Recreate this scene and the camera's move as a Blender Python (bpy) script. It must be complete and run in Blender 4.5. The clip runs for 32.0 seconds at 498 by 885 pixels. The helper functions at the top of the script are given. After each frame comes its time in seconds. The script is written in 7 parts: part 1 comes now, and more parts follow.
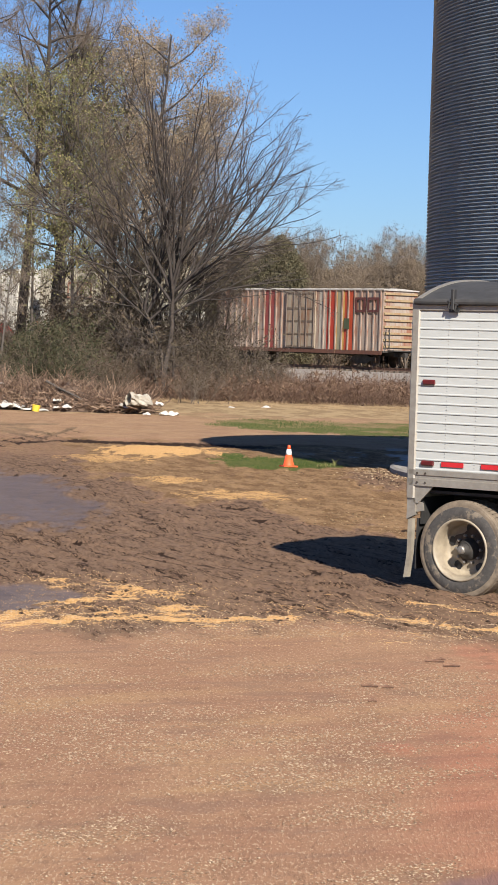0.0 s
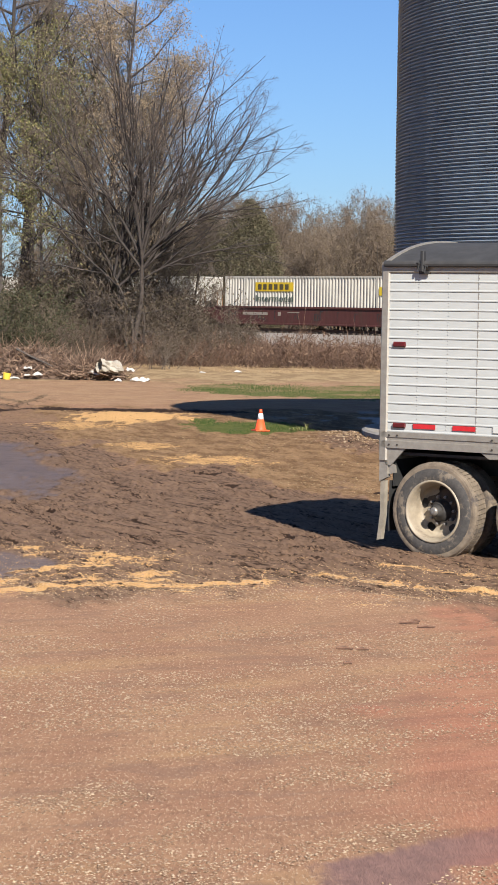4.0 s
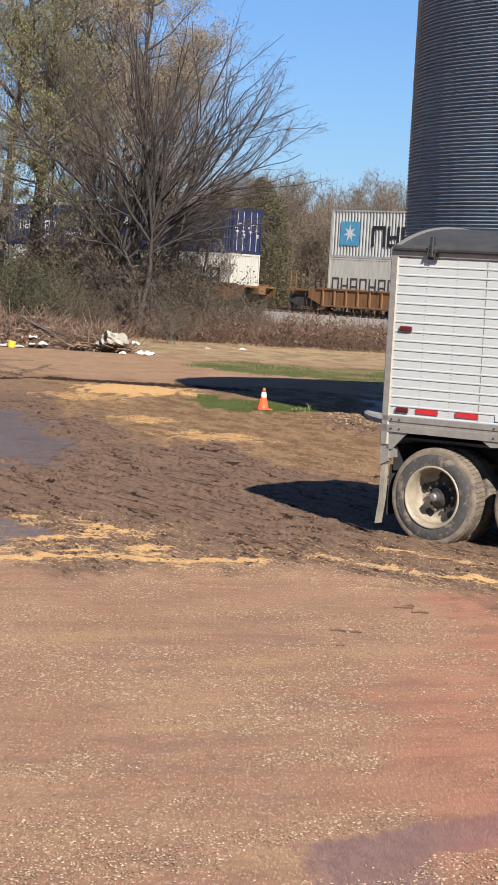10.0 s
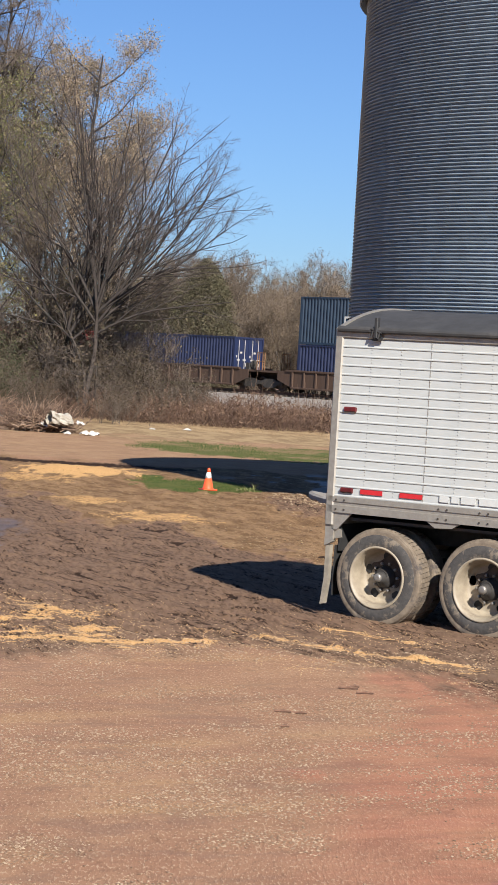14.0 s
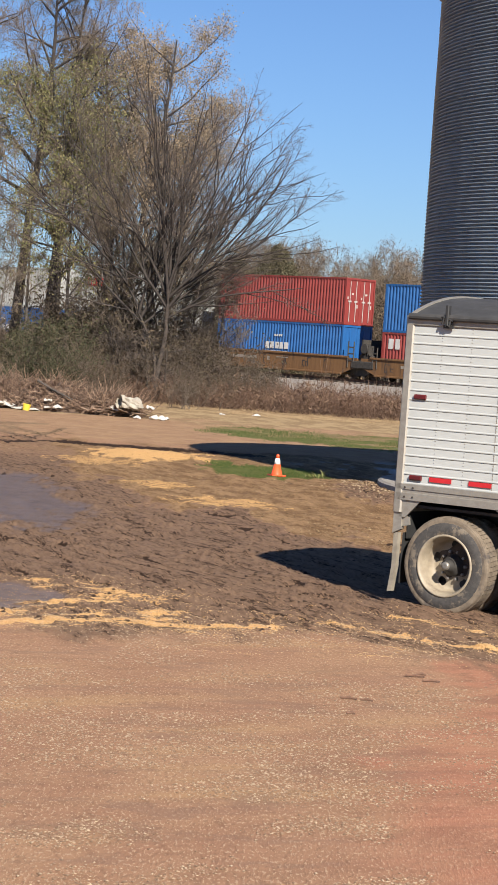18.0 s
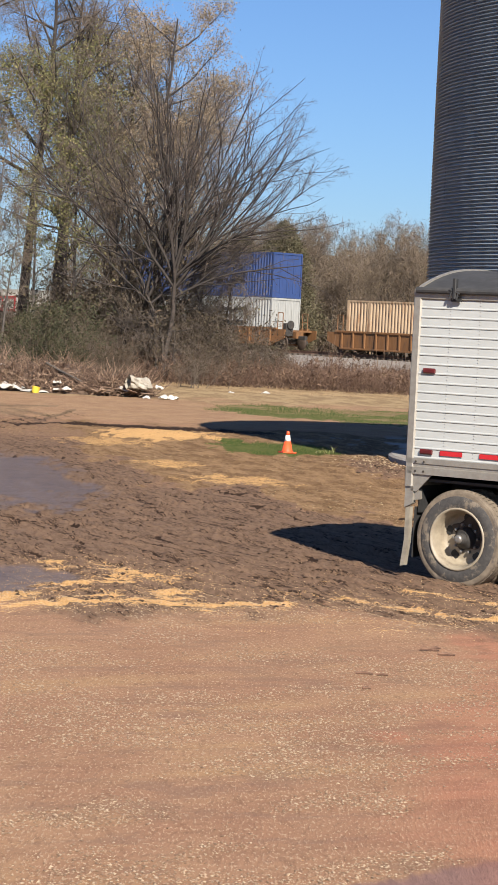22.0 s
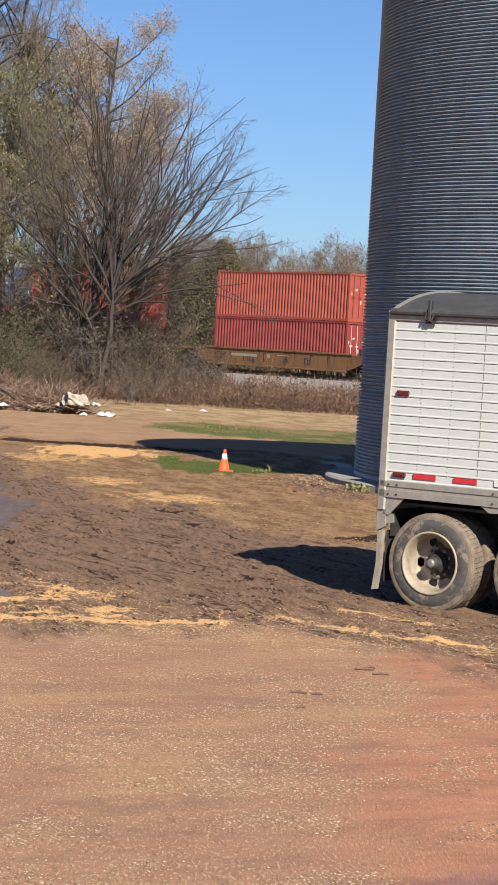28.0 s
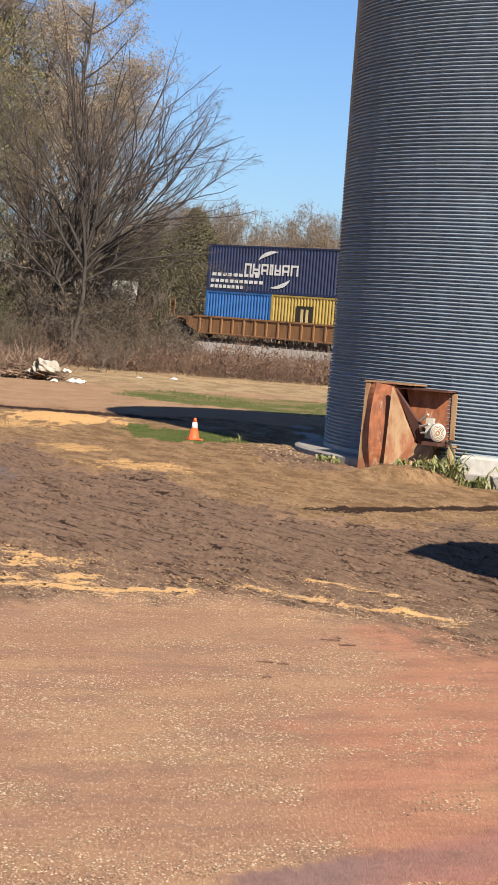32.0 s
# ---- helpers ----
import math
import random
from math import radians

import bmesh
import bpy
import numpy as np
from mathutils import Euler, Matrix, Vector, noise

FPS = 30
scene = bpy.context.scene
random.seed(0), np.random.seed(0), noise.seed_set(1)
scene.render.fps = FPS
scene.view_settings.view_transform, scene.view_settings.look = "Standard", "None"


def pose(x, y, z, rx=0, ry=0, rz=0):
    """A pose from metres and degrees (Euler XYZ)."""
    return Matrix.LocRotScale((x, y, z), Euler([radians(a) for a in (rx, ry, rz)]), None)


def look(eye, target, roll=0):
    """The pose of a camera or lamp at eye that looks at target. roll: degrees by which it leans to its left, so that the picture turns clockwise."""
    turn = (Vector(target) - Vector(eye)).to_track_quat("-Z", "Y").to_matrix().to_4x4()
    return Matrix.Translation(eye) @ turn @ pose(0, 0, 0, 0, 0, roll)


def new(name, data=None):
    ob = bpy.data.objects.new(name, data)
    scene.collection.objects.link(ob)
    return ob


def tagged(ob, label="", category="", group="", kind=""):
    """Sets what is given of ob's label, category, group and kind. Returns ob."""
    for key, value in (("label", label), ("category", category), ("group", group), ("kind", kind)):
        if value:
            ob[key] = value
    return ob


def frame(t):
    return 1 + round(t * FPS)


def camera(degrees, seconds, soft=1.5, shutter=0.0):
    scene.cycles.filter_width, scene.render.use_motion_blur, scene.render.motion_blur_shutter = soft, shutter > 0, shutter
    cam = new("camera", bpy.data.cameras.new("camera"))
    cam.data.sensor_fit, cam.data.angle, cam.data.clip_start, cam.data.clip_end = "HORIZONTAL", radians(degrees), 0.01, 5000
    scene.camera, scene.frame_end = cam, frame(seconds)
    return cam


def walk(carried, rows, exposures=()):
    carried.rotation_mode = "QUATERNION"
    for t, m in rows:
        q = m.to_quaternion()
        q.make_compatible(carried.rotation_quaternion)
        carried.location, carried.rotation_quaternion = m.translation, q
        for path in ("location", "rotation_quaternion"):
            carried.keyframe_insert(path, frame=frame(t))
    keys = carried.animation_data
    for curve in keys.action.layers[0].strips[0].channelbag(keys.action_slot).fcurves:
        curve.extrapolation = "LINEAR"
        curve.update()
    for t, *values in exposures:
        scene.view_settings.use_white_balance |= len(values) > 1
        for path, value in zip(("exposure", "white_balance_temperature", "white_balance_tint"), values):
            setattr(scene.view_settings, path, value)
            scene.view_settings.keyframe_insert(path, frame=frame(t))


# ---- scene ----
EYE = (0.0, 0.0, 2.57)
cam = camera(12.584, 32.0, soft=1.5)
# seconds, yaw, pitch, roll of the hand-held camera, which stands in one spot
PATH = [
    (0.0, -0.004, -2.529, -1.755),
    (0.5, -0.004, -2.485, -1.758),
    (1.0, 0.017, -2.552, -1.769),
    (1.5, -0.243, -2.781, -1.706),
    (2.0, -0.543, -2.967, -1.437),
    (2.5, -0.660, -2.931, -1.250),
    (3.0, -0.730, -2.885, -1.246),
    (3.5, -0.726, -3.085, -1.275),
    (4.0, -0.761, -3.409, -0.919),
    (4.5, -0.744, -3.762, -0.580),
    (6.5, -0.936, -3.497, 0.039),
    (7.0, -0.964, -3.461, -1.112),
    (7.5, -1.305, -3.701, -1.320),
    (8.0, -1.210, -3.830, -1.217),
    (8.5, -1.042, -3.956, -1.772),
    (9.0, -1.263, -4.102, -2.517),
    (9.5, -1.080, -4.221, -3.175),
    (10.0, -0.564, -3.973, -3.328),
    (10.5, -0.465, -3.464, -3.443),
    (11.0, -0.925, -3.363, -3.693),
    (11.5, -1.356, -3.128, -4.023),
    (12.0, -1.518, -2.584, -4.371),
    (12.5, -1.379, -2.180, -4.237),
    (13.0, -1.529, -2.019, -3.764),
    (13.5, -2.007, -1.831, -3.385),
    (15.5, -1.234, -1.973, -4.151),
    (16.0, -0.799, -1.863, -4.387),
    (16.5, -0.599, -1.475, -4.325),
    (17.0, -0.590, -1.505, -4.022),
    (17.5, -0.427, -1.845, -3.717),
    (18.0, -0.180, -2.322, -4.073),
    (18.5, 0.024, -2.478, -4.116),
    (19.0, 0.062, -2.513, -4.304),
    (19.5, -0.606, -2.432, -3.962),
    (20.0, -0.819, -2.556, -3.744),
    (20.5, -0.440, -2.822, -3.533),
    (21.0, -0.162, -2.809, -2.925),
    (21.5, 0.065, -2.706, -3.218),
    (22.0, 0.020, -2.900, -2.797),
    (22.5, 0.012, -3.131, -2.872),
    (23.0, -0.465, -3.164, -3.173),
    (23.5, -0.822, -3.304, -3.215),
    (24.0, -0.328, -3.342, -2.594),
    (24.5, 0.399, -3.247, -1.944),
    (25.0, 0.918, -3.486, -2.071),
    (25.5, 0.524, -3.210, -2.528),
    (26.0, -0.104, -2.810, -2.428),
    (26.5, -0.775, -2.510, -2.234),
    (28.5, -1.495, -2.350, -3.726),
    (29.0, -1.253, -2.516, -3.799),
    (29.5, -1.066, -2.902, -3.610),
    (30.0, -0.914, -3.145, -3.480),
    (30.5, -1.175, -3.442, -3.563),
    (31.0, -1.781, -3.480, -3.027),
    (31.5, -2.150, -3.199, -3.361),
    (32.0, -2.271, -3.087, -4.396),
]
# seconds, stops, kelvin, tint: the phone settles its exposure and white balance as it turns
SEEN = [(0.0, 0.91, 6300, 10), (4.0, 0.93, 6180, 10), (9.0, 0.91, 6080, 10), (13.0, 0.89, 6080, 10), (16.0, 0.89, 6150, 10), (19.0, 0.91, 6400, 10), (23.0, 0.91, 6250, 10), (26.0, 0.91, 6150, 10), (29.0, 0.93, 6450, 10), (31.0, 1.02, 6500, 10), (32.0, 1.03, 6500, 10)]
walk(cam, [(t, pose(*EYE, 90 + p, r, w)) for t, w, p, r in PATH], SEEN)

# ---- light ----
SUN_EL, SUN_AZ = 33.6, 162.6
world = bpy.data.worlds.new("world")
scene.world = world
world.use_nodes = True
wn = world.node_tree.nodes
sky = wn.new("ShaderNodeTexSky")
sky.sky_type, sky.sun_disc = "NISHITA", False
sky.sun_elevation, sky.sun_rotation = radians(SUN_EL), radians(SUN_AZ)
sky.air_density, sky.dust_density, sky.ozone_density, sky.altitude = 1.0, 0.6, 2.0, 800
wn["Background"].inputs[1].default_value = 0.039
sky_tint = wn.new("ShaderNodeMix")
sky_tint.data_type, sky_tint.blend_type = "RGBA", "MULTIPLY"
sky_tint.inputs[0].default_value, sky_tint.inputs[7].default_value = 1.0, (0.80, 1.03, 1.42, 1)
world.node_tree.links.new(sky.outputs[0], sky_tint.inputs[6])
world.node_tree.links.new(sky_tint.outputs[2], wn["Background"].inputs[0])
sun = new("sun", bpy.data.lights.new("sun", "SUN"))
sun.data.energy, sun.data.angle, sun.data.color = 5.0, radians(0.55), (1.0, 0.90, 0.77)
sa, se = radians(SUN_AZ), radians(SUN_EL)
sun.matrix_world = look((30 * math.sin(sa), 30 * math.cos(sa), 40), (30 * math.sin(sa) - math.sin(sa) * math.cos(se), 30 * math.cos(sa) - math.cos(sa) * math.cos(se), 40 - math.sin(se)))


# ---- materials ----
def nodes_of(name):
    m = bpy.data.materials.new(name)
    m.use_nodes = True
    nt = m.node_tree
    return m, nt, nt.nodes["Principled BSDF"]


def tex(nt, scale, detail=4.0, rough=0.55, stretch=None, space="Object"):
    co = nt.nodes.new("ShaderNodeTexCoord")
    n = nt.nodes.new("ShaderNodeTexNoise")
    n.inputs["Scale"].default_value, n.inputs["Detail"].default_value, n.inputs["Roughness"].default_value = scale, detail, rough
    src = co.outputs[space]
    if stretch:
        mp = nt.nodes.new("ShaderNodeMapping")
        mp.inputs["Scale"].default_value = stretch
        nt.links.new(src, mp.inputs[0])
        src = mp.outputs[0]
    nt.links.new(src, n.inputs["Vector"])
    return n.outputs["Fac"]


def ramp(nt, fac, a, b):
    """0 below a, 1 above b."""
    r = nt.nodes.new("ShaderNodeMapRange")
    r.interpolation_type = "SMOOTHSTEP"
    r.inputs["From Min"].default_value, r.inputs["From Max"].default_value = a, b
    nt.links.new(fac, r.inputs["Value"])
    return r.outputs[0]


def mixed(nt, fac, a, b):
    m = nt.nodes.new("ShaderNodeMix")
    m.data_type = "RGBA"
    if isinstance(fac, (int, float)):
        m.inputs[0].default_value = fac
    else:
        nt.links.new(fac, m.inputs[0])
    for sock, v in ((m.inputs[6], a), (m.inputs[7], b)):
        if isinstance(v, tuple):
            sock.default_value = (*v, 1)
        else:
            nt.links.new(v, sock)
    return m.outputs[2]


def times(nt, a, b, op="MULTIPLY"):
    m = nt.nodes.new("ShaderNodeMath")
    m.operation = op
    for sock, v in zip(m.inputs, (a, b)):
        if isinstance(v, (int, float)):
            sock.default_value = v
        else:
            nt.links.new(v, sock)
    return m.outputs[0]


def bumped(nt, bsdf, fac, strength, dist):
    b = nt.nodes.new("ShaderNodeBump")
    b.inputs["Strength"].default_value, b.inputs["Distance"].default_value = strength, dist
    nt.links.new(fac, b.inputs["Height"])
    nt.links.new(b.outputs[0], bsdf.inputs["Normal"])


def surf(name, c1, c2, scale=6.0, rough=0.7, metal=0.0, bump=0.0, dirt=None, dirt_at=(0.52, 0.68), dirt_scale=1.5, stretch=None, vary=0.0):
    """A painted, earthy or metal surface: two mixed tones, dirt or rust in larger patches, fine relief."""
    m, nt, bs = nodes_of(name)
    fine = tex(nt, scale, 6, 0.62, stretch)
    col = mixed(nt, ramp(nt, fine, 0.3, 0.7), c1, c2)
    if dirt:
        big = tex(nt, dirt_scale, 7, 0.7, stretch)
        col = mixed(nt, ramp(nt, big, *dirt_at), col, dirt)
    if vary:
        info = nt.nodes.new("ShaderNodeObjectInfo")
        hsv = nt.nodes.new("ShaderNodeHueSaturation")
        nt.links.new(col, hsv.inputs["Color"])
        nt.links.new(times(nt, times(nt, info.outputs["Random"], 2 * vary), 1 - vary, "ADD"), hsv.inputs["Value"])
        col = hsv.outputs[0]
    nt.links.new(col, bs.inputs["Base Color"])
    nt.links.new(times(nt, times(nt, fine, 0.25), rough - 0.12, "ADD"), bs.inputs["Roughness"])
    bs.inputs["Metallic"].default_value = metal
    if bump:
        bumped(nt, bs, fine, 0.6, bump)
    return m


PAINTS = {}


def paint(c, dirt=(0.12, 0.06, 0.03), amount=0.6, rough=0.55):
    """Weathered container paint of the base colour c, streaked from top to bottom."""
    key = (c, dirt, amount)
    if key not in PAINTS:
        c = tuple(v * 0.74 for v in c)
        dark = tuple(v * 0.78 for v in c)
        PAINTS[key] = surf("paint", c, dark, 3.0, rough, 0.0, 0.0, dirt, (amount, amount + 0.22), 1.1, (1.6, 1.6, 0.35))
    return PAINTS[key]


MAT = {
    "white_alu": surf("white_panel", (0.445, 0.46, 0.445), (0.395, 0.41, 0.395), 9, 0.42, 0.0, 0.0, (0.47, 0.46, 0.42), (0.48, 0.8), 1.6, (0.5, 1, 2.0)),
    "alu": surf("aluminium", (0.39, 0.365, 0.315), (0.31, 0.285, 0.245), 14, 0.5, 0.55, 0.0, (0.36, 0.33, 0.28), (0.52, 0.75), 3.0),
    "rivet": surf("rivets", (0.36, 0.36, 0.345), (0.30, 0.30, 0.29), 12, 0.5),
    "tarp": surf("tarp", (0.05, 0.05, 0.05), (0.034, 0.034, 0.035), 5, 0.78, 0.0, 0.01, (0.085, 0.08, 0.075), (0.5, 0.8), 1.2),
    "rubber": surf("rubber", (0.066, 0.061, 0.056), (0.045, 0.042, 0.04), 22, 0.88, 0.0, 0.004, (0.17, 0.14, 0.105), (0.50, 0.62), 7.0),
    "tread": surf("muddy_tread", (0.20, 0.16, 0.115), (0.12, 0.095, 0.07), 12, 0.92, 0.0, 0.01, (0.07, 0.06, 0.055), (0.52, 0.7), 4.0),
    "rim": surf("cream_rim", (0.32, 0.275, 0.20), (0.24, 0.20, 0.145), 10, 0.55, 0.0, 0.0, (0.16, 0.125, 0.09), (0.58, 0.74), 4.0),
    # hub grease that also carries the rim lip's shadow as colour
    "grease_shade": surf("grease_shade", (0.085, 0.062, 0.045), (0.04, 0.03, 0.023), 14, 0.8, 0.0, 0.004, (0.16, 0.125, 0.09), (0.56, 0.72), 9.0),
    "dark_steel": surf("dark_steel", (0.05, 0.046, 0.042), (0.03, 0.028, 0.026), 8, 0.75, 0.2, 0.004, (0.11, 0.085, 0.06), (0.5, 0.75), 2.5),
    "red_lens": surf("red_lens", (0.12, 0.012, 0.013), (0.07, 0.009, 0.01), 20, 0.3),
    "red_tape": surf("red_tape", (0.50, 0.022, 0.028), (0.42, 0.018, 0.022), 25, 0.4),
    "white_tape": surf("white_tape", (0.52, 0.53, 0.51), (0.46, 0.47, 0.45), 25, 0.4),
    "chrome": surf("chrome", (0.30, 0.28, 0.25), (0.20, 0.185, 0.165), 12, 0.45, 0.6),
    "galv": surf("galvanised_steel", (0.265, 0.318, 0.365), (0.215, 0.262, 0.305), 3.5, 0.45, 0.08, 0.0, (0.185, 0.23, 0.275), (0.48, 0.7), 0.9, None, 0.05),
    "galv_bolt": surf("bolt_steel", (0.20, 0.225, 0.255), (0.16, 0.18, 0.21), 20, 0.5, 0.5),
    "roof": surf("roof_sheet", (0.78, 0.80, 0.82), (0.68, 0.70, 0.72), 4, 0.4, 0.4),
    "concrete": surf("concrete", (0.30, 0.28, 0.25), (0.23, 0.21, 0.185), 7, 0.9, 0.0, 0.006, (0.25, 0.21, 0.17), (0.5, 0.75), 2.0),
    "pale_concrete": surf("pale_concrete", (0.50, 0.48, 0.44), (0.40, 0.38, 0.34), 7, 0.9, 0.0, 0.006, (0.33, 0.29, 0.24), (0.55, 0.78), 2.0),
    "rust": surf("rusty_sheet", (0.33, 0.115, 0.045), (0.14, 0.048, 0.024), 4, 0.7, 0.0, 0.004, (0.46, 0.30, 0.18), (0.56, 0.72), 2.2, (1.8, 1.8, 0.7)),
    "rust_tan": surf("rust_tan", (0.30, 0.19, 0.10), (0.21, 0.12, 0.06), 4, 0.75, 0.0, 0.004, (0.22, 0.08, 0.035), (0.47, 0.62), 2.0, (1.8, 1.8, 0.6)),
    # rust darkened by hand for the fan's shaded inner parts
    "rust_shade": surf("rust_shade", (0.08, 0.03, 0.02), (0.05, 0.02, 0.015), 4, 0.9, 0.05),
    "orange": surf("cone_orange", (0.85, 0.11, 0.03), (0.75, 0.085, 0.025), 18, 0.5, 0.0, 0.0, (0.5, 0.12, 0.05), (0.55, 0.8), 6.0),
    "collar": surf("cone_collar", (0.85, 0.85, 0.85), (0.75, 0.75, 0.75), 18, 0.4),
    "ballast": surf("ballast", (0.27, 0.245, 0.22), (0.13, 0.115, 0.10), 9, 0.95, 0.0, 0.05, (0.30, 0.25, 0.20), (0.5, 0.7), 0.7),
    "rail": surf("rail_steel", (0.16, 0.09, 0.06), (0.10, 0.06, 0.045), 6, 0.6, 0.5),
    "bark": surf("bark", (0.046, 0.037, 0.032), (0.025, 0.020, 0.018), 7, 0.95, 0.0, 0.01),
    "bark_mid": surf("brown_bark", (0.08, 0.065, 0.055), (0.042, 0.034, 0.029), 7, 0.95, 0.0, 0.01),
    "tangle": surf("tangle", (0.165, 0.13, 0.10), (0.10, 0.08, 0.063), 3, 0.95),
    "bark_grey": surf("grey_bark", (0.105, 0.09, 0.077), (0.062, 0.054, 0.047), 7, 0.95, 0.0, 0.01),
    "twig": surf("twigs", (0.115, 0.093, 0.08), (0.07, 0.057, 0.05), 3, 0.95),
    "wheel_steel": surf("wheel_steel", (0.10, 0.07, 0.055), (0.06, 0.045, 0.035), 8, 0.7, 0.4),
    "motor": surf("motor_cream", (0.46, 0.44, 0.385), (0.37, 0.35, 0.30), 12, 0.5, 0.0, 0.0, (0.35, 0.25, 0.17), (0.5, 0.75), 6.0),
    "black": surf("black_rubber", (0.03, 0.03, 0.03), (0.02, 0.02, 0.02), 10, 0.6),
}


def leafy(name, c1, c2, c3, rough=0.75, trans=0.25):
    """Leaves that differ from piece to piece."""
    m, nt, bs = nodes_of(name)
    geo = nt.nodes.new("ShaderNodeNewGeometry")
    cr = nt.nodes.new("ShaderNodeValToRGB")
    e = cr.color_ramp.elements
    e[0].color, e[1].color = (*c1, 1), (*c3, 1)
    e.new(0.5).color = (*c2, 1)
    nt.links.new(geo.outputs["Random Per Island"], cr.inputs[0])
    nt.links.new(cr.outputs[0], bs.inputs["Base Color"])
    bs.inputs["Roughness"].default_value = rough
    bs.inputs["Specular IOR Level"].default_value = 0.2
    return m


# ---- mesh helpers ----
class Shape:
    """Vertices and faces gathered for one mesh."""

    def __init__(self):
        self.v, self.f = [], []

    def add(self, verts, faces):
        o = len(self.v)
        self.v.extend(verts)
        self.f.extend([tuple(i + o for i in q) for q in faces])
        return self

    def box(self, x0, y0, z0, x1, y1, z1, b=0.0):
        """A box; b cuts its edges along the longest side."""
        if b <= 0:
            vs = [(x, y, z) for x in (x0, x1) for y in (y0, y1) for z in (z0, z1)]
            return self.add(vs, [(0, 1, 3, 2), (4, 6, 7, 5), (0, 4, 5, 1), (2, 3, 7, 6), (0, 2, 6, 4), (1, 5, 7, 3)])
        d = [x1 - x0, y1 - y0, z1 - z0]
        ax = d.index(max(d))
        lo, hi = (x0, y0, z0), (x1, y1, z1)
        p, q = [i for i in range(3) if i != ax]
        ring = [(lo[p] + b, lo[q]), (hi[p] - b, lo[q]), (hi[p], lo[q] + b), (hi[p], hi[q] - b), (hi[p] - b, hi[q]), (lo[p] + b, hi[q]), (lo[p], hi[q] - b), (lo[p], lo[q] + b)]
        vs = []
        for a in (lo[ax], hi[ax]):
            for u, w in ring:
                c = [0, 0, 0]
                c[ax], c[p], c[q] = a, u, w
                vs.append(tuple(c))
        return self.add(vs, [tuple(range(7, -1, -1)), tuple(range(8, 16))] + [(i, (i + 1) % 8, 8 + (i + 1) % 8, 8 + i) for i in range(8)])

    def prism(self, outline, axis, a, b):
        """An outline of (u, w) drawn out along an axis from a to b."""
        n = len(outline)
        vs = []
        for t in (a, b):
            for u, w in outline:
                vs.append({"x": (t, u, w), "y": (u, t, w), "z": (u, w, t)}[axis])
        return self.add(vs, [tuple(range(n - 1, -1, -1)), tuple(range(n, 2 * n))] + [(i, (i + 1) % n, n + (i + 1) % n, n + i) for i in range(n)])

    def turned(self, profile, axis="y", n=32, centre=(0, 0, 0), closed=False):
        """A profile of (along, radius) turned round an axis."""
        vs = []
        for a, r in profile:
            for i in range(n):
                t = 2 * math.pi * i / n
                c, s = r * math.cos(t), r * math.sin(t)
                p = {"y": (c, a, s), "x": (a, c, s), "z": (c, s, a)}[axis]
                vs.append(tuple(p[k] + centre[k] for k in range(3)))
        m = len(profile)
        fs = [(j * n + i, j * n + (i + 1) % n, (j + 1) * n + (i + 1) % n, (j + 1) * n + i) for j in range(m - 1) for i in range(n)]
        if not closed:
            fs += [tuple(range(n - 1, -1, -1)), tuple(range((m - 1) * n, m * n))]
        return self.add(vs, fs)

    def tube(self, a, b, r, n=6, r2=None):
        a, b = Vector(a), Vector(b)
        q = (b - a).to_track_quat("Z", "Y").to_matrix()
        r2 = r if r2 is None else r2
        vs = []
        for p, rr in ((a, r), (b, r2)):
            for i in range(n):
                t = 2 * math.pi * i / n
                vs.append(tuple(p + q @ Vector((rr * math.cos(t), rr * math.sin(t), 0))))
        return self.add(vs, [tuple(range(n - 1, -1, -1)), tuple(range(n, 2 * n))] + [(i, (i + 1) % n, n + (i + 1) % n, n + i) for i in range(n)])

    def mesh(self, name, material, smooth=False):
        me = bpy.data.meshes.new(name)
        me.from_pydata(self.v, [], self.f)
        me.materials.append(material)
        bm = bmesh.new()
        bm.from_mesh(me)
        bmesh.ops.recalc_face_normals(bm, faces=bm.faces)
        bm.to_mesh(me)
        bm.free()
        if smooth:
            me.shade_smooth()
        return me


def part(name, shape, material, parent, label="", smooth=False, m=None):
    """Links a shape, or a mesh made before, as one mesh object under a thing or a part."""
    me = shape.mesh(name, material, smooth) if isinstance(shape, Shape) else shape
    ob = new(name, me)
    if parent:
        ob.parent = parent
    if m is not None:
        ob.matrix_basis = m
    if label:
        tagged(ob, label)
    return ob


def thing(name, m, label, category, group="", kind=""):
    ob = new(name)
    ob.matrix_basis = m
    return tagged(ob, label, category, group, kind)


def sheet_mesh(name, verts, faces, material, smooth=False):
    """A large mesh straight from arrays."""
    me = bpy.data.meshes.new(name)
    verts, faces = np.asarray(verts, np.float32), np.asarray(faces, np.int32)
    me.vertices.add(len(verts))
    me.vertices.foreach_set("co", verts.ravel())
    k = faces.shape[1]
    me.loops.add(faces.size)
    me.loops.foreach_set("vertex_index", faces.ravel())
    me.polygons.add(len(faces))
    me.polygons.foreach_set("loop_start", np.arange(0, faces.size, k, dtype=np.int32))
    me.polygons.foreach_set("loop_total", np.full(len(faces), k, np.int32))
    if smooth:
        me.polygons.foreach_set("use_smooth", np.ones(len(faces), bool))
    me.update(calc_edges=True)
    me.materials.append(material)
    return me


def lattice(ix, iy, seed):
    h = (ix.astype(np.int64) * 374761393 + iy.astype(np.int64) * 668265263 + seed * 1442695041) & 0x7FFFFFFF
    h = ((h ^ (h >> 13)) * 1274126177) & 0x7FFFFFFF
    return ((h ^ (h >> 16)) & 0xFFFF) / 65535.0


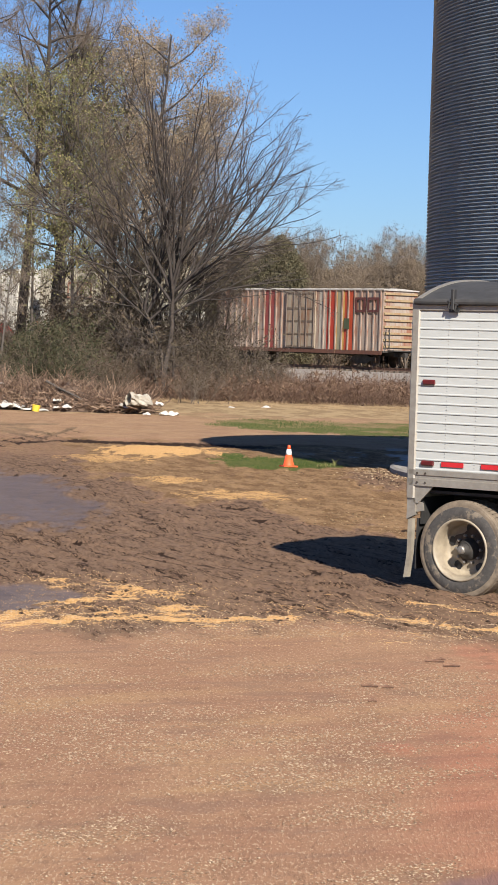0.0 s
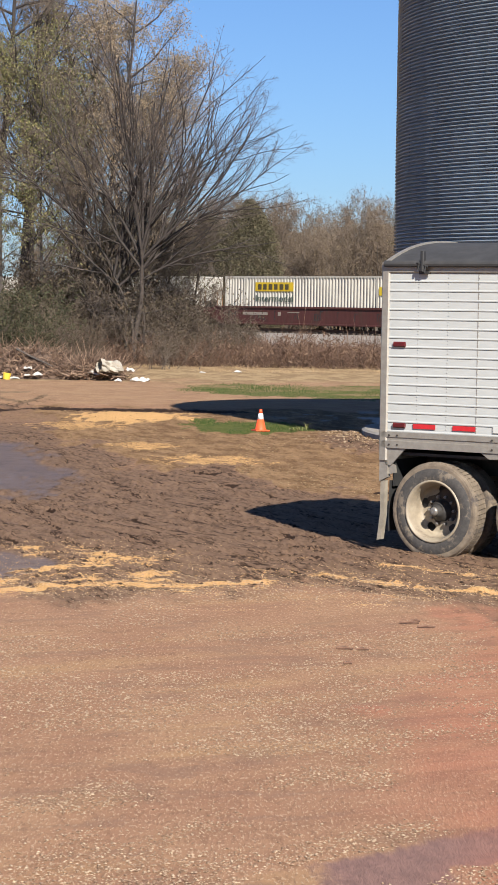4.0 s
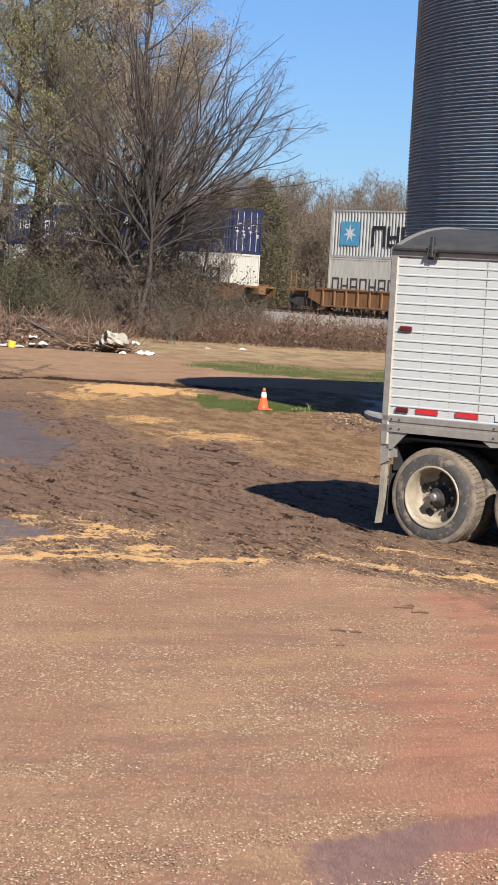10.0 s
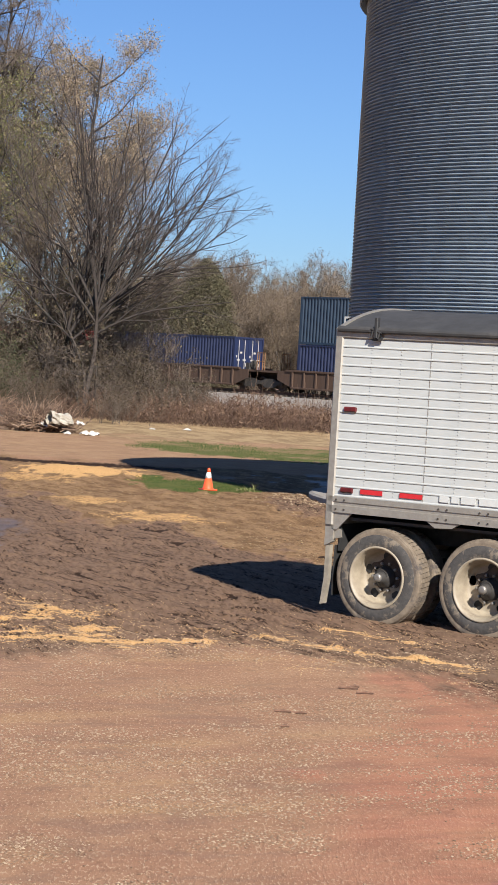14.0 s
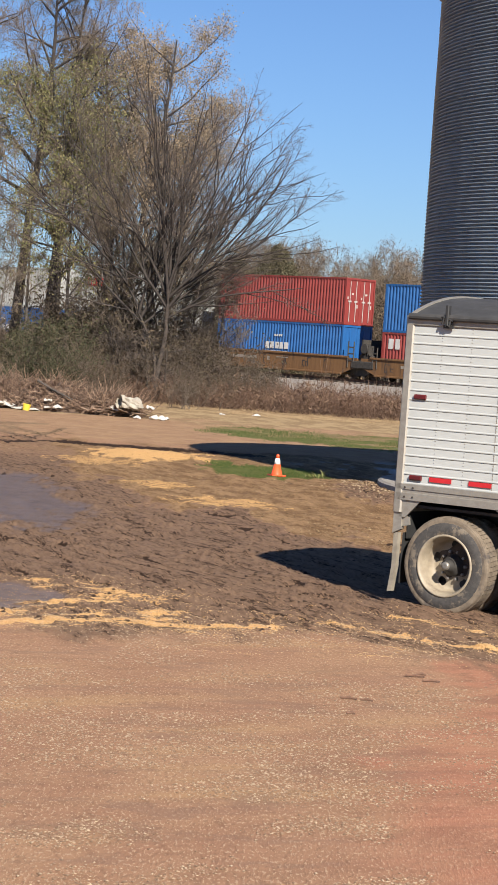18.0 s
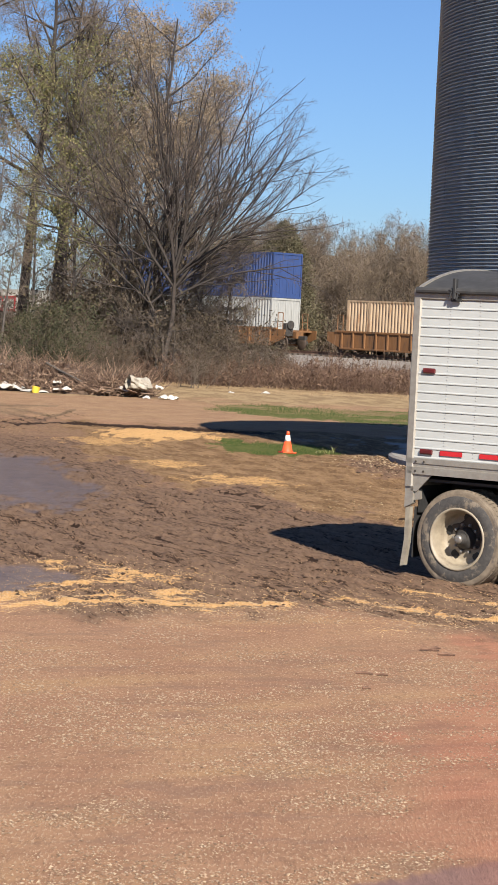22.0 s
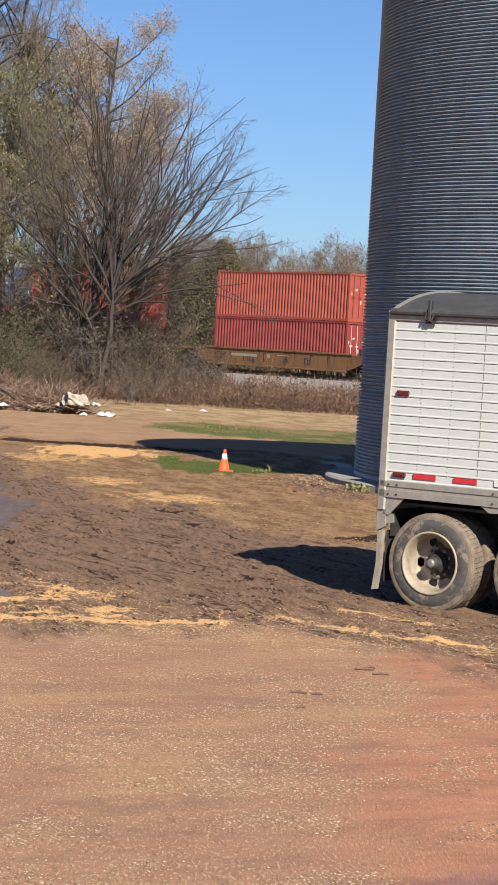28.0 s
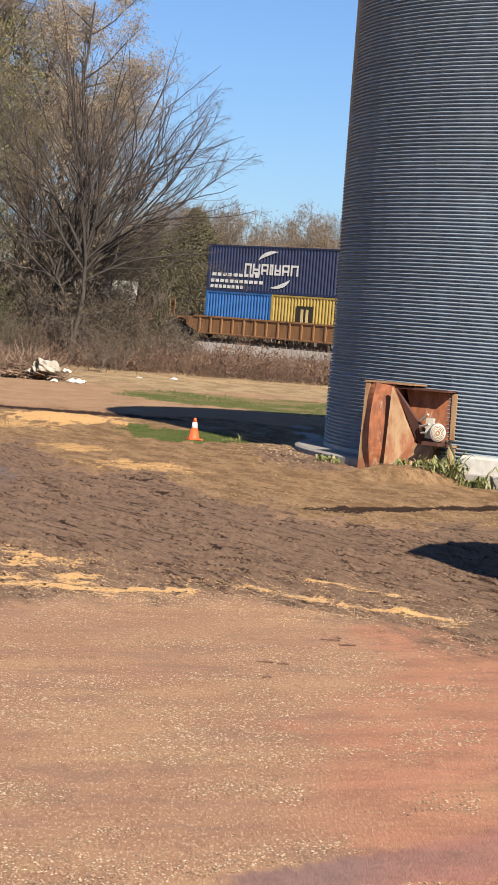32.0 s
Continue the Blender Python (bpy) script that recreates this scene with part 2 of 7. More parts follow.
def value_noise(x, y, seed=0):
    ix, iy = np.floor(x), np.floor(y)
    fx, fy = x - ix, y - iy
    fx, fy = fx * fx * (3 - 2 * fx), fy * fy * (3 - 2 * fy)
    a, b = lattice(ix, iy, seed), lattice(ix + 1, iy, seed)
    c, d = lattice(ix, iy + 1, seed), lattice(ix + 1, iy + 1, seed)
    return (a * (1 - fx) + b * fx) * (1 - fy) + (c * (1 - fx) + d * fx) * fy


def fbm(x, y, seed=0, octaves=4):
    s, w, t = 0, 1.0, 0
    for o in range(octaves):
        s, t = s + w * value_noise(x * 2**o, y * 2**o, seed + o * 17), t + w
        w *= 0.55
    return s / t


def step(a, b, x):
    t = np.clip((x - a) / (b - a), 0, 1)
    return t * t * (3 - 2 * t)


# ---- ground ----
# spilled corn along the wheel tracks: x0, y0, x1, y1, half depth
LEFT_SPILL = [(-2.19, 20.45, -1.83, 21.28, 0.28), (-1.83, 21.28, -1.18, 21.45, 0.18), (-1.94, 21.63, -1.05, 22.35, 0.14), (-2.05, 23.65, -1.93, 23.8, 0.22), (-1.9, 23.09, -1.43, 23.66, 0.21), (-1.35, 23.3, -1.07, 22.85, 0.21), (-1.26, 22.64, -0.66, 22.71, 0.25), (-0.81, 22.41, -0.64, 22.31, 0.15), (-0.73, 21.34, -0.44, 21.74, 0.22), (-1.42, 20.56, -0.94, 20.85, 0.14), (-0.93, 20.81, -0.25, 20.68, 0.15), (-1.42, 20.86, -1.15, 21.19, 0.08), (-0.38, 20.32, -0.27, 20.3, 0.1), (-0.21, 20.73, 0.5, 21.04, 0.15), (-2.03, 19.95, -1.47, 20.5, 0.12), (-0.67, 21.14, -0.38, 21.12, 0.07), (-2.7, 19.4, -2.19, 20.45, 0.26)]
RIGHT_SPILL = [(0.66, 21.93, 0.91, 21.81, 0.14), (1.04, 21.71, 1.33, 21.42, 0.18), (1.42, 21.22, 1.66, 21.07, 0.09), (1.7, 20.91, 2.01, 20.86, 0.13), (1.98, 20.64, 2.35, 20.61, 0.1), (1.73, 22.69, 2.04, 22.53, 0.08), (2.06, 22.34, 2.44, 21.93, 0.17), (1.56, 20.22, 1.75, 20.07, 0.06), (2.35, 20.6, 2.9, 20.2, 0.12)]


def near_segment(x, y, seg, wide, deep):
    """1 on the line, falling to 0; wide and deep are its half widths along x and y."""
    x0, y0, x1, y1 = seg
    dx, dy = (x1 - x0) / wide, (y1 - y0) / deep
    t = np.clip(((x - x0) / wide * dx + (y - y0) / deep * dy) / (dx * dx + dy * dy + 1e-9), 0, 1)
    return np.hypot((x - x0) / wide - t * dx, (y - y0) / deep - t * dy)


def blob(x, y, cx, cy, rx, ry, tilt=0.0):
    px, py = x - cx, y - cy - tilt * (x - cx)
    return np.hypot(px / rx, py / ry)


def zones(x, y):
    """How much of each kind of soil lies at a place, with a red light tint and a shadow line."""
    warp = fbm(x * 0.9, y * 0.35, 3) - 0.5
    fine = fbm(x * 5, y * 1.6, 9) - 0.5
    near = np.interp(x, [-9, -2.1, -1.1, 0.9, 2.2, 2.9, 6], [19.6, 19.8, 19.8, 20.5, 19.0, 18.4, 16.4])
    far = np.interp(x, [-9, -7.9, -4.9, -3.15, -1.42, 0.42, 2.25, 5.3, 9], [76, 69, 60, 44.4, 37.3, 34.7, 31.5, 29, 27])
    rel = y / 25.0
    mud = step(-1.3, 1.6, y - near + 2.4 * warp + 1.6 * fine) * step(-1.8, 2.2, far - y + 7 * warp * rel + 5 * fine)
    line = near_segment(x, y, (-6.2, 53.6, -4.4, 56.3), 0.10, 0.55)
    # dark lines laid in with the mud; the last one crosses the field
    for seg, dx, dy in (((-4.4, 56.3, -0.7, 56.7), 0.3, 0.6), ((-6.5, 60.3, -5.1, 56.6), 0.08, 0.5), ((-5.1, 56.6, -4.9, 64.5), 0.09, 0.5), ((-6.6, 63.0, -5.0, 59.4), 0.08, 0.5), ((-7.6, 64.5, -5.6, 66.5), 0.1, 0.6), ((-2.3, 78.4, 0.1, 77.5), 0.2, 0.5)):
        line = np.minimum(line, near_segment(x, y, seg, dx, dy))
    mud = np.maximum(mud * (1 - 0.5 * step(43, 52, y)), 0.95 * step(1.5, 0.5, line + 1.2 * fine))
    shed = blob(x, y, 3.0, 42.5, 1.1, 3.2)
    mud = np.maximum(mud, 1.0 * step(1.2, 0.5, shed + fine))
    grass = step(1.1, 0.8, blob(x, y, 0.65, 48.4, 1.42, 2.5) + 0.9 * fine)
    grass = np.maximum(grass, step(1.12, 0.9, blob(x, y, -0.3, 51.3, 0.35, 1.0) + fine))
    top, low = np.interp(x, [-2.2, 0, 5.4, 12], [72.0, 76.0, 76.0, 76.0]), np.interp(x, [-2.2, 0.7, 4.7, 12], [70.0, 66.3, 64.2, 62])
    green = step(-1.2, 1.2, top - y + 3 * fine) * step(-1.4, 1.4, y - low + 4 * fine + 2 * warp) * step(-2.6, 0.2, x + 1.5 * warp)
    grass = np.maximum(grass, green * (0.55 + 0.4 * step(0.40, 0.58, fbm(x * 0.7, y * 0.5, 91))))
    straw = np.maximum(step(74, 82, y + 12 * warp), 0.3 * step(57, 60, y + 2 * warp))
    near_spill = np.full_like(x, 9.0) + 0 * y
    for x0, y0, x1, y1, deep in LEFT_SPILL + RIGHT_SPILL:
        near_spill = np.minimum(near_spill, near_segment(x, y, (x0, y0, x1, y1), 0.09, 0.72 * deep))
    drawn = step(0.2, 0.7, x)  # long streaks by the puddle, broken ones further along
    gaps = (1 - drawn) * fbm(x * 1.3, y * 0.9, 38, 3) + drawn * fbm(x * 3.4, y * 0.8, 38, 3)
    lines = (1 - drawn) * fbm(x * 1.0, y * 8.0, 37, 4) + drawn * fbm(x * 2.6, y * 7.0, 37, 4)
    corn = np.maximum(step(2.4, 0.3, near_spill), 0.36 * step(9, 2, near_spill)) * (0.55 + 0.45 * step(0.40, 0.52, gaps)) * (0.56 - 0.22 * (1 - drawn) + (0.95 + 0.45 * (1 - drawn)) * lines)
    corn = np.maximum(corn, 1.3 * step(1.2, 0.6, blob(x, y, -2.0, 52.3, 1.7, 2.7) + 1.1 * fine + 0.5 * warp))
    tan = step(26, 31, y + 4 * warp) * step(60, 56, y + 5 * warp) * (1 - mud)
    pale = step(1.2, 0.5, blob(x, y, -1.35, 41.6, 0.75, 1.5) + 1.4 * fine) + step(1.2, 0.5, blob(x, y, -0.05, 38.0, 1.1, 1.6) + 1.4 * fine)
    pale = np.maximum(pale, step(1.2, 0.4, blob(x, y, -2.9, 48.3, 1.3, 2.0) + 1.5 * fine))
    dust = step(0.62, 0.8, fbm(x * 1.1, y * 2.2, 77)) * step(26, 19.5, y) * step(17.5, 20, y)
    corn = np.maximum(corn, 0.68 * np.clip(pale, 0, 1))
    corn = np.maximum(corn, 0.45 * dust)
    wet = step(1.15, 0.6, blob(x, y, -3.7, 37.0, 1.7, 5.0, -2.6) + 0.9 * fine + 0.9 * warp)
    wet = np.maximum(wet, step(1.1, 0.85, blob(x, y, -2.35, 22.2, 0.75, 1.25) + 0.6 * fine)) * (1 - step(0.3, 0.6, corn))
    # red light thrown onto the yard, painted as a tint
    red = step(1.9, 0.0, near_segment(x, y, (1.7, 12.0, 2.7, 18.4), 0.7, 2.6) + 0.9 * warp)
    red = np.maximum(red * (0.75 + 0.5 * fbm(x * 1.5, y * 1.2, 23)), 1.3 * step(1.3, 0.3, blob(x, y, 2.5, 18.5, 0.75, 1.0, -0.8) + 0.8 * fine))
    red = np.maximum(red, 0.9 * step(1.2, 0.3, blob(x, y, 1.02, 14.35, 0.2, 0.3) + 0.8 * fine))
    slick = step(-0.3, 0.25, 9.8 + 0.92 * x - y + 0.35 * warp) * step(-0.15, 0.25, y - 9.6 - 0.57 * x + 0.8 * warp + 0.5 * fine)
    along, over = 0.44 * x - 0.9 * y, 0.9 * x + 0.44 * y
    # near-black marks along the dug seams and nicks
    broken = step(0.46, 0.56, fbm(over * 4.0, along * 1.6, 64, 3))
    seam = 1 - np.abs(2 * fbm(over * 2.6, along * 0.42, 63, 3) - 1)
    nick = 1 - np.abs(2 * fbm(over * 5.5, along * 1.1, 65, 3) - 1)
    gouge_and_shadow = mud * np.maximum(step(0.90, 0.97, seam) * broken, 0.6 * step(0.90, 0.96, nick) * (1 - broken) * step(0.4, 0.6, fbm(x * 0.5, y * 0.35, 67, 2))) * step(19.5, 22, y) * step(50, 42, y)
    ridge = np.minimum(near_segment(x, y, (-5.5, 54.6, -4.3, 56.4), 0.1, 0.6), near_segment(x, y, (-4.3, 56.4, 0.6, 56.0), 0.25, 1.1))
    gouge_and_shadow = np.maximum(gouge_and_shadow, 0.8 * step(1.3, 0.5, ridge + 0.9 * fine))
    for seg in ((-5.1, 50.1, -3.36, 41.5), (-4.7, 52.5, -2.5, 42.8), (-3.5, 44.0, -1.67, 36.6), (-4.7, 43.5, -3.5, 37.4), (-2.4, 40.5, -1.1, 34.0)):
        gouge_and_shadow = np.maximum(gouge_and_shadow, 0.3 * step(1.2, 0.4, near_segment(x, y, seg, 0.06, 0.3) + 1.4 * fine))
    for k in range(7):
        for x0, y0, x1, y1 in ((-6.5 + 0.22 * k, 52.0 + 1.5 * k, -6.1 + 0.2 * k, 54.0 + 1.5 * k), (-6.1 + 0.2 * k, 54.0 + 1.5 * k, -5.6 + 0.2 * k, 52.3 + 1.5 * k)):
            gouge_and_shadow = np.maximum(gouge_and_shadow, 0.75 * step(1.2, 0.5, near_segment(x, y, (x0, y0, x1, y1), 0.05, 0.35) + 1.0 * fine))
    # a thin shadow line on the yard, painted as a dark strip
    gouge_and_shadow = np.maximum(gouge_and_shadow, step(1.2, 0.5, near_segment(x, y, (2.31, 31.7, 3.0, 31.8), 0.12, 0.32) + 0.5 * fine))
    gouge_and_shadow = np.maximum(gouge_and_shadow, step(1.2, 0.5, near_segment(x, y, (2.4, 31.9, 5.6, 34.6), 0.10, 0.5) + 0.4 * fine))
    damp = step(0.58, 0.66, fbm(x * 1.6, y * 0.8, 66, 3)) * step(1.1, 0.6, blob(x, y, 3.6, 53.5, 2.6, 5.0))
    wet = np.maximum(wet, damp)
    return mud, corn, grass, straw, wet, red, slick, tan, gouge_and_shadow


def relief(x, y, z):
    """Height of the ground: ruts and clods in the mud, level puddles, a low heap of corn."""
    mud, corn, grass, straw, wet, red, slick, tan, gouge_and_shadow = z
    turned = y + 0.9 * x
    clod = fbm(8.0 * (0.9 * x + 0.44 * y), 2.4 * (0.44 * x - 0.9 * y), 61, 4)
    lump = fbm(x * 0.9, turned * 0.5, 62, 3)
    rut = 1 - np.abs(fbm(x * 0.7 + 0.1 * y, turned * 0.9, 51, 2) - 0.5) * 7
    h = mud * (0.035 * (fbm(x * 1.3, y * 0.4, 41) - 0.5) + 0.012 * np.clip(rut, 0, 1) + 0.022 * step(0.52, 0.60, clod) * step(0.36, 0.62, lump) + 0.03 * (clod - 0.5)) - 0.035 * gouge_and_shadow
    h += 0.25 * step(1.3, 0.4, blob(x, y, 4.6, 39.4, 1.0, 0.7))
    h = h * (1 - 0.9 * wet) - 0.02 * wet
    h += 0.10 * step(1.1, 0.0, blob(x, y, -2.0, 52.3, 1.5, 2.2)) + 0.012 * np.minimum(corn, 1)
    h += (1 - mud) * (0.012 * (fbm(x * 6, y * 2.5, 71) - 0.5) + 0.03 * (fbm(x * 0.6, y * 0.2, 72) - 0.5)) + tan * (0.05 * fbm(x * 2.6, y * 1.1, 73) + 0.05 * fbm(x * 7, y * 3.2, 74) - 0.05)
    h = h + 0.12 * step(2.6, 0.6, blob(x, y, 3.2, 43.6, 1.0, 2.0))
    return h * step(120, 90, y)


def ground_material():
    m, nt, bs = nodes_of("yard_soil")
    co = nt.nodes.new("ShaderNodeTexCoord").outputs["Object"]

    def at(name):
        a = nt.nodes.new("ShaderNodeAttribute")
        a.attribute_name = name
        return a.outputs["Fac"]

    def grain(turn, sx, sy, detail=6, rough=0.68):
        """Noise drawn out along a way over the ground."""
        mp, no = nt.nodes.new("ShaderNodeMapping"), nt.nodes.new("ShaderNodeTexNoise")
        mp.vector_type = "TEXTURE"
        mp.inputs["Rotation"].default_value, mp.inputs["Scale"].default_value = (0, 0, radians(turn)), (1 / sx, 1 / sy, 1)
        no.inputs["Scale"].default_value, no.inputs["Detail"].default_value, no.inputs["Roughness"].default_value = 1.0, detail, rough
        nt.links.new(co, mp.inputs[0])
        nt.links.new(mp.outputs[0], no.inputs["Vector"])
        return no.outputs["Fac"]

    def crisp(name, noise, amount, lo=0.42, hi=0.60):
        """A zone's share with a broken edge."""
        return ramp(nt, times(nt, at(name), times(nt, times(nt, noise, -0.5, "ADD"), amount), "ADD"), lo, hi)

    broad, fine, dots = grain(0, 0.9, 0.4), grain(8, 14, 3.6), grain(0, 60, 16, 3)
    sweep, streak = grain(30, 0.4, 1.5, 4, 0.5), grain(26, 1.3, 3.2, 5, 0.6)
    ruts, flat, patch = grain(-64, 3.4, 7.0, 9, 0.78), grain(6, 1.6, 2.6, 7, 0.72), grain(14, 2.4, 0.75, 8, 0.74)
    ways = grain(-62, 0.5, 5.0, 5, 0.6)
    col = mixed(nt, ramp(nt, broad, 0.36, 0.64), (0.339, 0.204, 0.122), (0.296, 0.168, 0.102))
    col = mixed(nt, times(nt, ramp(nt, sweep, 0.44, 0.62), 0.32), col, (0.269, 0.142, 0.094))
    col = mixed(nt, times(nt, ramp(nt, sweep, 0.47, 0.36), 0.45), col, (0.367, 0.232, 0.120))
    col = mixed(nt, times(nt, ramp(nt, streak, 0.50, 0.66), 0.28), col, (0.195, 0.108, 0.067))
    col = mixed(nt, times(nt, ramp(nt, fine, 0.53, 0.66), 0.5), col, (0.187, 0.105, 0.066))
    col = mixed(nt, times(nt, ramp(nt, grain(-12, 34, 9, 4, 0.75), 0.52, 0.62), 0.4), col, (0.168, 0.101, 0.067))
    col = mixed(nt, times(nt, ramp(nt, dots, 0.54, 0.62), 0.65), col, (0.482, 0.347, 0.230))
    col = mixed(nt, times(nt, ramp(nt, grain(16, 0.9, 1.7, 6, 0.66), 0.53, 0.62), 0.45), col, (0.205, 0.128, 0.092))
    slick = mixed(nt, ramp(nt, fine, 0.42, 0.6), (0.233, 0.141, 0.119), (0.195, 0.120, 0.103))
    col = mixed(nt, crisp("slick", fine, 0.9, 0.3, 0.7), col, slick)
    # reddish reflected light put into the soil colour
    red = mixed(nt, ramp(nt, streak, 0.4, 0.6), (0.438, 0.171, 0.109), (0.305, 0.124, 0.083))
    col = mixed(nt, times(nt, ramp(nt, times(nt, at("red"), times(nt, sweep, -0.5, "ADD"), "ADD"), 0.15, 0.95), 0.45), col, red)
    tan = mixed(nt, ramp(nt, patch, 0.42, 0.58), (0.155, 0.094, 0.050), (0.275, 0.175, 0.095))
    tan = mixed(nt, times(nt, ramp(nt, ruts, 0.55, 0.64), 0.6), tan, (0.076, 0.041, 0.024))
    tan = mixed(nt, times(nt, ramp(nt, ruts, 0.45, 0.36), 0.5), tan, (0.384, 0.239, 0.113))
    tan = mixed(nt, times(nt, ramp(nt, fine, 0.5, 0.6), 0.5), tan, (0.109, 0.062, 0.031))
    tan = mixed(nt, times(nt, ramp(nt, dots, 0.56, 0.66), 0.5), tan, (0.457, 0.300, 0.155))
    col = mixed(nt, crisp("tan", patch, 0.9, 0.3, 0.7), col, tan)
    mud = mixed(nt, ramp(nt, fine, 0.42, 0.60), (0.185, 0.122, 0.082), (0.128, 0.082, 0.055))
    mud = mixed(nt, times(nt, ramp(nt, ways, 0.45, 0.58), 0.45), mud, (0.218, 0.139, 0.090))
    mud = mixed(nt, times(nt, ramp(nt, ruts, 0.55, 0.62), 0.35), mud, (0.043, 0.025, 0.016))
    mud = mixed(nt, times(nt, ramp(nt, ruts, 0.45, 0.36), 0.6), mud, (0.241, 0.152, 0.099))
    # near-black streaks drawn along the wheel tracks
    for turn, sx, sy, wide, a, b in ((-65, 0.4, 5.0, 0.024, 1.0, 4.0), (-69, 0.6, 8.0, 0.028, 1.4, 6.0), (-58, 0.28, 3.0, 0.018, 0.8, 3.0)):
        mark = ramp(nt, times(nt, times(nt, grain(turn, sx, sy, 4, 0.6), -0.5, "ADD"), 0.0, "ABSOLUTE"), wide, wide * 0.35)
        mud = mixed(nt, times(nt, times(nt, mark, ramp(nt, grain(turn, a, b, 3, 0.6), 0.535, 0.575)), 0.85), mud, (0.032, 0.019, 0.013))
    col = mixed(nt, crisp("mud", ruts, 1.0, 0.2, 0.85), col, mud)
    # near-black for the dug marks, the ridge and the painted shadow line
    col = mixed(nt, ramp(nt, times(nt, at("gouge_and_shadow"), times(nt, times(nt, ruts, -0.5, "ADD"), 1.2), "ADD"), 0.45, 0.75), col, (0.036, 0.022, 0.015))
    straw = mixed(nt, ramp(nt, grain(4, 1.2, 0.35, 8, 0.75), 0.42, 0.58), (0.360, 0.263, 0.147), (0.239, 0.165, 0.092))
    col = mixed(nt, at("straw"), col, straw)
    grass = mixed(nt, ramp(nt, fine, 0.42, 0.6), (0.045, 0.085, 0.016), (0.085, 0.112, 0.03))
    col = mixed(nt, times(nt, crisp("grass", flat, 1.3, 0.25, 0.85), 0.8), col, grass)
    corn = mixed(nt, ramp(nt, dots, 0.4, 0.6), (0.66, 0.41, 0.18), (0.47, 0.275, 0.11))
    col = mixed(nt, times(nt, crisp("corn", times(nt, times(nt, grain(5, 2.0, 9.0, 4, 0.6), grain(0, 22, 13, 3, 0.7), "ADD"), 0.5), 3.4, 0.50, 0.74), 0.95), col, corn)
    water = mixed(nt, ramp(nt, flat, 0.4, 0.6), (0.157, 0.117, 0.097), (0.115, 0.085, 0.070))
    col = mixed(nt, times(nt, crisp("wet", ways, 1.8, 0.25, 0.95), 0.75), col, water)
    nt.links.new(col, bs.inputs["Base Color"])
    rough = times(nt, times(nt, at("wet"), -0.48), 0.95, "ADD")
    nt.links.new(times(nt, rough, times(nt, at("mud"), -0.03), "ADD"), bs.inputs["Roughness"])
    nt.links.new(times(nt, times(nt, at("wet"), 0.2), 0.05, "ADD"), bs.inputs["Specular IOR Level"])
    bumped(nt, bs, times(nt, times(nt, fine, dots, "ADD"), times(nt, times(nt, ruts, at("mud")), 1.2), "ADD"), 0.45, 0.03)
    return m


def build_ground():
    inner = np.arange(0, 985, 1.8) + 12.0
    ys = 10280.0 / inner[::-1]
    ys = ys[ys < 140]
    ys = np.concatenate([[-1500, -400, -120, -40, -10, 2, 7], ys[ys > 8.5], [150, 165, 185, 220, 300, 450, 800, 1500, 7000]])
    us = np.arange(-0.135, 0.172, 0.00075)
    us = np.concatenate([[-4, -1.6, -0.8, -0.4, -0.2], us, [0.2, 0.4, 0.8, 1.6, 4]])
    U, Y = np.meshgrid(us, ys)
    X = U * np.where(Y > 8.5, Y, 8.5 + (8.5 - Y) * 0.9)
    z = zones(X, Y)
    Z = relief(X, Y, z) * (np.abs(U) < 0.18)
    n, k = U.shape
    i = np.arange(n * k).reshape(n, k)
    faces = np.stack([i[:-1, :-1], i[:-1, 1:], i[1:, 1:], i[1:, :-1]], -1).reshape(-1, 4)
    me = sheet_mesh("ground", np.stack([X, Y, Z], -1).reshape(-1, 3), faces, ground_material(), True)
    for name, a in zip(("mud", "corn", "grass", "straw", "wet", "red", "slick", "tan", "gouge_and_shadow"), z):
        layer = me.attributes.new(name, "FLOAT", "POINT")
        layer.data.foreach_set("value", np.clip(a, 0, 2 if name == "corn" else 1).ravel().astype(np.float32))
    tagged(new("ground", me), "muddy tan dirt yard with puddles, spilled corn and grass patches", "ground", "", "structure")


build_ground()


def bits(name, n, place, size, material, label, category, flat=0.6):
    """Many small stones or kernels strewn over the ground, as one thing of kind stuff."""
    rng = np.random.default_rng(len(name) * 7 + n)
    x, y = place(rng, n)
    z = relief(x, y, zones(x, y))
    base = np.array([(1, 0, 0), (-0.5, 0.87, 0), (-0.5, -0.87, 0), (0.1, 0, 1.1), (0, 0.1, -0.8)], float)
    tri = np.array([(0, 1, 3), (1, 2, 3), (2, 0, 3), (1, 0, 4), (2, 1, 4), (0, 2, 4)])
    m = len(x)
    r = size[0] + (size[1] - size[0]) * rng.random((m, 1, 1)) ** 2
    a = rng.random(m) * 6.283
    rot = np.zeros((m, 3, 3))
    rot[:, 0, 0], rot[:, 0, 1], rot[:, 1, 0], rot[:, 1, 1], rot[:, 2, 2] = np.cos(a), -np.sin(a), np.sin(a), np.cos(a), flat
    v = np.einsum("mij,kj->mki", rot, base * (1 + 0 * base)) * r * (0.7 + 0.6 * rng.random((m, 5, 1)))
    v += np.stack([x, y, z + 0.3 * r[:, 0, 0]], -1)[:, None, :]
    f = (tri[None] + 5 * np.arange(m)[:, None, None]).reshape(-1, 3)
    return tagged(new(name, sheet_mesh(name, v.reshape(-1, 3), f, material)), label, category, "", "stuff")


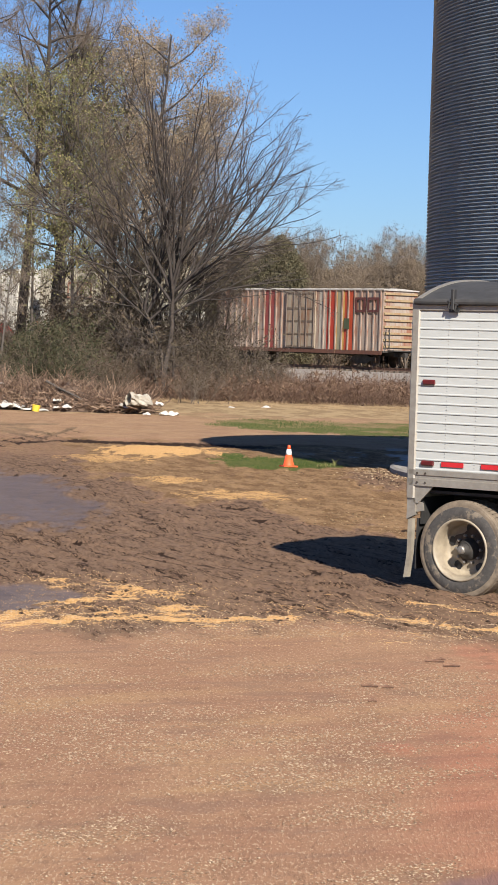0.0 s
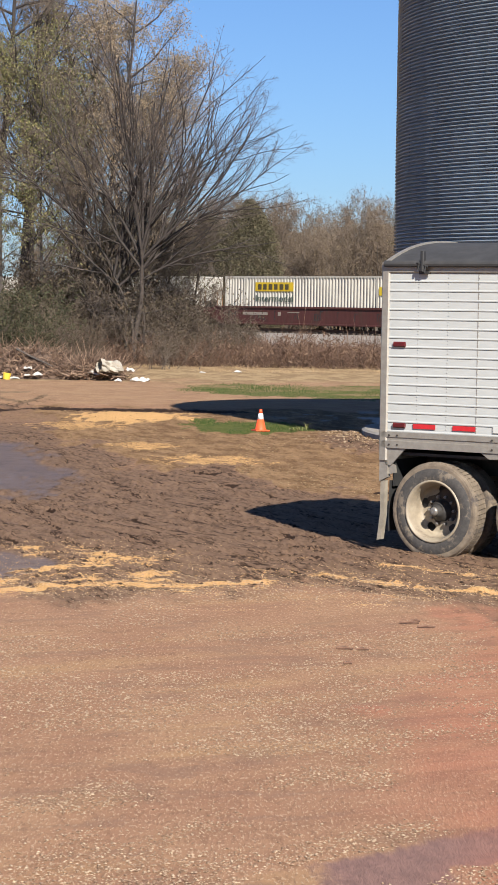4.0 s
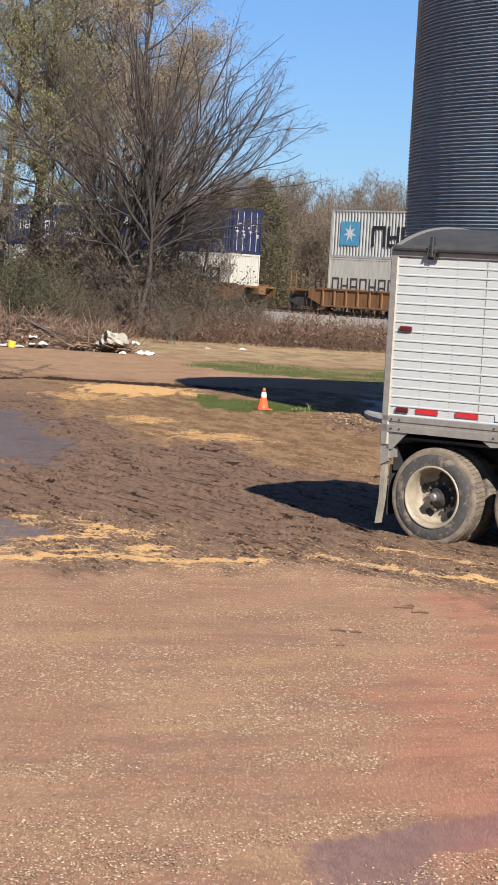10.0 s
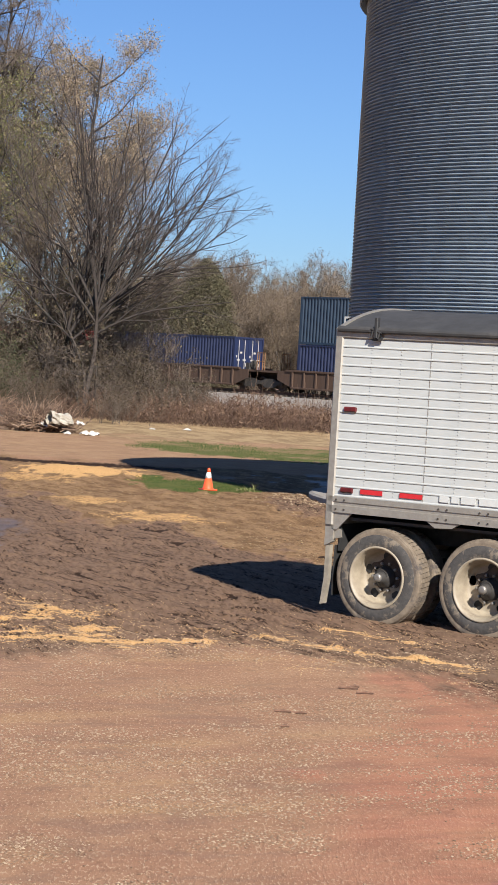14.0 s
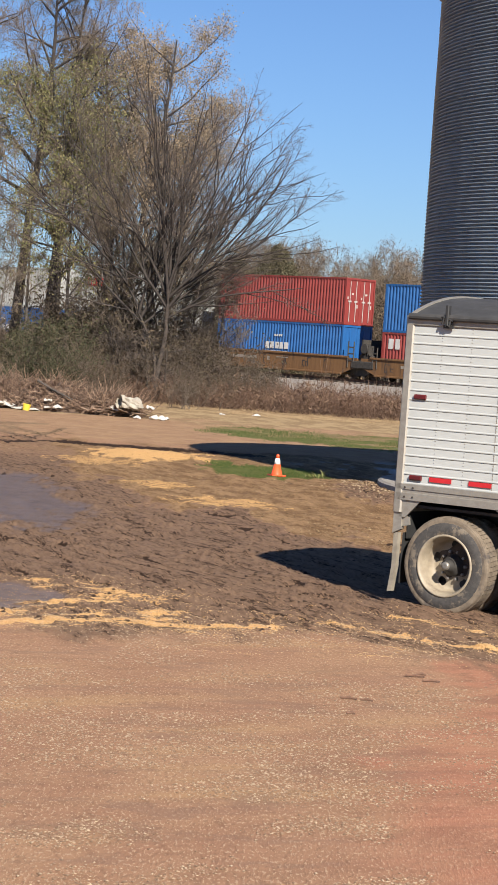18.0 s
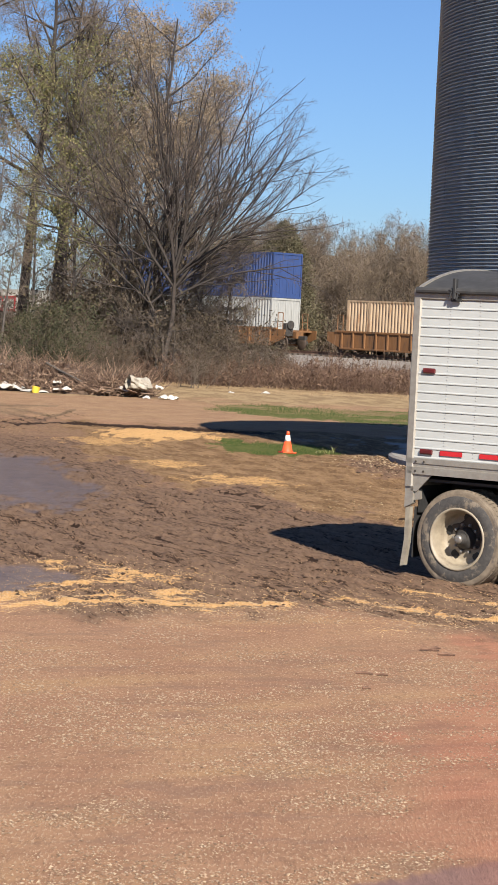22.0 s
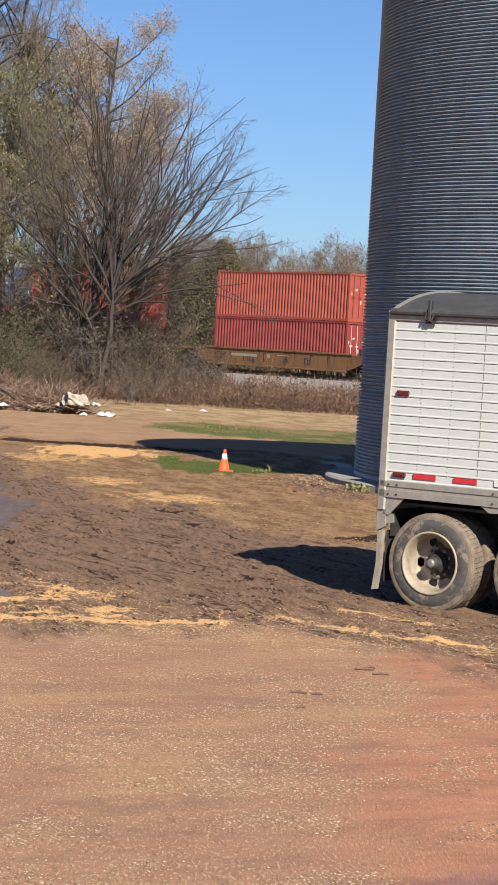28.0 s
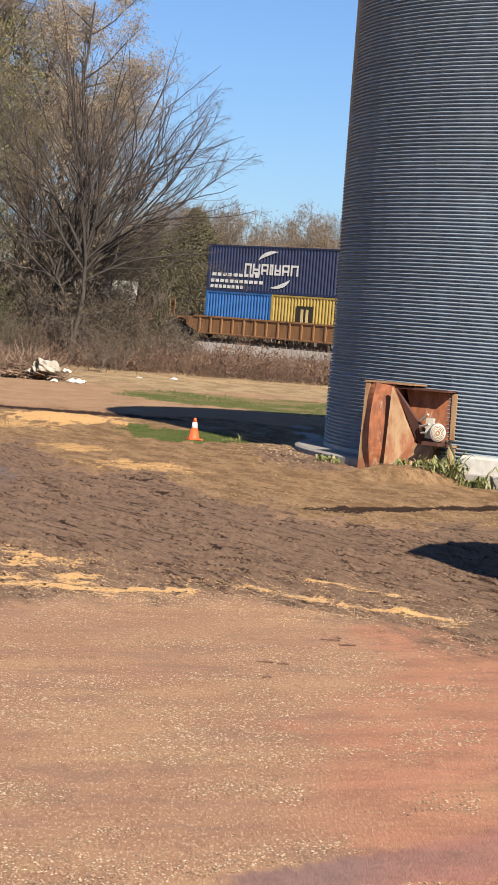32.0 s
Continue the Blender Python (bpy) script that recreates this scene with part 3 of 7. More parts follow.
def yard_spots(rng, n):
    y = 10280.0 / (480 + 620 * rng.random(n) ** 1.15)
    x = rng.uniform(-0.13, 0.16, n) * y
    keep = 1.5 * fbm(x * 1.6 - 0.5 * y, y * 1.3, 88) - 0.25 + 0.22 * rng.random(n) + 0.1 * (rng.random(n) > 0.85) > 0.66
    keep &= (zones(x, y)[6] < 0.4) & ((y > 11.0) | (rng.random(n) < 0.55))
    return x[keep], y[keep]


def corn_spots(rng, n):
    y = 10280.0 / rng.uniform(410, 540, n)
    x = rng.uniform(-0.13, 0.15, n) * y
    c = zones(x, y)[1]
    keep = (c > 0.08 + 0.75 * rng.random(n)) | (rng.random(n) < 0.02)
    return x[keep], y[keep]


def mud_spots(rng, n):
    y = 10280.0 / rng.uniform(240, 500, n)
    x = rng.uniform(-0.13, 0.16, n) * y
    keep = (zones(x, y)[0] > 0.5) & (zones(x, y)[4] < 0.3) & (fbm(x * 1.5, y * 0.6, 12) > 0.5)
    return x[keep], y[keep]


bits("gravel", 105000, yard_spots, (0.003, 0.0135), leafy("gravel", (0.20, 0.13, 0.085), (0.32, 0.22, 0.145), (0.50, 0.39, 0.27)), "pale gravel and grain bits scattered over the packed dirt", "gravel", 0.4)
bits("corn_kernels", 60000, corn_spots, (0.003, 0.009), leafy("kernels", (0.42, 0.265, 0.13), (0.58, 0.39, 0.20), (0.64, 0.48, 0.29)), "spilled yellow corn kernels lying along the wheel tracks", "corn")
bits("mud_clods", 4000, mud_spots, (0.008, 0.034), leafy("clods", (0.05, 0.032, 0.022), (0.085, 0.054, 0.036), (0.135, 0.086, 0.056)), "wet brown clods of mud churned up by tyres", "mud", 0.4)


def chaff_spots(rng, n):
    y = 10280.0 / rng.uniform(180, 350, n)
    x = rng.uniform(-0.12, 0.16, n) * y
    keep = (zones(x, y)[7] > 0.4) & (zones(x, y)[2] < 0.3) & (fbm(x * 1.2, y * 0.7, 93) + 0.12 * rng.random(n) > 0.54)
    return x[keep], y[keep]


bits("chaff", 16000, chaff_spots, (0.006, 0.024), leafy("chaff", (0.07, 0.045, 0.028), (0.24, 0.165, 0.09), (0.42, 0.31, 0.18)), "scattered pale chaff and crumbs of soil on the dry yard", "chaff", 0.4)


def husk_spots(rng, n):
    x, y = rng.normal(2.75, 0.38, n), rng.normal(43.6, 1.3, n)
    keep = np.hypot(x - 9.86, y - 44.4) > 7.1
    return x[keep], y[keep]


bits("corn_husks", 900, husk_spots, (0.012, 0.04), leafy("husks", (0.18, 0.12, 0.07), (0.30, 0.21, 0.13), (0.42, 0.33, 0.22)), "pale broken husks and cobs beside the bin's pad", "husks", 0.35)

def sticks():
    """Thin broken sticks and clods lying on the packed dirt."""
    wood = surf("stick", (0.20, 0.115, 0.075), (0.09, 0.05, 0.035), 20, 0.95)
    for x, y, turn, long in ((0.99, 16.95, -10, 0.13), (1.12, 16.9, -16, 0.10), (1.60, 18.4, -8, 0.16), (1.72, 18.2, -4, 0.14), (0.97, 16.2, 0, 0.06), (1.66, 18.5, -20, 0.08)):
        s = Shape().tube((-long / 2, 0, 0.012), (0, 0.012, 0.018), 0.009, 6, 0.011).tube((0, 0.012, 0.018), (long / 2, -0.006, 0.012), 0.011, 6, 0.006)
        ob = new("stick", s.mesh("stick", wood))
        ob.matrix_basis = pose(x, y, float(relief(np.array([x]), np.array([y]), zones(np.array([x]), np.array([y])))[0]), 0, 0, turn)
        tagged(ob, "short broken brown stick lying on the dirt", "stick", "sticks on the dirt")


sticks()

# ---- railway ----
TRACK_TURN = -50.0
AHEAD, AWAY = Vector((math.cos(radians(50)), -math.sin(radians(50)), 0)), Vector((math.sin(radians(50)), math.cos(radians(50)), 0))
CENTRE = Vector((4.9, 140.8, 0)) + AWAY * 1.22
RAIL_TOP, SPEED = 1.30, 26.53


def on_track(s, z=0.0):
    p = CENTRE + AHEAD * s
    return pose(p.x, p.y, z, 0, 0, TRACK_TURN)


def build_track():
    bed = Shape().prism([(-6.0, -0.3), (-2.3, 0.86), (2.3, 0.86), (6.0, -0.3)], "x", -1400, 1100)
    ob = new("railway_embankment", bed.mesh("railway_embankment", MAT["ballast"]))
    ob.matrix_basis = on_track(0, RAIL_TOP - 1.13)
    tagged(ob, "long low embankment of pale grey ballast stone", "embankment", "", "structure")
    track = thing("railway_track", on_track(0, RAIL_TOP - 1.13), "straight steel railway track on grey ballast", "railway track", "", "structure")
    for y in (-0.75, 0.75):
        prof = [(-0.075, 0.96), (0.075, 0.96), (0.075, 0.975), (0.012, 1.0), (0.012, 1.08), (0.036, 1.09), (0.036, 1.13), (-0.036, 1.13), (-0.036, 1.09), (-0.012, 1.08), (-0.012, 1.0), (-0.075, 0.975)]
        part("rail", Shape().prism([(u + y, w) for u, w in prof], "x", -1400, 1100), MAT["rail"], track)
    tie = Shape().box(-0.11, -1.3, 0.78, 0.11, 1.3, 0.955, 0.02).mesh("tie", surf("tie_wood", (0.10, 0.08, 0.065), (0.06, 0.05, 0.04), 6, 0.95, 0, 0.006))
    for i in range(110):
        part("tie", tie, None, track, m=pose(-45 + i * 0.55, 0, 0))


build_track()

# ---- train ----
WHITE, GREY, CREAM, BEIGE = (0.60, 0.58, 0.51), (0.45, 0.46, 0.44), (0.52, 0.48, 0.37), (0.58, 0.43, 0.28)
NAVY, BLUE, SKY, TEAL = (0.013, 0.024, 0.08), (0.04, 0.08, 0.24), (0.018, 0.13, 0.40), (0.035, 0.066, 0.145)
RED, MAROON, CRIMSON, ORANGE = (0.29, 0.044, 0.038), (0.095, 0.026, 0.022), (0.33, 0.026, 0.038), (0.42, 0.13, 0.05)
BRICK = (0.40, 0.085, 0.055)
YELLOW, STEEL, DUSK = (0.44, 0.31, 0.07), (0.038, 0.078, 0.18), (0.02, 0.044, 0.082)
RIB_BROWN, RIB_ORANGE, RIB_DARK, DECK = (0.18, 0.088, 0.043), (0.25, 0.12, 0.045), (0.10, 0.06, 0.04), (0.22, 0.112, 0.042)


def corrugated(length, z0, z1, y, out, pitch=0.278, depth=0.055):
    """A side of trapezoid corrugations between x = -length and 0; out is -1 or 1."""
    n = max(2, round(length / pitch))
    p = length / n
    xs, ds = [], []
    for i in range(n):
        for f, d in ((0.0, 0), (0.26, 0), (0.5, 1), (0.76, 1)):
            xs.append(-length + (i + f) * p)
            ds.append(d)
    xs.append(0.0)
    ds.append(0)
    s = Shape()
    for x, d in zip(xs, ds):
        yy = y - out * d * depth
        s.v += [(x, yy, z0), (x, yy, z1)]
    s.f = [(2 * i, 2 * i + 2, 2 * i + 3, 2 * i + 1) for i in range(len(xs) - 1)]
    return s


MESHES = {}


def once(key, make):
    if key not in MESHES:
        MESHES[key] = make()
    return MESHES[key]


def blocks(x0, z0, height, widths, gap, slant=0.0, y=-1.232):
    """A row of upright blocks, the size of the letters of a trade mark that is not lettered."""
    s, x = Shape(), x0
    for k, w in enumerate(widths):
        s.box(x, y, z0, x + w * (0.84 if k % 2 else 0.92), y + 0.012, z0 + height)
        x += w + gap
    return s


def strokes(x0, z0, height, widths, gap, t=0.2, y=-1.232):
    """A row of open gate-like shapes of a trade mark's size and weight, which spell nothing."""
    s, x = Shape(), x0
    for k, w in enumerate(widths):
        s.box(x, y, z0, x + t, y + 0.012, z0 + height).box(x + w - t, y, z0, x + w, y + 0.012, z0 + height)
        for f in ((1.0,), (0.55, 0.0), (1.0, 0.5))[k % 3]:
            z = z0 + max(0.0, f * height - t)
            s.box(x + t, y, z, x + w - t, y + 0.012, z + t)
        x += w + gap
    return s


def hollow(x0, z0, height, widths, gap, t=0.2, y=-1.232):
    """A row of hollow squares of a trade mark's size."""
    s, x = Shape(), x0
    for w in widths:
        s.box(x, y, z0, x + w, y + 0.012, z0 + t).box(x, y, z0 + height - t, x + w, y + 0.012, z0 + height)
        s.box(x, y, z0 + t, x + t, y + 0.012, z0 + height - t).box(x + w - t, y, z0 + t, x + w, y + 0.012, z0 + height - t)
        x += w + gap
    return s


def arc_mark(cx, cz, r, a0, a1, w, y=-1.232, n=10):
    s = Shape()
    for i in range(n + 1):
        t = radians(a0 + (a1 - a0) * i / n)
        k = w * math.sin(math.pi * (i + 0.4) / (n + 0.8)) / 2
        for rr in (r - k, r + k):
            s.v += [(cx + rr * math.cos(t) * 1.5, y, cz + rr * math.sin(t) * 0.8), (cx + rr * math.cos(t) * 1.5, y + 0.012, cz + rr * math.sin(t) * 0.8)]
    s.f = [(4 * i, 4 * i + 4, 4 * i + 6, 4 * i + 2) for i in range(n)]
    return s


INK, CHALK, REDINK, BLUEINK = (0.02, 0.02, 0.022), (0.78, 0.78, 0.76), (0.6, 0.03, 0.03), (0.10, 0.38, 0.62)


def word(text, x, z, size, wide):
    """A painted word on a container's side, as a flat shape."""
    c = bpy.data.curves.new("word", "FONT")
    c.body, c.size, c.extrude, c.resolution_u = text, size, 0.004, 2
    ob = bpy.data.objects.new("word", c)
    me = bpy.data.meshes.new_from_object(ob)
    w = max(v.co.x for v in me.vertices)
    s = Shape().add([(x + v.co.x * wide / w, -1.236 + v.co.z, z + v.co.y) for v in me.vertices], [tuple(f.vertices) for f in me.polygons])
    bpy.data.objects.remove(ob)
    bpy.data.curves.remove(c)
    bpy.data.meshes.remove(me)
    return s


def marks(box, kind, L, h):
    """Trade marks as plain shapes; x runs from -L (rear) to 0 (front)."""
    def put(name, shape, c, label):
        ob = part(name, shape, paint(c, (0.3, 0.25, 0.2), 0.66), box, label)
        if name.startswith("small"):
            tagged(ob, label, kind="stuff")

    c = -L / 2
    if kind == "dark_word":
        put("logo_square", Shape().box(-L + 0.9, -1.232, 0.75, -L + 2.6, -1.22, 2.2), BLUEINK, "faded sky-blue square mark")
        mark = Shape().add([(-L + 1.75 + (0.62 if i % 2 == 0 else 0.22) * math.sin(i * math.pi / 7), -1.246, 1.48 + (0.58 if i % 2 == 0 else 0.2) * math.cos(i * math.pi / 7)) for i in range(14)], [tuple(range(14))])
        put("logo_star", mark, CHALK, "white seven-pointed star mark")
        put("lettering", strokes(-L + 3.7, 0.72, 1.25, [1.15, 1.0, 0.85, 0.85, 0.8, 1.0], 0.2), INK, "row of black letter-sized bars")
    elif kind == "star_word":
        put("logo_square", Shape().box(-L + 1.4, -1.232, 0.6, -L + 3.3, -1.22, 2.35), BLUEINK, "sky-blue square mark")
        star = Shape().add([(-L + 2.35 + (0.75 if i % 2 == 0 else 0.25) * math.sin(i * math.pi / 7), -1.246, 1.5 + (0.68 if i % 2 == 0 else 0.23) * math.cos(i * math.pi / 7)) for i in range(14)], [tuple(range(14))])
        put("logo_star", star, CHALK, "white seven-pointed star mark")
        put("lettering", strokes(-L + 4.2, 0.65, 1.3, [1.2, 1.05, 0.9, 0.9, 0.85, 1.0], 0.2), INK, "row of black letter-sized bars")
    elif kind == "small_dark":
        put("lettering", blocks(-L + 1.0, 1.85, 0.5, [0.5] * 8, 0.1), (0.12, 0.12, 0.13), "small row of dark bars")
    elif kind == "arcs":
        put("lettering", strokes(c - 2.2, 1.15, 0.62, [0.52, 0.6, 0.6, 0.25, 0.52, 0.6, 0.6], 0.12, 0.12), CHALK, "row of white letter-sized bars")
        put("upper_arc", arc_mark(c + 0.6, 1.45, 1.3, 150, 92, 0.26), CHALK, "white curved stroke")
        put("lower_arc", arc_mark(c - 0.2, 1.45, 1.3, -30, -88, 0.26), CHALK, "white curved stroke")
        put("small_lettering", blocks(-2.9, 0.8, 0.22, [0.25] * 8, 0.07).add(*_pair(blocks(-2.7, 0.42, 0.2, [0.22] * 7, 0.07))), CHALK, "two small rows of white bars")
    elif kind == "arcs_left":
        put("lettering", strokes(c - 2.6, 1.15, 0.66, [0.6, 0.65, 0.62, 0.3, 0.55, 0.62, 0.65], 0.14, 0.13), CHALK, "row of white letter-sized bars")
        put("upper_arc", arc_mark(c + 0.4, 1.5, 1.35, 150, 92, 0.28), CHALK, "white curved stroke")
        put("lower_arc", arc_mark(c - 0.2, 1.45, 1.35, -30, -88, 0.28), CHALK, "white curved stroke")
        put("small_lettering", blocks(-L + 0.5, 0.95, 0.2, [0.4] * 9, 0.1).add(*_pair(blocks(-L + 0.4, 0.55, 0.2, [0.35] * 11, 0.1))).add(*_pair(blocks(-L + 0.4, 0.2, 0.2, [0.3] * 8, 0.1))), CHALK, "three small rows of white bars")
    elif kind == "dark_square":
        s = Shape().box(c - 0.75, -1.232, 0.55, c + 0.75, -1.22, 2.0)
        put("logo", s, (0.03, 0.022, 0.01), "dark square mark")
        put("logo_gaps", Shape().box(c - 0.32, -1.245, 0.85, c - 0.1, -1.234, 1.8).add(*_pair(Shape().box(c + 0.12, -1.245, 0.85, c + 0.34, -1.234, 1.8))).add(*_pair(Shape().box(c - 0.75, -1.245, 0.72, c + 0.75, -1.234, 0.82))), (0.7, 0.55, 0.25), "pale strokes in the dark mark")
    elif kind == "two_rows":
        put("lettering", blocks(c - 1.15, h / 2 - 0.28, 0.42, [0.36, 0.44, 0.36, 0.36, 0.44], 0.07), CHALK, "row of white letter-sized bars")
        put("small_lettering", blocks(c - 1.15, h / 2 - 0.68, 0.26, [0.22] * 8, 0.06).add(*_pair(blocks(c - 0.35, h / 2 + 0.5, 0.14, [0.16] * 4, 0.05))), CHALK, "small row of white bars")
    elif kind == "red_word":
        put("lettering", hollow(-L + 0.8, 1.75, 0.6, [0.5] * 4, 0.14, 0.14), REDINK, "row of red letter-sized bars")
    elif kind == "white_word":
        put("lettering", blocks(-L + 0.6, 1.6, 0.62, [0.45, 0.45], 0.14), CHALK, "two white letter-sized bars")
    elif kind == "yellow_board":
        put("logo_board", Shape().box(-L + 3.0, -1.232, 1.95, -L + 6.6, -1.22, 2.52), (0.78, 0.55, 0.02), "yellow board with a trade mark")
        put("lettering", blocks(-L + 3.25, 2.06, 0.34, [0.38] * 6, 0.14, y=-1.246), (0.10, 0.08, 0.03), "row of dark letter-sized bars")
        put("front_letters", blocks(-1.85, 1.75, 0.5, [0.36] * 4, 0.08), (0.78, 0.58, 0.03), "yellow letter-sized bars")
        put("word", word("Intermodal", -L + 3.0, 1.3, 0.62, 3.6), (0.05, 0.10, 0.07), "dark painted word")
    elif kind == "red_ovals":
        for i in range(3):
            s = Shape().turned([(0.0, 0.95), (0.012, 0.95), (0.012, 0.42), (0.0, 0.42)], "y", 20, (0, 0, 0), True)
            s.v = [(-6.2 + i * 1.75 + x * 0.75, -1.234 + y, 1.2 + z * 1.0) for x, y, z in s.v]
            put("red_ring", s, REDINK, "red oval ring")
        put("red_swoosh", Shape().add([(-0.2, -1.233, 0.25), (-3.6, -1.233, 0.25), (-3.4, -1.233, 1.9), (-1.2, -1.233, 1.75), (-0.3, -1.233, 1.2)], [(0, 1, 2, 3, 4)]), REDINK, "red field")
        put("red_word", hollow(-13.6, 0.85, 1.25, [1.3, 1.4], 0.25), REDINK, "two red letter-sized shapes")
    elif kind == "red_rail":
        put("red_word", hollow(-12.0, 1.25, 1.15, [1.3, 1.4], 0.25), REDINK, "two red letter-sized shapes")
        put("small_lettering", blocks(-6.5, 1.35, 0.4, [0.35] * 8, 0.12), (0.2, 0.2, 0.2), "row of small dark bars")
    elif kind == "rust_outline":
        for x in (-12.7, -11.1):
            s = Shape()
            for a, b, c, d in ((0, 0.75, 1.3, 0.87), (0, 1.78, 1.3, 1.9), (0, 0.87, 0.12, 1.78), (1.18, 0.87, 1.3, 1.78)):
                s.box(x + a, -1.232, b, x + c, -1.22, d)
            put("letter_outline", s, (0.36, 0.15, 0.09), "hollow rust-red letter-sized shape")
    elif kind in ("arch", "arch_green"):
        top = [(-L + 0.12, -1.233, h - 0.12), (-L + 6.8, -1.233, h - 0.12), (-L + 4.6, -1.233, h - 0.45), (-L + 2.4, -1.233, h - 1.0), (-L + 0.12, -1.233, h - 2.0)]
        put("dark_field", Shape().add(top, [tuple(range(5))]), (0.03, 0.028, 0.025), "black painted field above a curved line")
        s = Shape()
        for i in range(17):
            x = -L + 0.3 + i * 0.55
            z = h - 1.9 + 1.05 * math.sin(math.pi * (i + 1.5) / 19)
            w = 0.16 * (1.3 - i / 16)
            s.v += [(x, -1.243, z - w), (x, -1.243, z + w * 0.4)]
        s.f = [(2 * i, 2 * i + 2, 2 * i + 3, 2 * i + 1) for i in range(16)]
        put("curved_stripe", s, (0.03, 0.28, 0.09) if kind == "arch_green" else (0.08, 0.08, 0.075), "curved stripe")
        put("black_word", hollow(-5.2, 1.15, 1.05, [1.2, 1.3], 0.22), (0.05, 0.05, 0.05), "two black letter-sized shapes")
    elif kind == "patch_orange":
        put("dark_mark", Shape().box(c - 1.6, -1.232, 0.85, c - 0.2, -1.22, 1.85), (0.03, 0.035, 0.09), "dark blue square mark")
        put("orange_mark", blocks(c - 0.1, 0.85, 1.0, [0.62] * 4, 0.1), (0.75, 0.16, 0.04), "row of orange letter-sized bars")
    elif kind == "red_bird":
        put("lettering", strokes(-L + 0.4, 0.75, 0.95, [0.62] * 7, 0.2, 0.1).add(*_pair(strokes(-2.9, 0.7, 0.95, [0.6] * 3, 0.2, 0.1))), (0.07, 0.06, 0.06), "row of thin black letter-sized bars")
        put("red_bird", Shape().add([(-L + 5.9, -1.233, 2.2), (-L + 6.3, -1.233, 0.5), (-L + 6.9, -1.233, 1.0), (-L + 7.6, -1.233, 1.25), (-L + 8.0, -1.233, 1.45), (-L + 8.6, -1.233, 0.45), (-L + 7.9, -1.233, 1.9), (-L + 7.5, -1.233, 1.45)], [(0, 1, 2, 3, 7), (3, 4, 5, 6, 7)]), REDINK, "red two-winged mark")
    elif kind == "band":
        put("blue_band", Shape().box(-L + 0.1, -1.24, h - 0.42, -0.1, -1.228, h - 0.12), (0.06, 0.05, 0.25), "dark blue band")


def _pair(s):
    return s.v, s.f


def container(m, L, h, colour, front="door", mark="", label=""):
    """A shipping container; its front face is x = 0, its near side y = -1.22."""
    box = thing("shipping_container", m, label, "container", "containers on the train")
    rusty = colour in (BEIGE, CREAM, WHITE)
    pm = paint(colour, (0.22, 0.11, 0.05) if rusty else (0.10, 0.055, 0.035), 0.50 if colour == BEIGE else 0.66)
    smooth = front == "reefer"

    def frame_mesh():
        s = Shape()
        for y in (-1.22, 1.14):
            for x in (-L, -0.14):
                s.box(x, y, 0, x + 0.14, y + 0.08, h)
            s.box(-L + 0.14, y, 0, -0.14, y + 0.08, 0.14).box(-L + 0.14, y, h - 0.10, -0.14, y + 0.08, h)
        for x in (-L, -0.14):
            s.box(x, -1.14, 0, x + 0.14, 1.14, 0.14).box(x, -1.14, h - 0.12, x + 0.14, 1.14, h)
        if L > 15:
            for x in (-L + 1.98, -2.12):
                s.box(x, -1.222, 0, x + 0.16, -1.14, h)
        return s.mesh("frame", pm)

    def side_mesh(out):
        y = 1.205 * out
        if smooth:
            return Shape().box(-L + 0.14, min(y, y - out * 0.04), 0.14, -0.14, max(y, y - out * 0.04), h - 0.10).mesh("side_panel", pm)
        s = corrugated(L - 0.28, 0.14, h - 0.10, y, out)
        s.v = [(x - 0.14, yy, z) for x, yy, z in s.v]
        return s.mesh("side_panel", pm)

    part("frame", once(("fr", L, h, pm.name), frame_mesh), None, box)
    for out in (-1, 1):
        part("side_panel", once(("sd", L, h, pm.name, out, smooth), lambda: side_mesh(out)), None, box)
    part("roof_panel", once(("rf", L, h, pm.name), lambda: Shape().box(-L + 0.1, -1.16, h - 0.06, -0.1, 1.16, h - 0.02).mesh("roof_panel", pm)), None, box)
    part("end_panel", once(("en", L, h, pm.name), lambda: Shape().box(-L + 0.04, -1.14, 0.14, -L + 0.08, 1.14, h - 0.12).mesh("end_panel", pm)), None, box)
    if front == "reefer":
        part("front_panel", Shape().box(-0.08, -1.14, 0.14, -0.04, 1.14, h - 0.12), pm, box)
        part("cooling_unit", Shape().box(-0.05, -1.0, 1.15, 0.06, 1.0, 2.35, 0.05), paint((0.12, 0.50, 0.62)), box, "cyan cooling unit")
        part("cooling_grille", Shape().box(-0.05, -0.8, 0.35, 0.03, 0.8, 1.05), MAT["dark_steel"], box)
    else:
        for y0 in (-1.13, 0.01):
            leaf = part("door", once(("dr", h, pm.name), lambda: Shape().box(-0.09, 0.0, 0.14, -0.05, 1.12, h - 0.12).mesh("door", pm)), None, box, m=pose(0, y0, 0))
            if front == "door":
                rods = (0.5, 0.48, 0.46) if colour in (NAVY, BLUE, RED, CRIMSON, STEEL, DUSK, SKY) else tuple(v * 0.5 for v in colour)
                for y in (0.3, 0.8):
                    part("lock_rod", once(("lr", h, rods), lambda: Shape().tube((-0.02, 0, 0.2), (-0.02, 0, h - 0.2), 0.024, 6).box(-0.05, -0.12, 0.5 * h - 0.05, 0.0, 0.12, 0.5 * h + 0.05).mesh("lock_rod", paint(rods))), None, leaf, m=pose(0, y, 0))
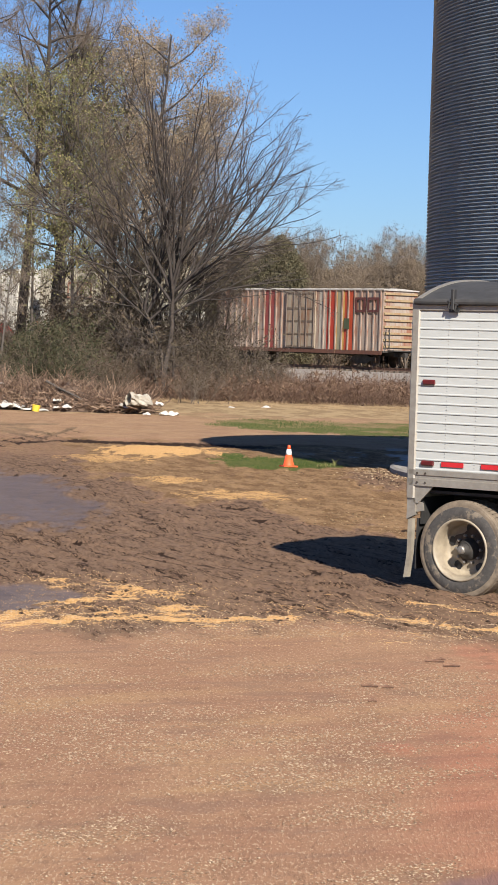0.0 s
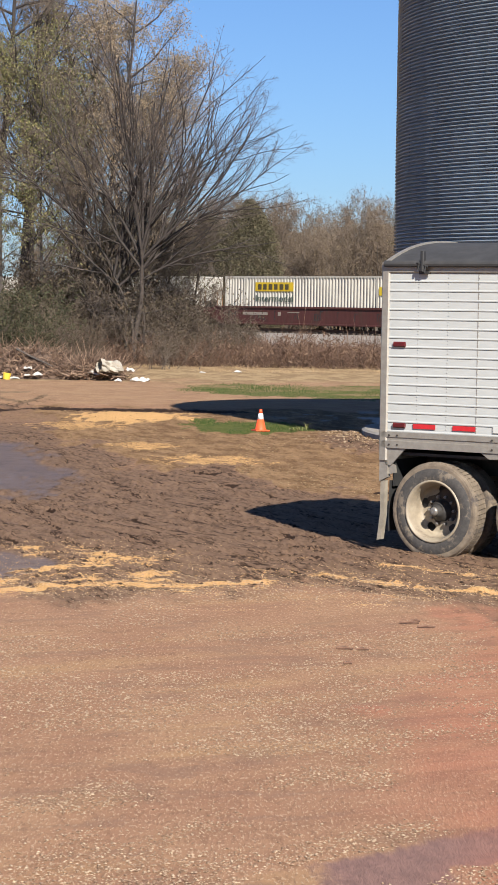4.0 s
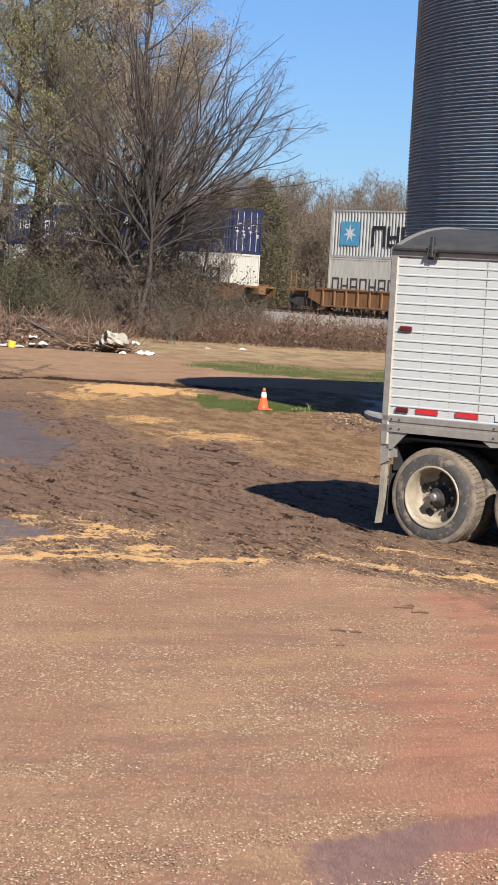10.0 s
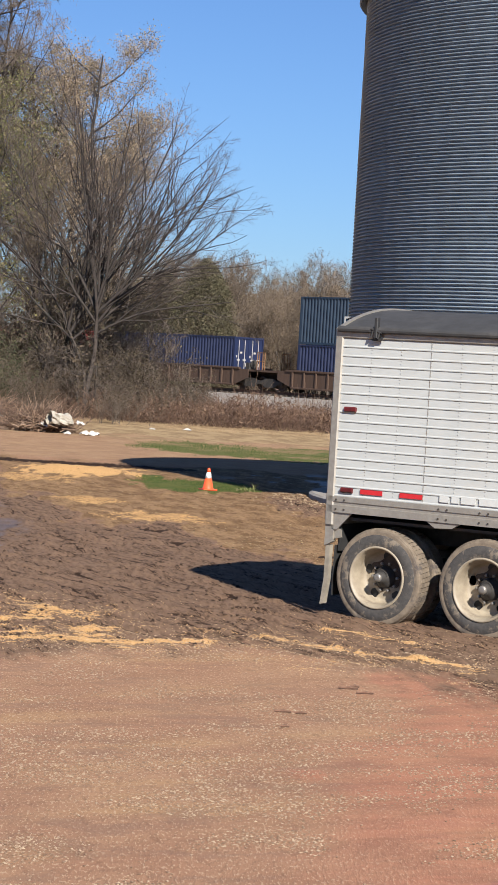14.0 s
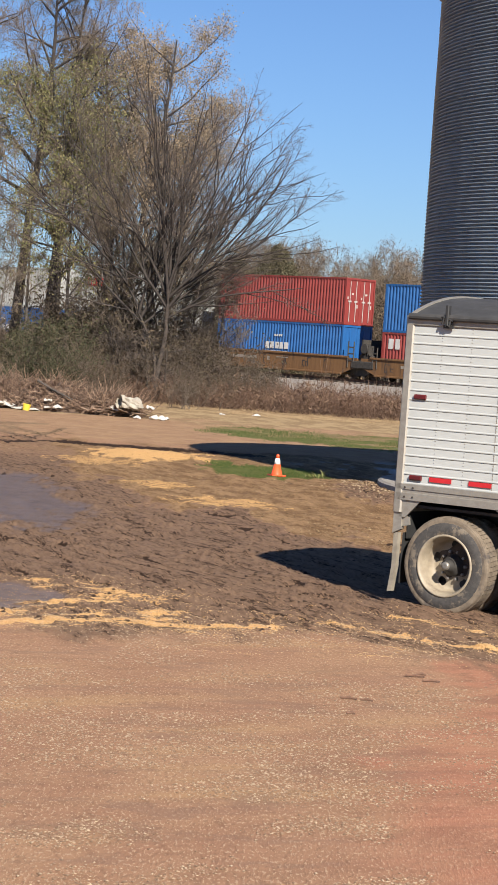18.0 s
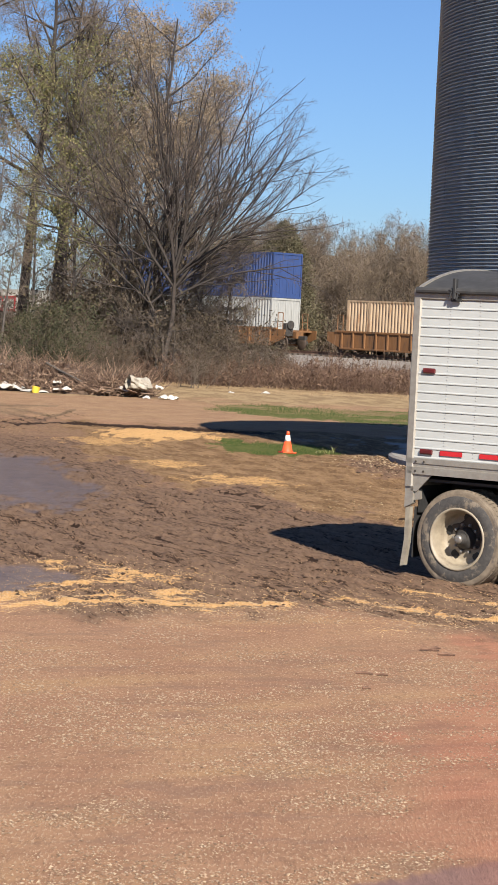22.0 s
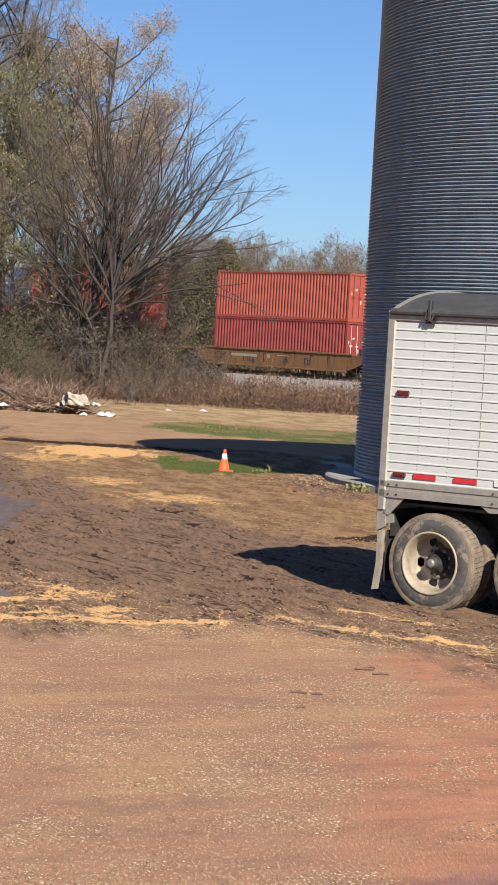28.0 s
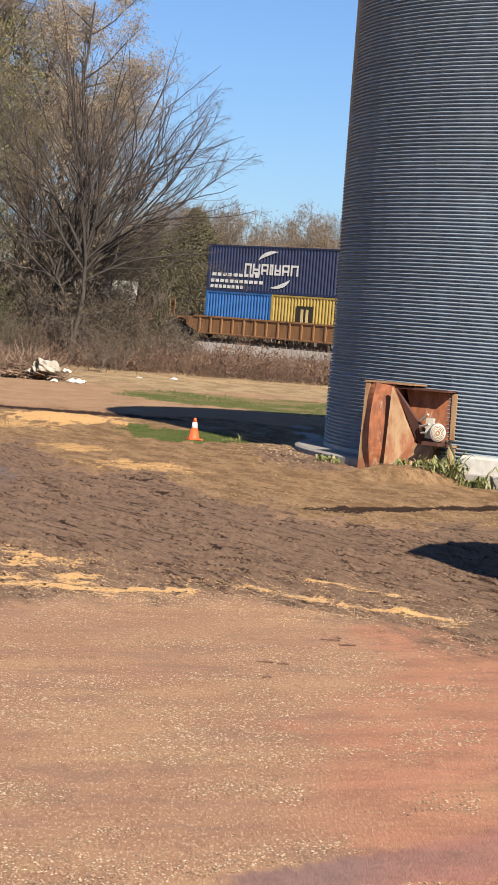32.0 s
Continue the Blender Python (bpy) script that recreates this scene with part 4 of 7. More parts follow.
                tagged(part("door_labels", once(("dl", h), lambda: Shape().box(-0.052, 0.44, h * 0.64, -0.046, 0.62, h * 0.68).box(-0.052, 0.90, h * 0.36, -0.046, 1.0, h * 0.44).box(-0.052, 0.10, h * 0.55, -0.046, 0.2, h * 0.6).mesh("door_labels", paint((0.55, 0.52, 0.48)))), None, leaf), kind="stuff")
            else:
                part("stiffener", once(("st", h, pm.name), lambda: Shape().box(-0.05, 0.5, 0.3, -0.015, 0.62, h - 0.3).mesh("stiffener", pm)), None, leaf)
    if mark:
        marks(box, mark, L, h)
    return box


def truck(parent, x):
    """A two-axle bogie under a car."""
    b = part("truck", once("bolster", lambda: Shape().box(-0.25, -0.95, 0.42, 0.25, 0.95, 0.72, 0.05).mesh("truck", MAT["dark_steel"])), None, parent, m=pose(x, 0, 0))
    for y in (-1.0, 1.0):
        part("side_frame", once("sframe", lambda: Shape().prism([(-1.15, 0.40), (-1.15, 0.60), (-0.7, 0.64), (-0.35, 0.78), (0.35, 0.78), (0.7, 0.64), (1.15, 0.60), (1.15, 0.40), (0.75, 0.42), (0.4, 0.22), (-0.4, 0.22), (-0.75, 0.42)], "y", -0.07, 0.07).mesh("side_frame", MAT["dark_steel"])), None, b, m=pose(0, y, 0))
        for wx in (-0.88, 0.88):
            part("wheel", once("rwheel", lambda: Shape().turned([(-0.06, 0.08), (-0.06, 0.38), (-0.02, 0.42), (0.0, 0.455), (0.05, 0.455), (0.07, 0.42), (0.07, 0.34), (0.03, 0.32), (0.03, 0.15), (0.07, 0.14), (0.07, 0.06)], "y", 20).mesh("wheel", MAT["wheel_steel"], True)), None, b, m=pose(wx, y * 0.75, 0.455, 0, 0, 0 if y > 0 else 180))
    return b


WELLS = {
    "maroon": (MAROON, 0, "plain maroon"), "brown": (RIB_BROWN, 1, "ribbed rust-brown"), "orange": (DECK, 0, "plain rusty orange"),
    "yellow": (RIB_ORANGE, 1, "ribbed rusty yellow-orange"), "dark": (RIB_DARK, 1, "ribbed dark rusty"),
}


GRAFFITI = [(0.04, 0.035, 0.035), (0.08, 0.06, 0.05), (0.45, 0.40, 0.34), (0.05, 0.04, 0.04), (0.30, 0.08, 0.05)]
RND = random.Random(77)


def scrawl(k, a):
    """Flat looping strokes of sprayed paint along a car's side."""
    g, s = random.Random(k), Shape()
    x = -a + 0.8
    while x < a - 1.5:
        w, h, b, z = g.uniform(0.12, 0.34), g.uniform(0.25, 0.62), g.uniform(0.03, 0.08), g.uniform(0, 0.1)
        s.box(x, -0.004, z, x + b, 0.002, z + h).box(x, -0.004, z + h - b, x + w, 0.002, z + h)
        if g.random() < 0.6:
            s.prism([(x, z + h * 0.4), (x + b, z + h * 0.4), (x + w, z), (x + w - b, z)], "y", -0.004, 0.002)
        x += w + (0.04 if g.random() < 0.8 else g.uniform(0.4, 2.0))
    return s


def well_car(m, L, half, kind, joined):
    """A well car, centred on x = 0, that holds containers of length L; half is half its own length."""
    colour, ribbed, words = WELLS[kind]
    pm = paint(colour, (0.05, 0.03, 0.02), 0.50, 0.7)
    car = thing("well_car", m, words + " steel well car of a container train", "rail car", "well cars of the train")
    a = L / 2 + 0.25

    def piece(name, make):
        return once((name, L, kind), lambda: make(Shape()).mesh(name.rstrip("-1"), pm))

    for y, t in ((-1.36, 0), (1.36, 180)):
        w = part("well_side", piece("well_side", lambda q: q.box(-a, 0, 0.32, a, 0.05, 1.30)), None, car, m=pose(0, y, 0, 0, 0, t))
        part("top_chord", piece("top_chord", lambda q: q.box(-a - 0.5, -0.08, 1.27, a + 0.5, 0.12, 1.40, 0.02)), None, w)
        part("bottom_chord", piece("bottom_chord", lambda q: q.box(-a, -0.10, 0.24, a, 0.16, 0.36, 0.02)), None, w)
        for e in (-1, 1):
            part("end_web", piece("end_web%d" % e, lambda q: q.prism([(e * (a + 1.3), 0.75), (e * a, 0.3), (e * a, 1.3), (e * (a + 1.3), 1.3)], "y", 0.0, 0.05)), None, w)
        if ribbed:
            n = int(2 * a / 0.98)
            for i in range(n + 1):
                part("rib", once(("rb", kind), lambda: Shape().prism([(-0.06, 0.05), (-0.05, -0.09), (0.05, -0.09), (0.06, 0.05)], "z", 0.36, 1.27).mesh("rib", pm)), None, w, m=pose(-a + 0.1 + i * (2 * a - 0.2) / n, 0, 0))
        else:
            k = RND.choice((0, 1, 3))
            tagged(part("graffiti", once(("gr", k, L), lambda: scrawl(k, a).mesh("graffiti", paint(GRAFFITI[k]))), None, w, m=pose(0, -0.006, 0.5)), kind="stuff")
            tagged(part("stencil", once(("sn", L), lambda: Shape().box(-a + 2.2, -0.012, 0.85, -a + 4.6, -0.002, 1.02).box(-a + 5.6, -0.012, 0.8, -a + 5.85, -0.002, 1.05).box(-a + 6.5, -0.012, 1.0, -a + 7.6, -0.002, 1.05).mesh("stencil", paint((0.36, 0.32, 0.27)))), None, w), kind="stuff")
    part("well_floor", once(("wf", L, kind), lambda: Shape().box(-a, -1.3, 0.28, a, 1.3, 0.38).mesh("well_floor", pm)), None, car)
    for sgn in (-1, 1):
        e = half - a
        end = part("end_platform", once(("ep", round(e, 2), kind), lambda: Shape().box(0, -1.3, 1.16, max(0.4, e - 0.35), 1.3, 1.28).box(0, -0.3, 0.75, e, 0.3, 1.16).box(0.2, -1.25, 0.9, 0.35, 1.25, 1.16).mesh("end_platform", pm)), None, car, m=pose(sgn * a, 0, 0, 0, 0, 0 if sgn > 0 else 180))
        if not joined:
            for y in (-1.05, 1.05):
                part("grab_post", once("gpost", lambda: Shape().tube((0, 0, 1.28), (0, 0, 2.35), 0.03, 6).tube((0, 0, 2.35), (-0.5, 0, 2.35), 0.03, 6).tube((-0.5, 0, 1.28), (-0.5, 0, 2.35), 0.03, 6).tube((0, 0, 1.8), (-0.5, 0, 1.8), 0.025, 6).mesh("grab_post", paint(RIB_ORANGE))), None, end, m=pose(max(0.6, e - 0.5), y, 0))
            truck(car, sgn * (half - 1.55))
            part("coupler", once("coup", lambda: Shape().box(-0.3, -0.12, 0.66, 0.62, 0.12, 0.92, 0.03).mesh("coupler", MAT["dark_steel"])), None, car, m=pose(sgn * half, 0, 0, 0, 0, 0 if sgn > 0 else 180))
            part("brake_gear", once("gear", lambda: Shape().box(-0.2, -0.9, 0.8, 0.2, -0.3, 1.6, 0.03).tube((0.25, -0.6, 1.5), (0.32, -0.6, 1.5), 0.28, 12).mesh("brake_gear", MAT["dark_steel"])), None, end, m=pose(0.7, 0, 0.1))
        elif sgn < 0:
            truck(car, -half)
            part("joint_post", once("jp", lambda: Shape().box(-0.1, -1.1, 1.2, 0.0, -0.95, 2.2).box(-0.1, 0.95, 1.2, 0.0, 1.1, 2.2).box(-0.1, -1.1, 1.7, 0.0, 1.1, 1.8).box(-0.5, -1.15, 1.1, 0.5, 1.15, 1.5, 0.05).box(-0.3, -1.2, 1.5, -0.2, 1.2, 2.45).box(0.2, -1.2, 1.5, 0.3, 1.2, 2.1).tube((-1.3, -1.38, 0.7), (-1.3, -1.38, 2.3), 0.04).tube((-0.8, -1.38, 0.7), (-0.8, -1.38, 2.3), 0.04).tube((0.9, -1.38, 0.7), (0.9, -1.38, 2.0), 0.04).tube((1.3, -1.38, 0.7), (1.3, -1.38, 2.0), 0.04).box(-1.3, -1.40, 1.1, -0.8, -1.36, 1.18).box(-1.3, -1.40, 1.5, -0.8, -1.36, 1.58).box(-1.3, -1.40, 1.9, -0.8, -1.36, 1.98).box(0.9, -1.40, 1.2, 1.3, -1.36, 1.28).box(0.9, -1.40, 1.6, 1.3, -1.36, 1.68).box(-0.9, -1.42, 0.65, 1.0, -1.1, 1.12, 0.06).tube((0.1, -1.3, 1.9), (0.1, -1.38, 1.9), 0.3, 12).mesh("joint_post", MAT["dark_steel"])), None, car, m=pose(-half + 0.35, 0, 0))
    return car


def tank(m):
    t = thing("tank_container", m, "white tank container with dark bands in a steel frame", "tank container", "containers on the train")
    wm = paint((0.74, 0.71, 0.68), (0.35, 0.25, 0.2), 0.68)
    part("barrel", Shape().turned([(-5.75, 0.3), (-5.6, 0.85), (-5.3, 1.1), (-0.75, 1.1), (-0.45, 0.85), (-0.3, 0.3)], "x", 28, (0, 0, 1.28)), wm, t, "", True)
    for x in (-4.6, -3.0, -1.5):
        part("band", Shape().turned([(x - 0.05, 1.1), (x - 0.05, 1.13), (x + 0.05, 1.13), (x + 0.05, 1.1)], "x", 28, (0, 0, 1.28), True), paint((0.2, 0.18, 0.17)), t)
    fm = paint((0.22, 0.05, 0.05))
    for x in (-6.02, -0.12):
        s = Shape()
        for y in (-1.22, 1.1):
            s.box(x, y, 0, x + 0.12, y + 0.12, 2.59)
        s.box(x, -1.1, 0, x + 0.12, 1.1, 0.12).box(x, -1.1, 2.47, x + 0.12, 1.1, 2.59)
        part("end_frame", s, fm, t)
        for y in (-1.16, 1.16):
            part("brace", Shape().tube((x + 0.06, y, 2.5), (x + (1.3 if x < -3 else -1.2), y * 0.6, 2.3), 0.05, 6), fm, t)
    return t


def boxcar(m):
    """The old boxcar at the head of what is seen; front end x = 0."""
    L = 15.9
    car = thing("boxcar", m, "weathered white boxcar with rust and red and orange stripes", "boxcar", "")
    wm = paint((0.43, 0.36, 0.30), (0.20, 0.085, 0.05), 0.43)
    part("body", Shape().box(-L, -1.42, 1.0, -0.05, 1.42, 4.75), wm, car)
    part("roof", Shape().prism([(-1.5, 4.68), (-1.5, 4.73), (0, 4.82), (1.5, 4.73), (1.5, 4.68)], "x", -L - 0.05, 0.05), paint((0.55, 0.53, 0.50), (0.3, 0.2, 0.12), 0.6), car)
    for i in range(15):
        part("roof_rib", once("rrib", lambda: Shape().prism([(-1.5, 4.74), (0, 4.83), (1.5, 4.74), (1.5, 4.765), (0, 4.855), (-1.5, 4.765)], "x", -0.05, 0.05).mesh("roof_rib", paint((0.4, 0.38, 0.35)))), None, car, m=pose(-0.6 - i * 1.05, 0, 0))
    for i in range(28):
        x = -L + 0.25 + i * (L - 0.5) / 27
        if not -9.1 < x < -5.9:
            part("side_post", once("spost", lambda: Shape().prism([(-0.05, -1.42), (-0.05, -1.50), (0.05, -1.50), (0.05, -1.42)], "z", 1.0, 4.7).mesh("side_post", wm)), None, car, m=pose(x, 0, 0))
    for i in range(9):
        part("end_rib", once("erib", lambda: Shape().prism([(-0.05, 0), (-0.05, 0.16), (0.06, 0.13), (0.06, 0.03)], "y", -1.35, 1.35).mesh("end_rib", paint((0.44, 0.33, 0.19), (0.22, 0.10, 0.05), 0.5))), None, car, m=pose(0, 0, 1.2 + i * 0.4))
    door = part("door", Shape().box(-8.9, -1.53, 1.05, -6.1, -1.44, 4.6), paint((0.40, 0.34, 0.26), (0.20, 0.10, 0.055), 0.47), car, "pale rust-stained sliding double door")
    for x in (-8.8, -8.1, -7.55, -7.45, -6.9, -6.2):
        part("door_rod", Shape().tube((x, -1.56, 1.1), (x, -1.56, 4.55), 0.045, 6), paint((0.15, 0.11, 0.085)), door)
    for z in (1.1, 1.9, 2.7, 3.5, 4.45):
        part("door_bar", Shape().box(-8.9, -1.565, z, -6.1, -1.535, z + 0.09), paint((0.2, 0.15, 0.11)), door)
    for x, w, c, words in ((-11.0, 0.85, (0.30, 0.06, 0.055), "faded red stripe"), (-5.8, 0.5, (0.50, 0.45, 0.38), "grey stripe"), (-5.1, 0.75, (0.48, 0.05, 0.025), "red stripe"), (-4.3, 0.14, (0.60, 0.36, 0.10), "thin yellow stripe"), (-4.14, 0.5, (0.36, 0.33, 0.22), "olive stripe"), (-3.62, 0.12, (0.60, 0.36, 0.10), "thin yellow stripe"), (-3.48, 0.75, (0.52, 0.08, 0.03), "red-orange stripe")):
        part("stripe", Shape().box(x, -1.435, 1.02, x + w, -1.424, 4.68), paint(c, (0.22, 0.11, 0.07), 0.55), car, words)
    outline = Shape()
    for x0, w in ((-2.45, 0.9), (-1.35, 1.0)):
        outline.box(x0, -1.52, 3.35, x0 + 0.14, -1.505, 4.25).box(x0 + 0.14, -1.52, 4.11, x0 + w, -1.505, 4.25).box(x0 + 0.14, -1.52, 3.35, x0 + w, -1.505, 3.49).box(x0 + w - 0.14, -1.52, 3.49, x0 + w, -1.505, 4.11)
    part("lettering", outline, paint((0.13, 0.04, 0.035)), car, "two dark outlined letter-sized shapes")
    part("side_sill", Shape().box(-L, -1.50, 0.78, -0.05, -1.44, 1.02), paint((0.16, 0.07, 0.045), (0.08, 0.04, 0.03), 0.5), car, "rust-brown side sill")
    part("placard", Shape().box(-3.42, -1.53, 2.3, -2.95, -1.51, 2.95), paint((0.08, 0.1, 0.05)), car, "dark green placard")
    part("underframe", Shape().box(-L, -0.4, 0.7, 0.0, 0.4, 1.0).box(-L, -1.4, 0.92, 0, 1.4, 1.02), MAT["dark_steel"], car)
    part("ladder", Shape().tube((0.14, -1.0, 1.1), (0.14, -1.0, 2.4), 0.03).tube((0.14, -1.3, 1.1), (0.14, -1.3, 2.4), 0.03).box(0.05, -1.0, 1.0, 0.6, 1.0, 1.08), MAT["dark_steel"], car)
    for x in (-2.2, -L + 2.2):
        truck(car, x)
    for x, t in ((0.0, 0), (-L, 180)):
        part("coupler", MESHES["coup"] if "coup" in MESHES else Shape().box(-0.3, -0.12, 0.66, 0.62, 0.12, 0.92, 0.03), MAT["dark_steel"], car, m=pose(x, 0, 0, 0, 0, t))
    return car


L40, L53, H8, H9 = 12.19, 16.15, 2.59, 2.9
NAMES = {WHITE: "white", GREY: "pale grey", CREAM: "cream", BEIGE: "beige", NAVY: "navy blue", BLUE: "blue", SKY: "bright blue", TEAL: "teal blue", RED: "brick red", CRIMSON: "crimson red", ORANGE: "orange-brown", BRICK: "brick-red", (0.052, 0.07, 0.14): "faded navy-blue", YELLOW: "mustard yellow", STEEL: "steel blue", DUSK: "dark blue"}
# front of the load at the start, length, well, then (colour, height, front, mark) from the bottom up
CONSIST = [
    (-15.3, L53, "brown", (WHITE, H9, "plain", "red_ovals"), (CREAM, H9, "plain", "rust_outline")),
    (-34.5, L53, "brown", (WHITE, H9, "plain", "red_ovals"), (WHITE, H9, "plain", "red_rail")),
    (-54.1, L53, "brown", (WHITE, H9, "plain", "arch")),
    (-77.6, L53, "maroon", (WHITE, H9, "plain", "yellow_board")),
    (-97.0, L53, "maroon", (WHITE, H9, "plain", "yellow_board")),
    (-116.3, L53, "maroon", (WHITE, H9, "plain", "")),
    (-139.0, L53, "maroon", (WHITE, H9, "plain", "")),
    (-165.5, L40, "maroon", ("pair", GREY, RED, "dark_word"), (GREY, H8, "door", "small_dark")),
    (-185.1, L40, "maroon", (GREY, H8, "plain", "dark_word"), (GREY, H8, "plain", "dark_word")),
    (-204.6, L40, "maroon", (GREY, H9, "plain", "dark_word"), (GREY, H8, "plain", "star_word")),
    (-228.4, L40, "dark", (WHITE, H9, "reefer", "star_word"), (GREY, H8, "door", "patch_orange")),
    (-251.1, L40, "yellow", (WHITE, H9, "reefer", "red_bird"), (GREY, H9, "door", "dark_word")),
    (-272.6, L40, "orange", (WHITE, H9, "plain", "star_word"), (NAVY, H9, "door", "white_word")),
    (-288.3, L40, "orange", (WHITE, H9, "plain", "star_word"), (NAVY, H9, "door", "arcs")),
    (-304.1, L40, "orange", (GREY, H8, "plain", "dark_word"), (RED, H9, "door", "")),
    (-319.4, L40, "orange", (WHITE, H9, "plain", "star_word"), (TEAL, H9, "door", "arcs")),
    (-334.7, L40, "orange", (GREY, H9, "plain", "star_word"), (BLUE, H9, "door", "")),
    (-355.0, L40, "dark", (NAVY, H8, "door", "arcs"), (DUSK, H9, "plain", "arcs")),
    (-373.0, L40, "dark", (NAVY, H9, "door", "")),
    (-390.5, L40, "dark", (RED, H9, "door", "")),
    (-407.8, L40, "dark", (RED, H8, "door", "")),
    (-424.5, L40, "dark", (DUSK, H8, "door", ""), (DUSK, H9, "door", "arcs")),
    (-444.45, L40, "orange", ("tanks",)),
    (-459.9, L40, "orange", (RED, H8, "door", "white_word"), (SKY, H9, "plain", "two_rows")),
    (-475.6, L40, "orange", (SKY, H9, "plain", "two_rows"), (RED, H9, "door", "")),
    (-491.2, L40, "orange", (GREY, H9, "plain", "red_word"), (GREY, H9, "plain", "red_word")),
    (-507.0, L40, "orange", (SKY, H9, "plain", "two_rows"), (GREY, H9, "plain", "red_word")),
    (-526.4, L53, "brown", (CREAM, H9, "plain", ""), (BEIGE, H9, "plain", "")),
    (-545.9, L53, "brown", (WHITE, H9, "plain", ""), (BEIGE, H9, "plain", "")),
    (-565.9, L53, "yellow", (BEIGE, H9, "plain", "")),
    (-589.2, L53, "yellow", (GREY, H9, "plain", "arch_green"), (BLUE, H9, "plain", "")),
    (-609.3, L53, "brown", (WHITE, H9, "plain", "red_rail")),
    (-628.6, L53, "yellow", (WHITE, H9, "plain", "arch_green")),
    (-652.2, L40, "dark", (ORANGE, H8, "plain", ""), (DUSK, H9, "door", "")),
    (-667.9, L40, "dark", (YELLOW, H9, "plain", "dark_square"), (CRIMSON, H9, "door", "white_word")),
    (-683.9, L40, "dark", (YELLOW, H9, "plain", "dark_square"), (NAVY, H9, "door", "arcs")),
    (-699.3, L40, "dark", (YELLOW, H9, "plain", "dark_square"), (NAVY, H9, "door", "arcs")),
    (-716.0, L40, "orange", (GREY, H9, "plain", "dark_word"), (NAVY, H9, "door", "")),
    (-735.7, L40, "orange", (RED, H9, "door", ""), (BRICK, H9, "door", "")),
    (-755.8, L40, "orange", (RED, H9, "door", "band"), (BRICK, H9, "door", "")),
    (-771.2, L40, "orange", (RED, H9, "plain", ""), ((0.052, 0.07, 0.14), H9, "door", "white_word")),
    (-786.8, L40, "orange", (YELLOW, H9, "plain", "dark_square"), (STEEL, H9, "door", "")),
    (-802.2, L40, "orange", (GREY, H9, "plain", "star_word"), (CRIMSON, H9, "door", "")),
    (-817.7, L40, "orange", (YELLOW, H9, "plain", "dark_square"), (RED, H9, "door", "")),
    (-840.0, L40, "yellow", ("pair", SKY, YELLOW, ""), (NAVY, H9, "plain", "arcs_left")),
    (-862.0, L53, "brown", (WHITE, H9, "plain", "")),
    (-882.0, L53, "brown", (CREAM, H9, "plain", "")),
]
TRAIN = []


def aboard(ob, u):
    TRAIN.append((ob, u, ob.matrix_basis.translation.z))
    return ob


def build_train():
    aboard(boxcar(on_track(5.2, RAIL_TOP)), 5.2)
    fronts = [c[0] for c in CONSIST]
    for i, (u, L, well, *loads) in enumerate(CONSIST):
        gaps = [abs(fronts[j] - u) for j in (i - 1, i + 1) if 0 <= j < len(fronts)]
        joined = L == L40 and min(gaps) < 16.5
        half = 7.9 if joined else min(10.2, max(gaps) / 2 + 0.1 if L == L40 else 9.55)
        mid = u - L / 2
        aboard(well_car(on_track(mid, RAIL_TOP), L, half, well, joined), mid)
        z = RAIL_TOP + 0.39
        for spec in loads:
            if spec[0] == "pair":
                for k, c in enumerate(spec[1:3]):
                    x = u - (6.1 if k == 0 else 0.0)
                    h = H8
                    aboard(container(on_track(x, z), 6.06, h, c, "plain", "dark_square" if c == YELLOW else "", NAMES[c] + " half-length corrugated steel shipping container"), x)
                z += H8 + 0.02
            elif spec[0] == "tanks":
                for x in (u, u - 6.1):
                    aboard(tank(on_track(x, z)), x)
            else:
                c, h, front, mark = spec
                words = NAMES[c] + (" smooth refrigerated" if front == "reefer" else " corrugated steel") + (" long" if L > 15 else "") + " shipping container on a well car"
                aboard(container(on_track(u, z), L, h, c, front, mark, words), u)
                z += h + 0.02


build_train()


# ---- grain bin ----
BIN, BIN_R, RING, BASE = (9.86, 44.4), 6.4, 0.8128, 0.25
SEAMS = [-149.5, -161.7, -148.6, -161.3, -151.1, -155.0, -143.0, -155.5, -143.3, -150.0, -158.0, -146.0]


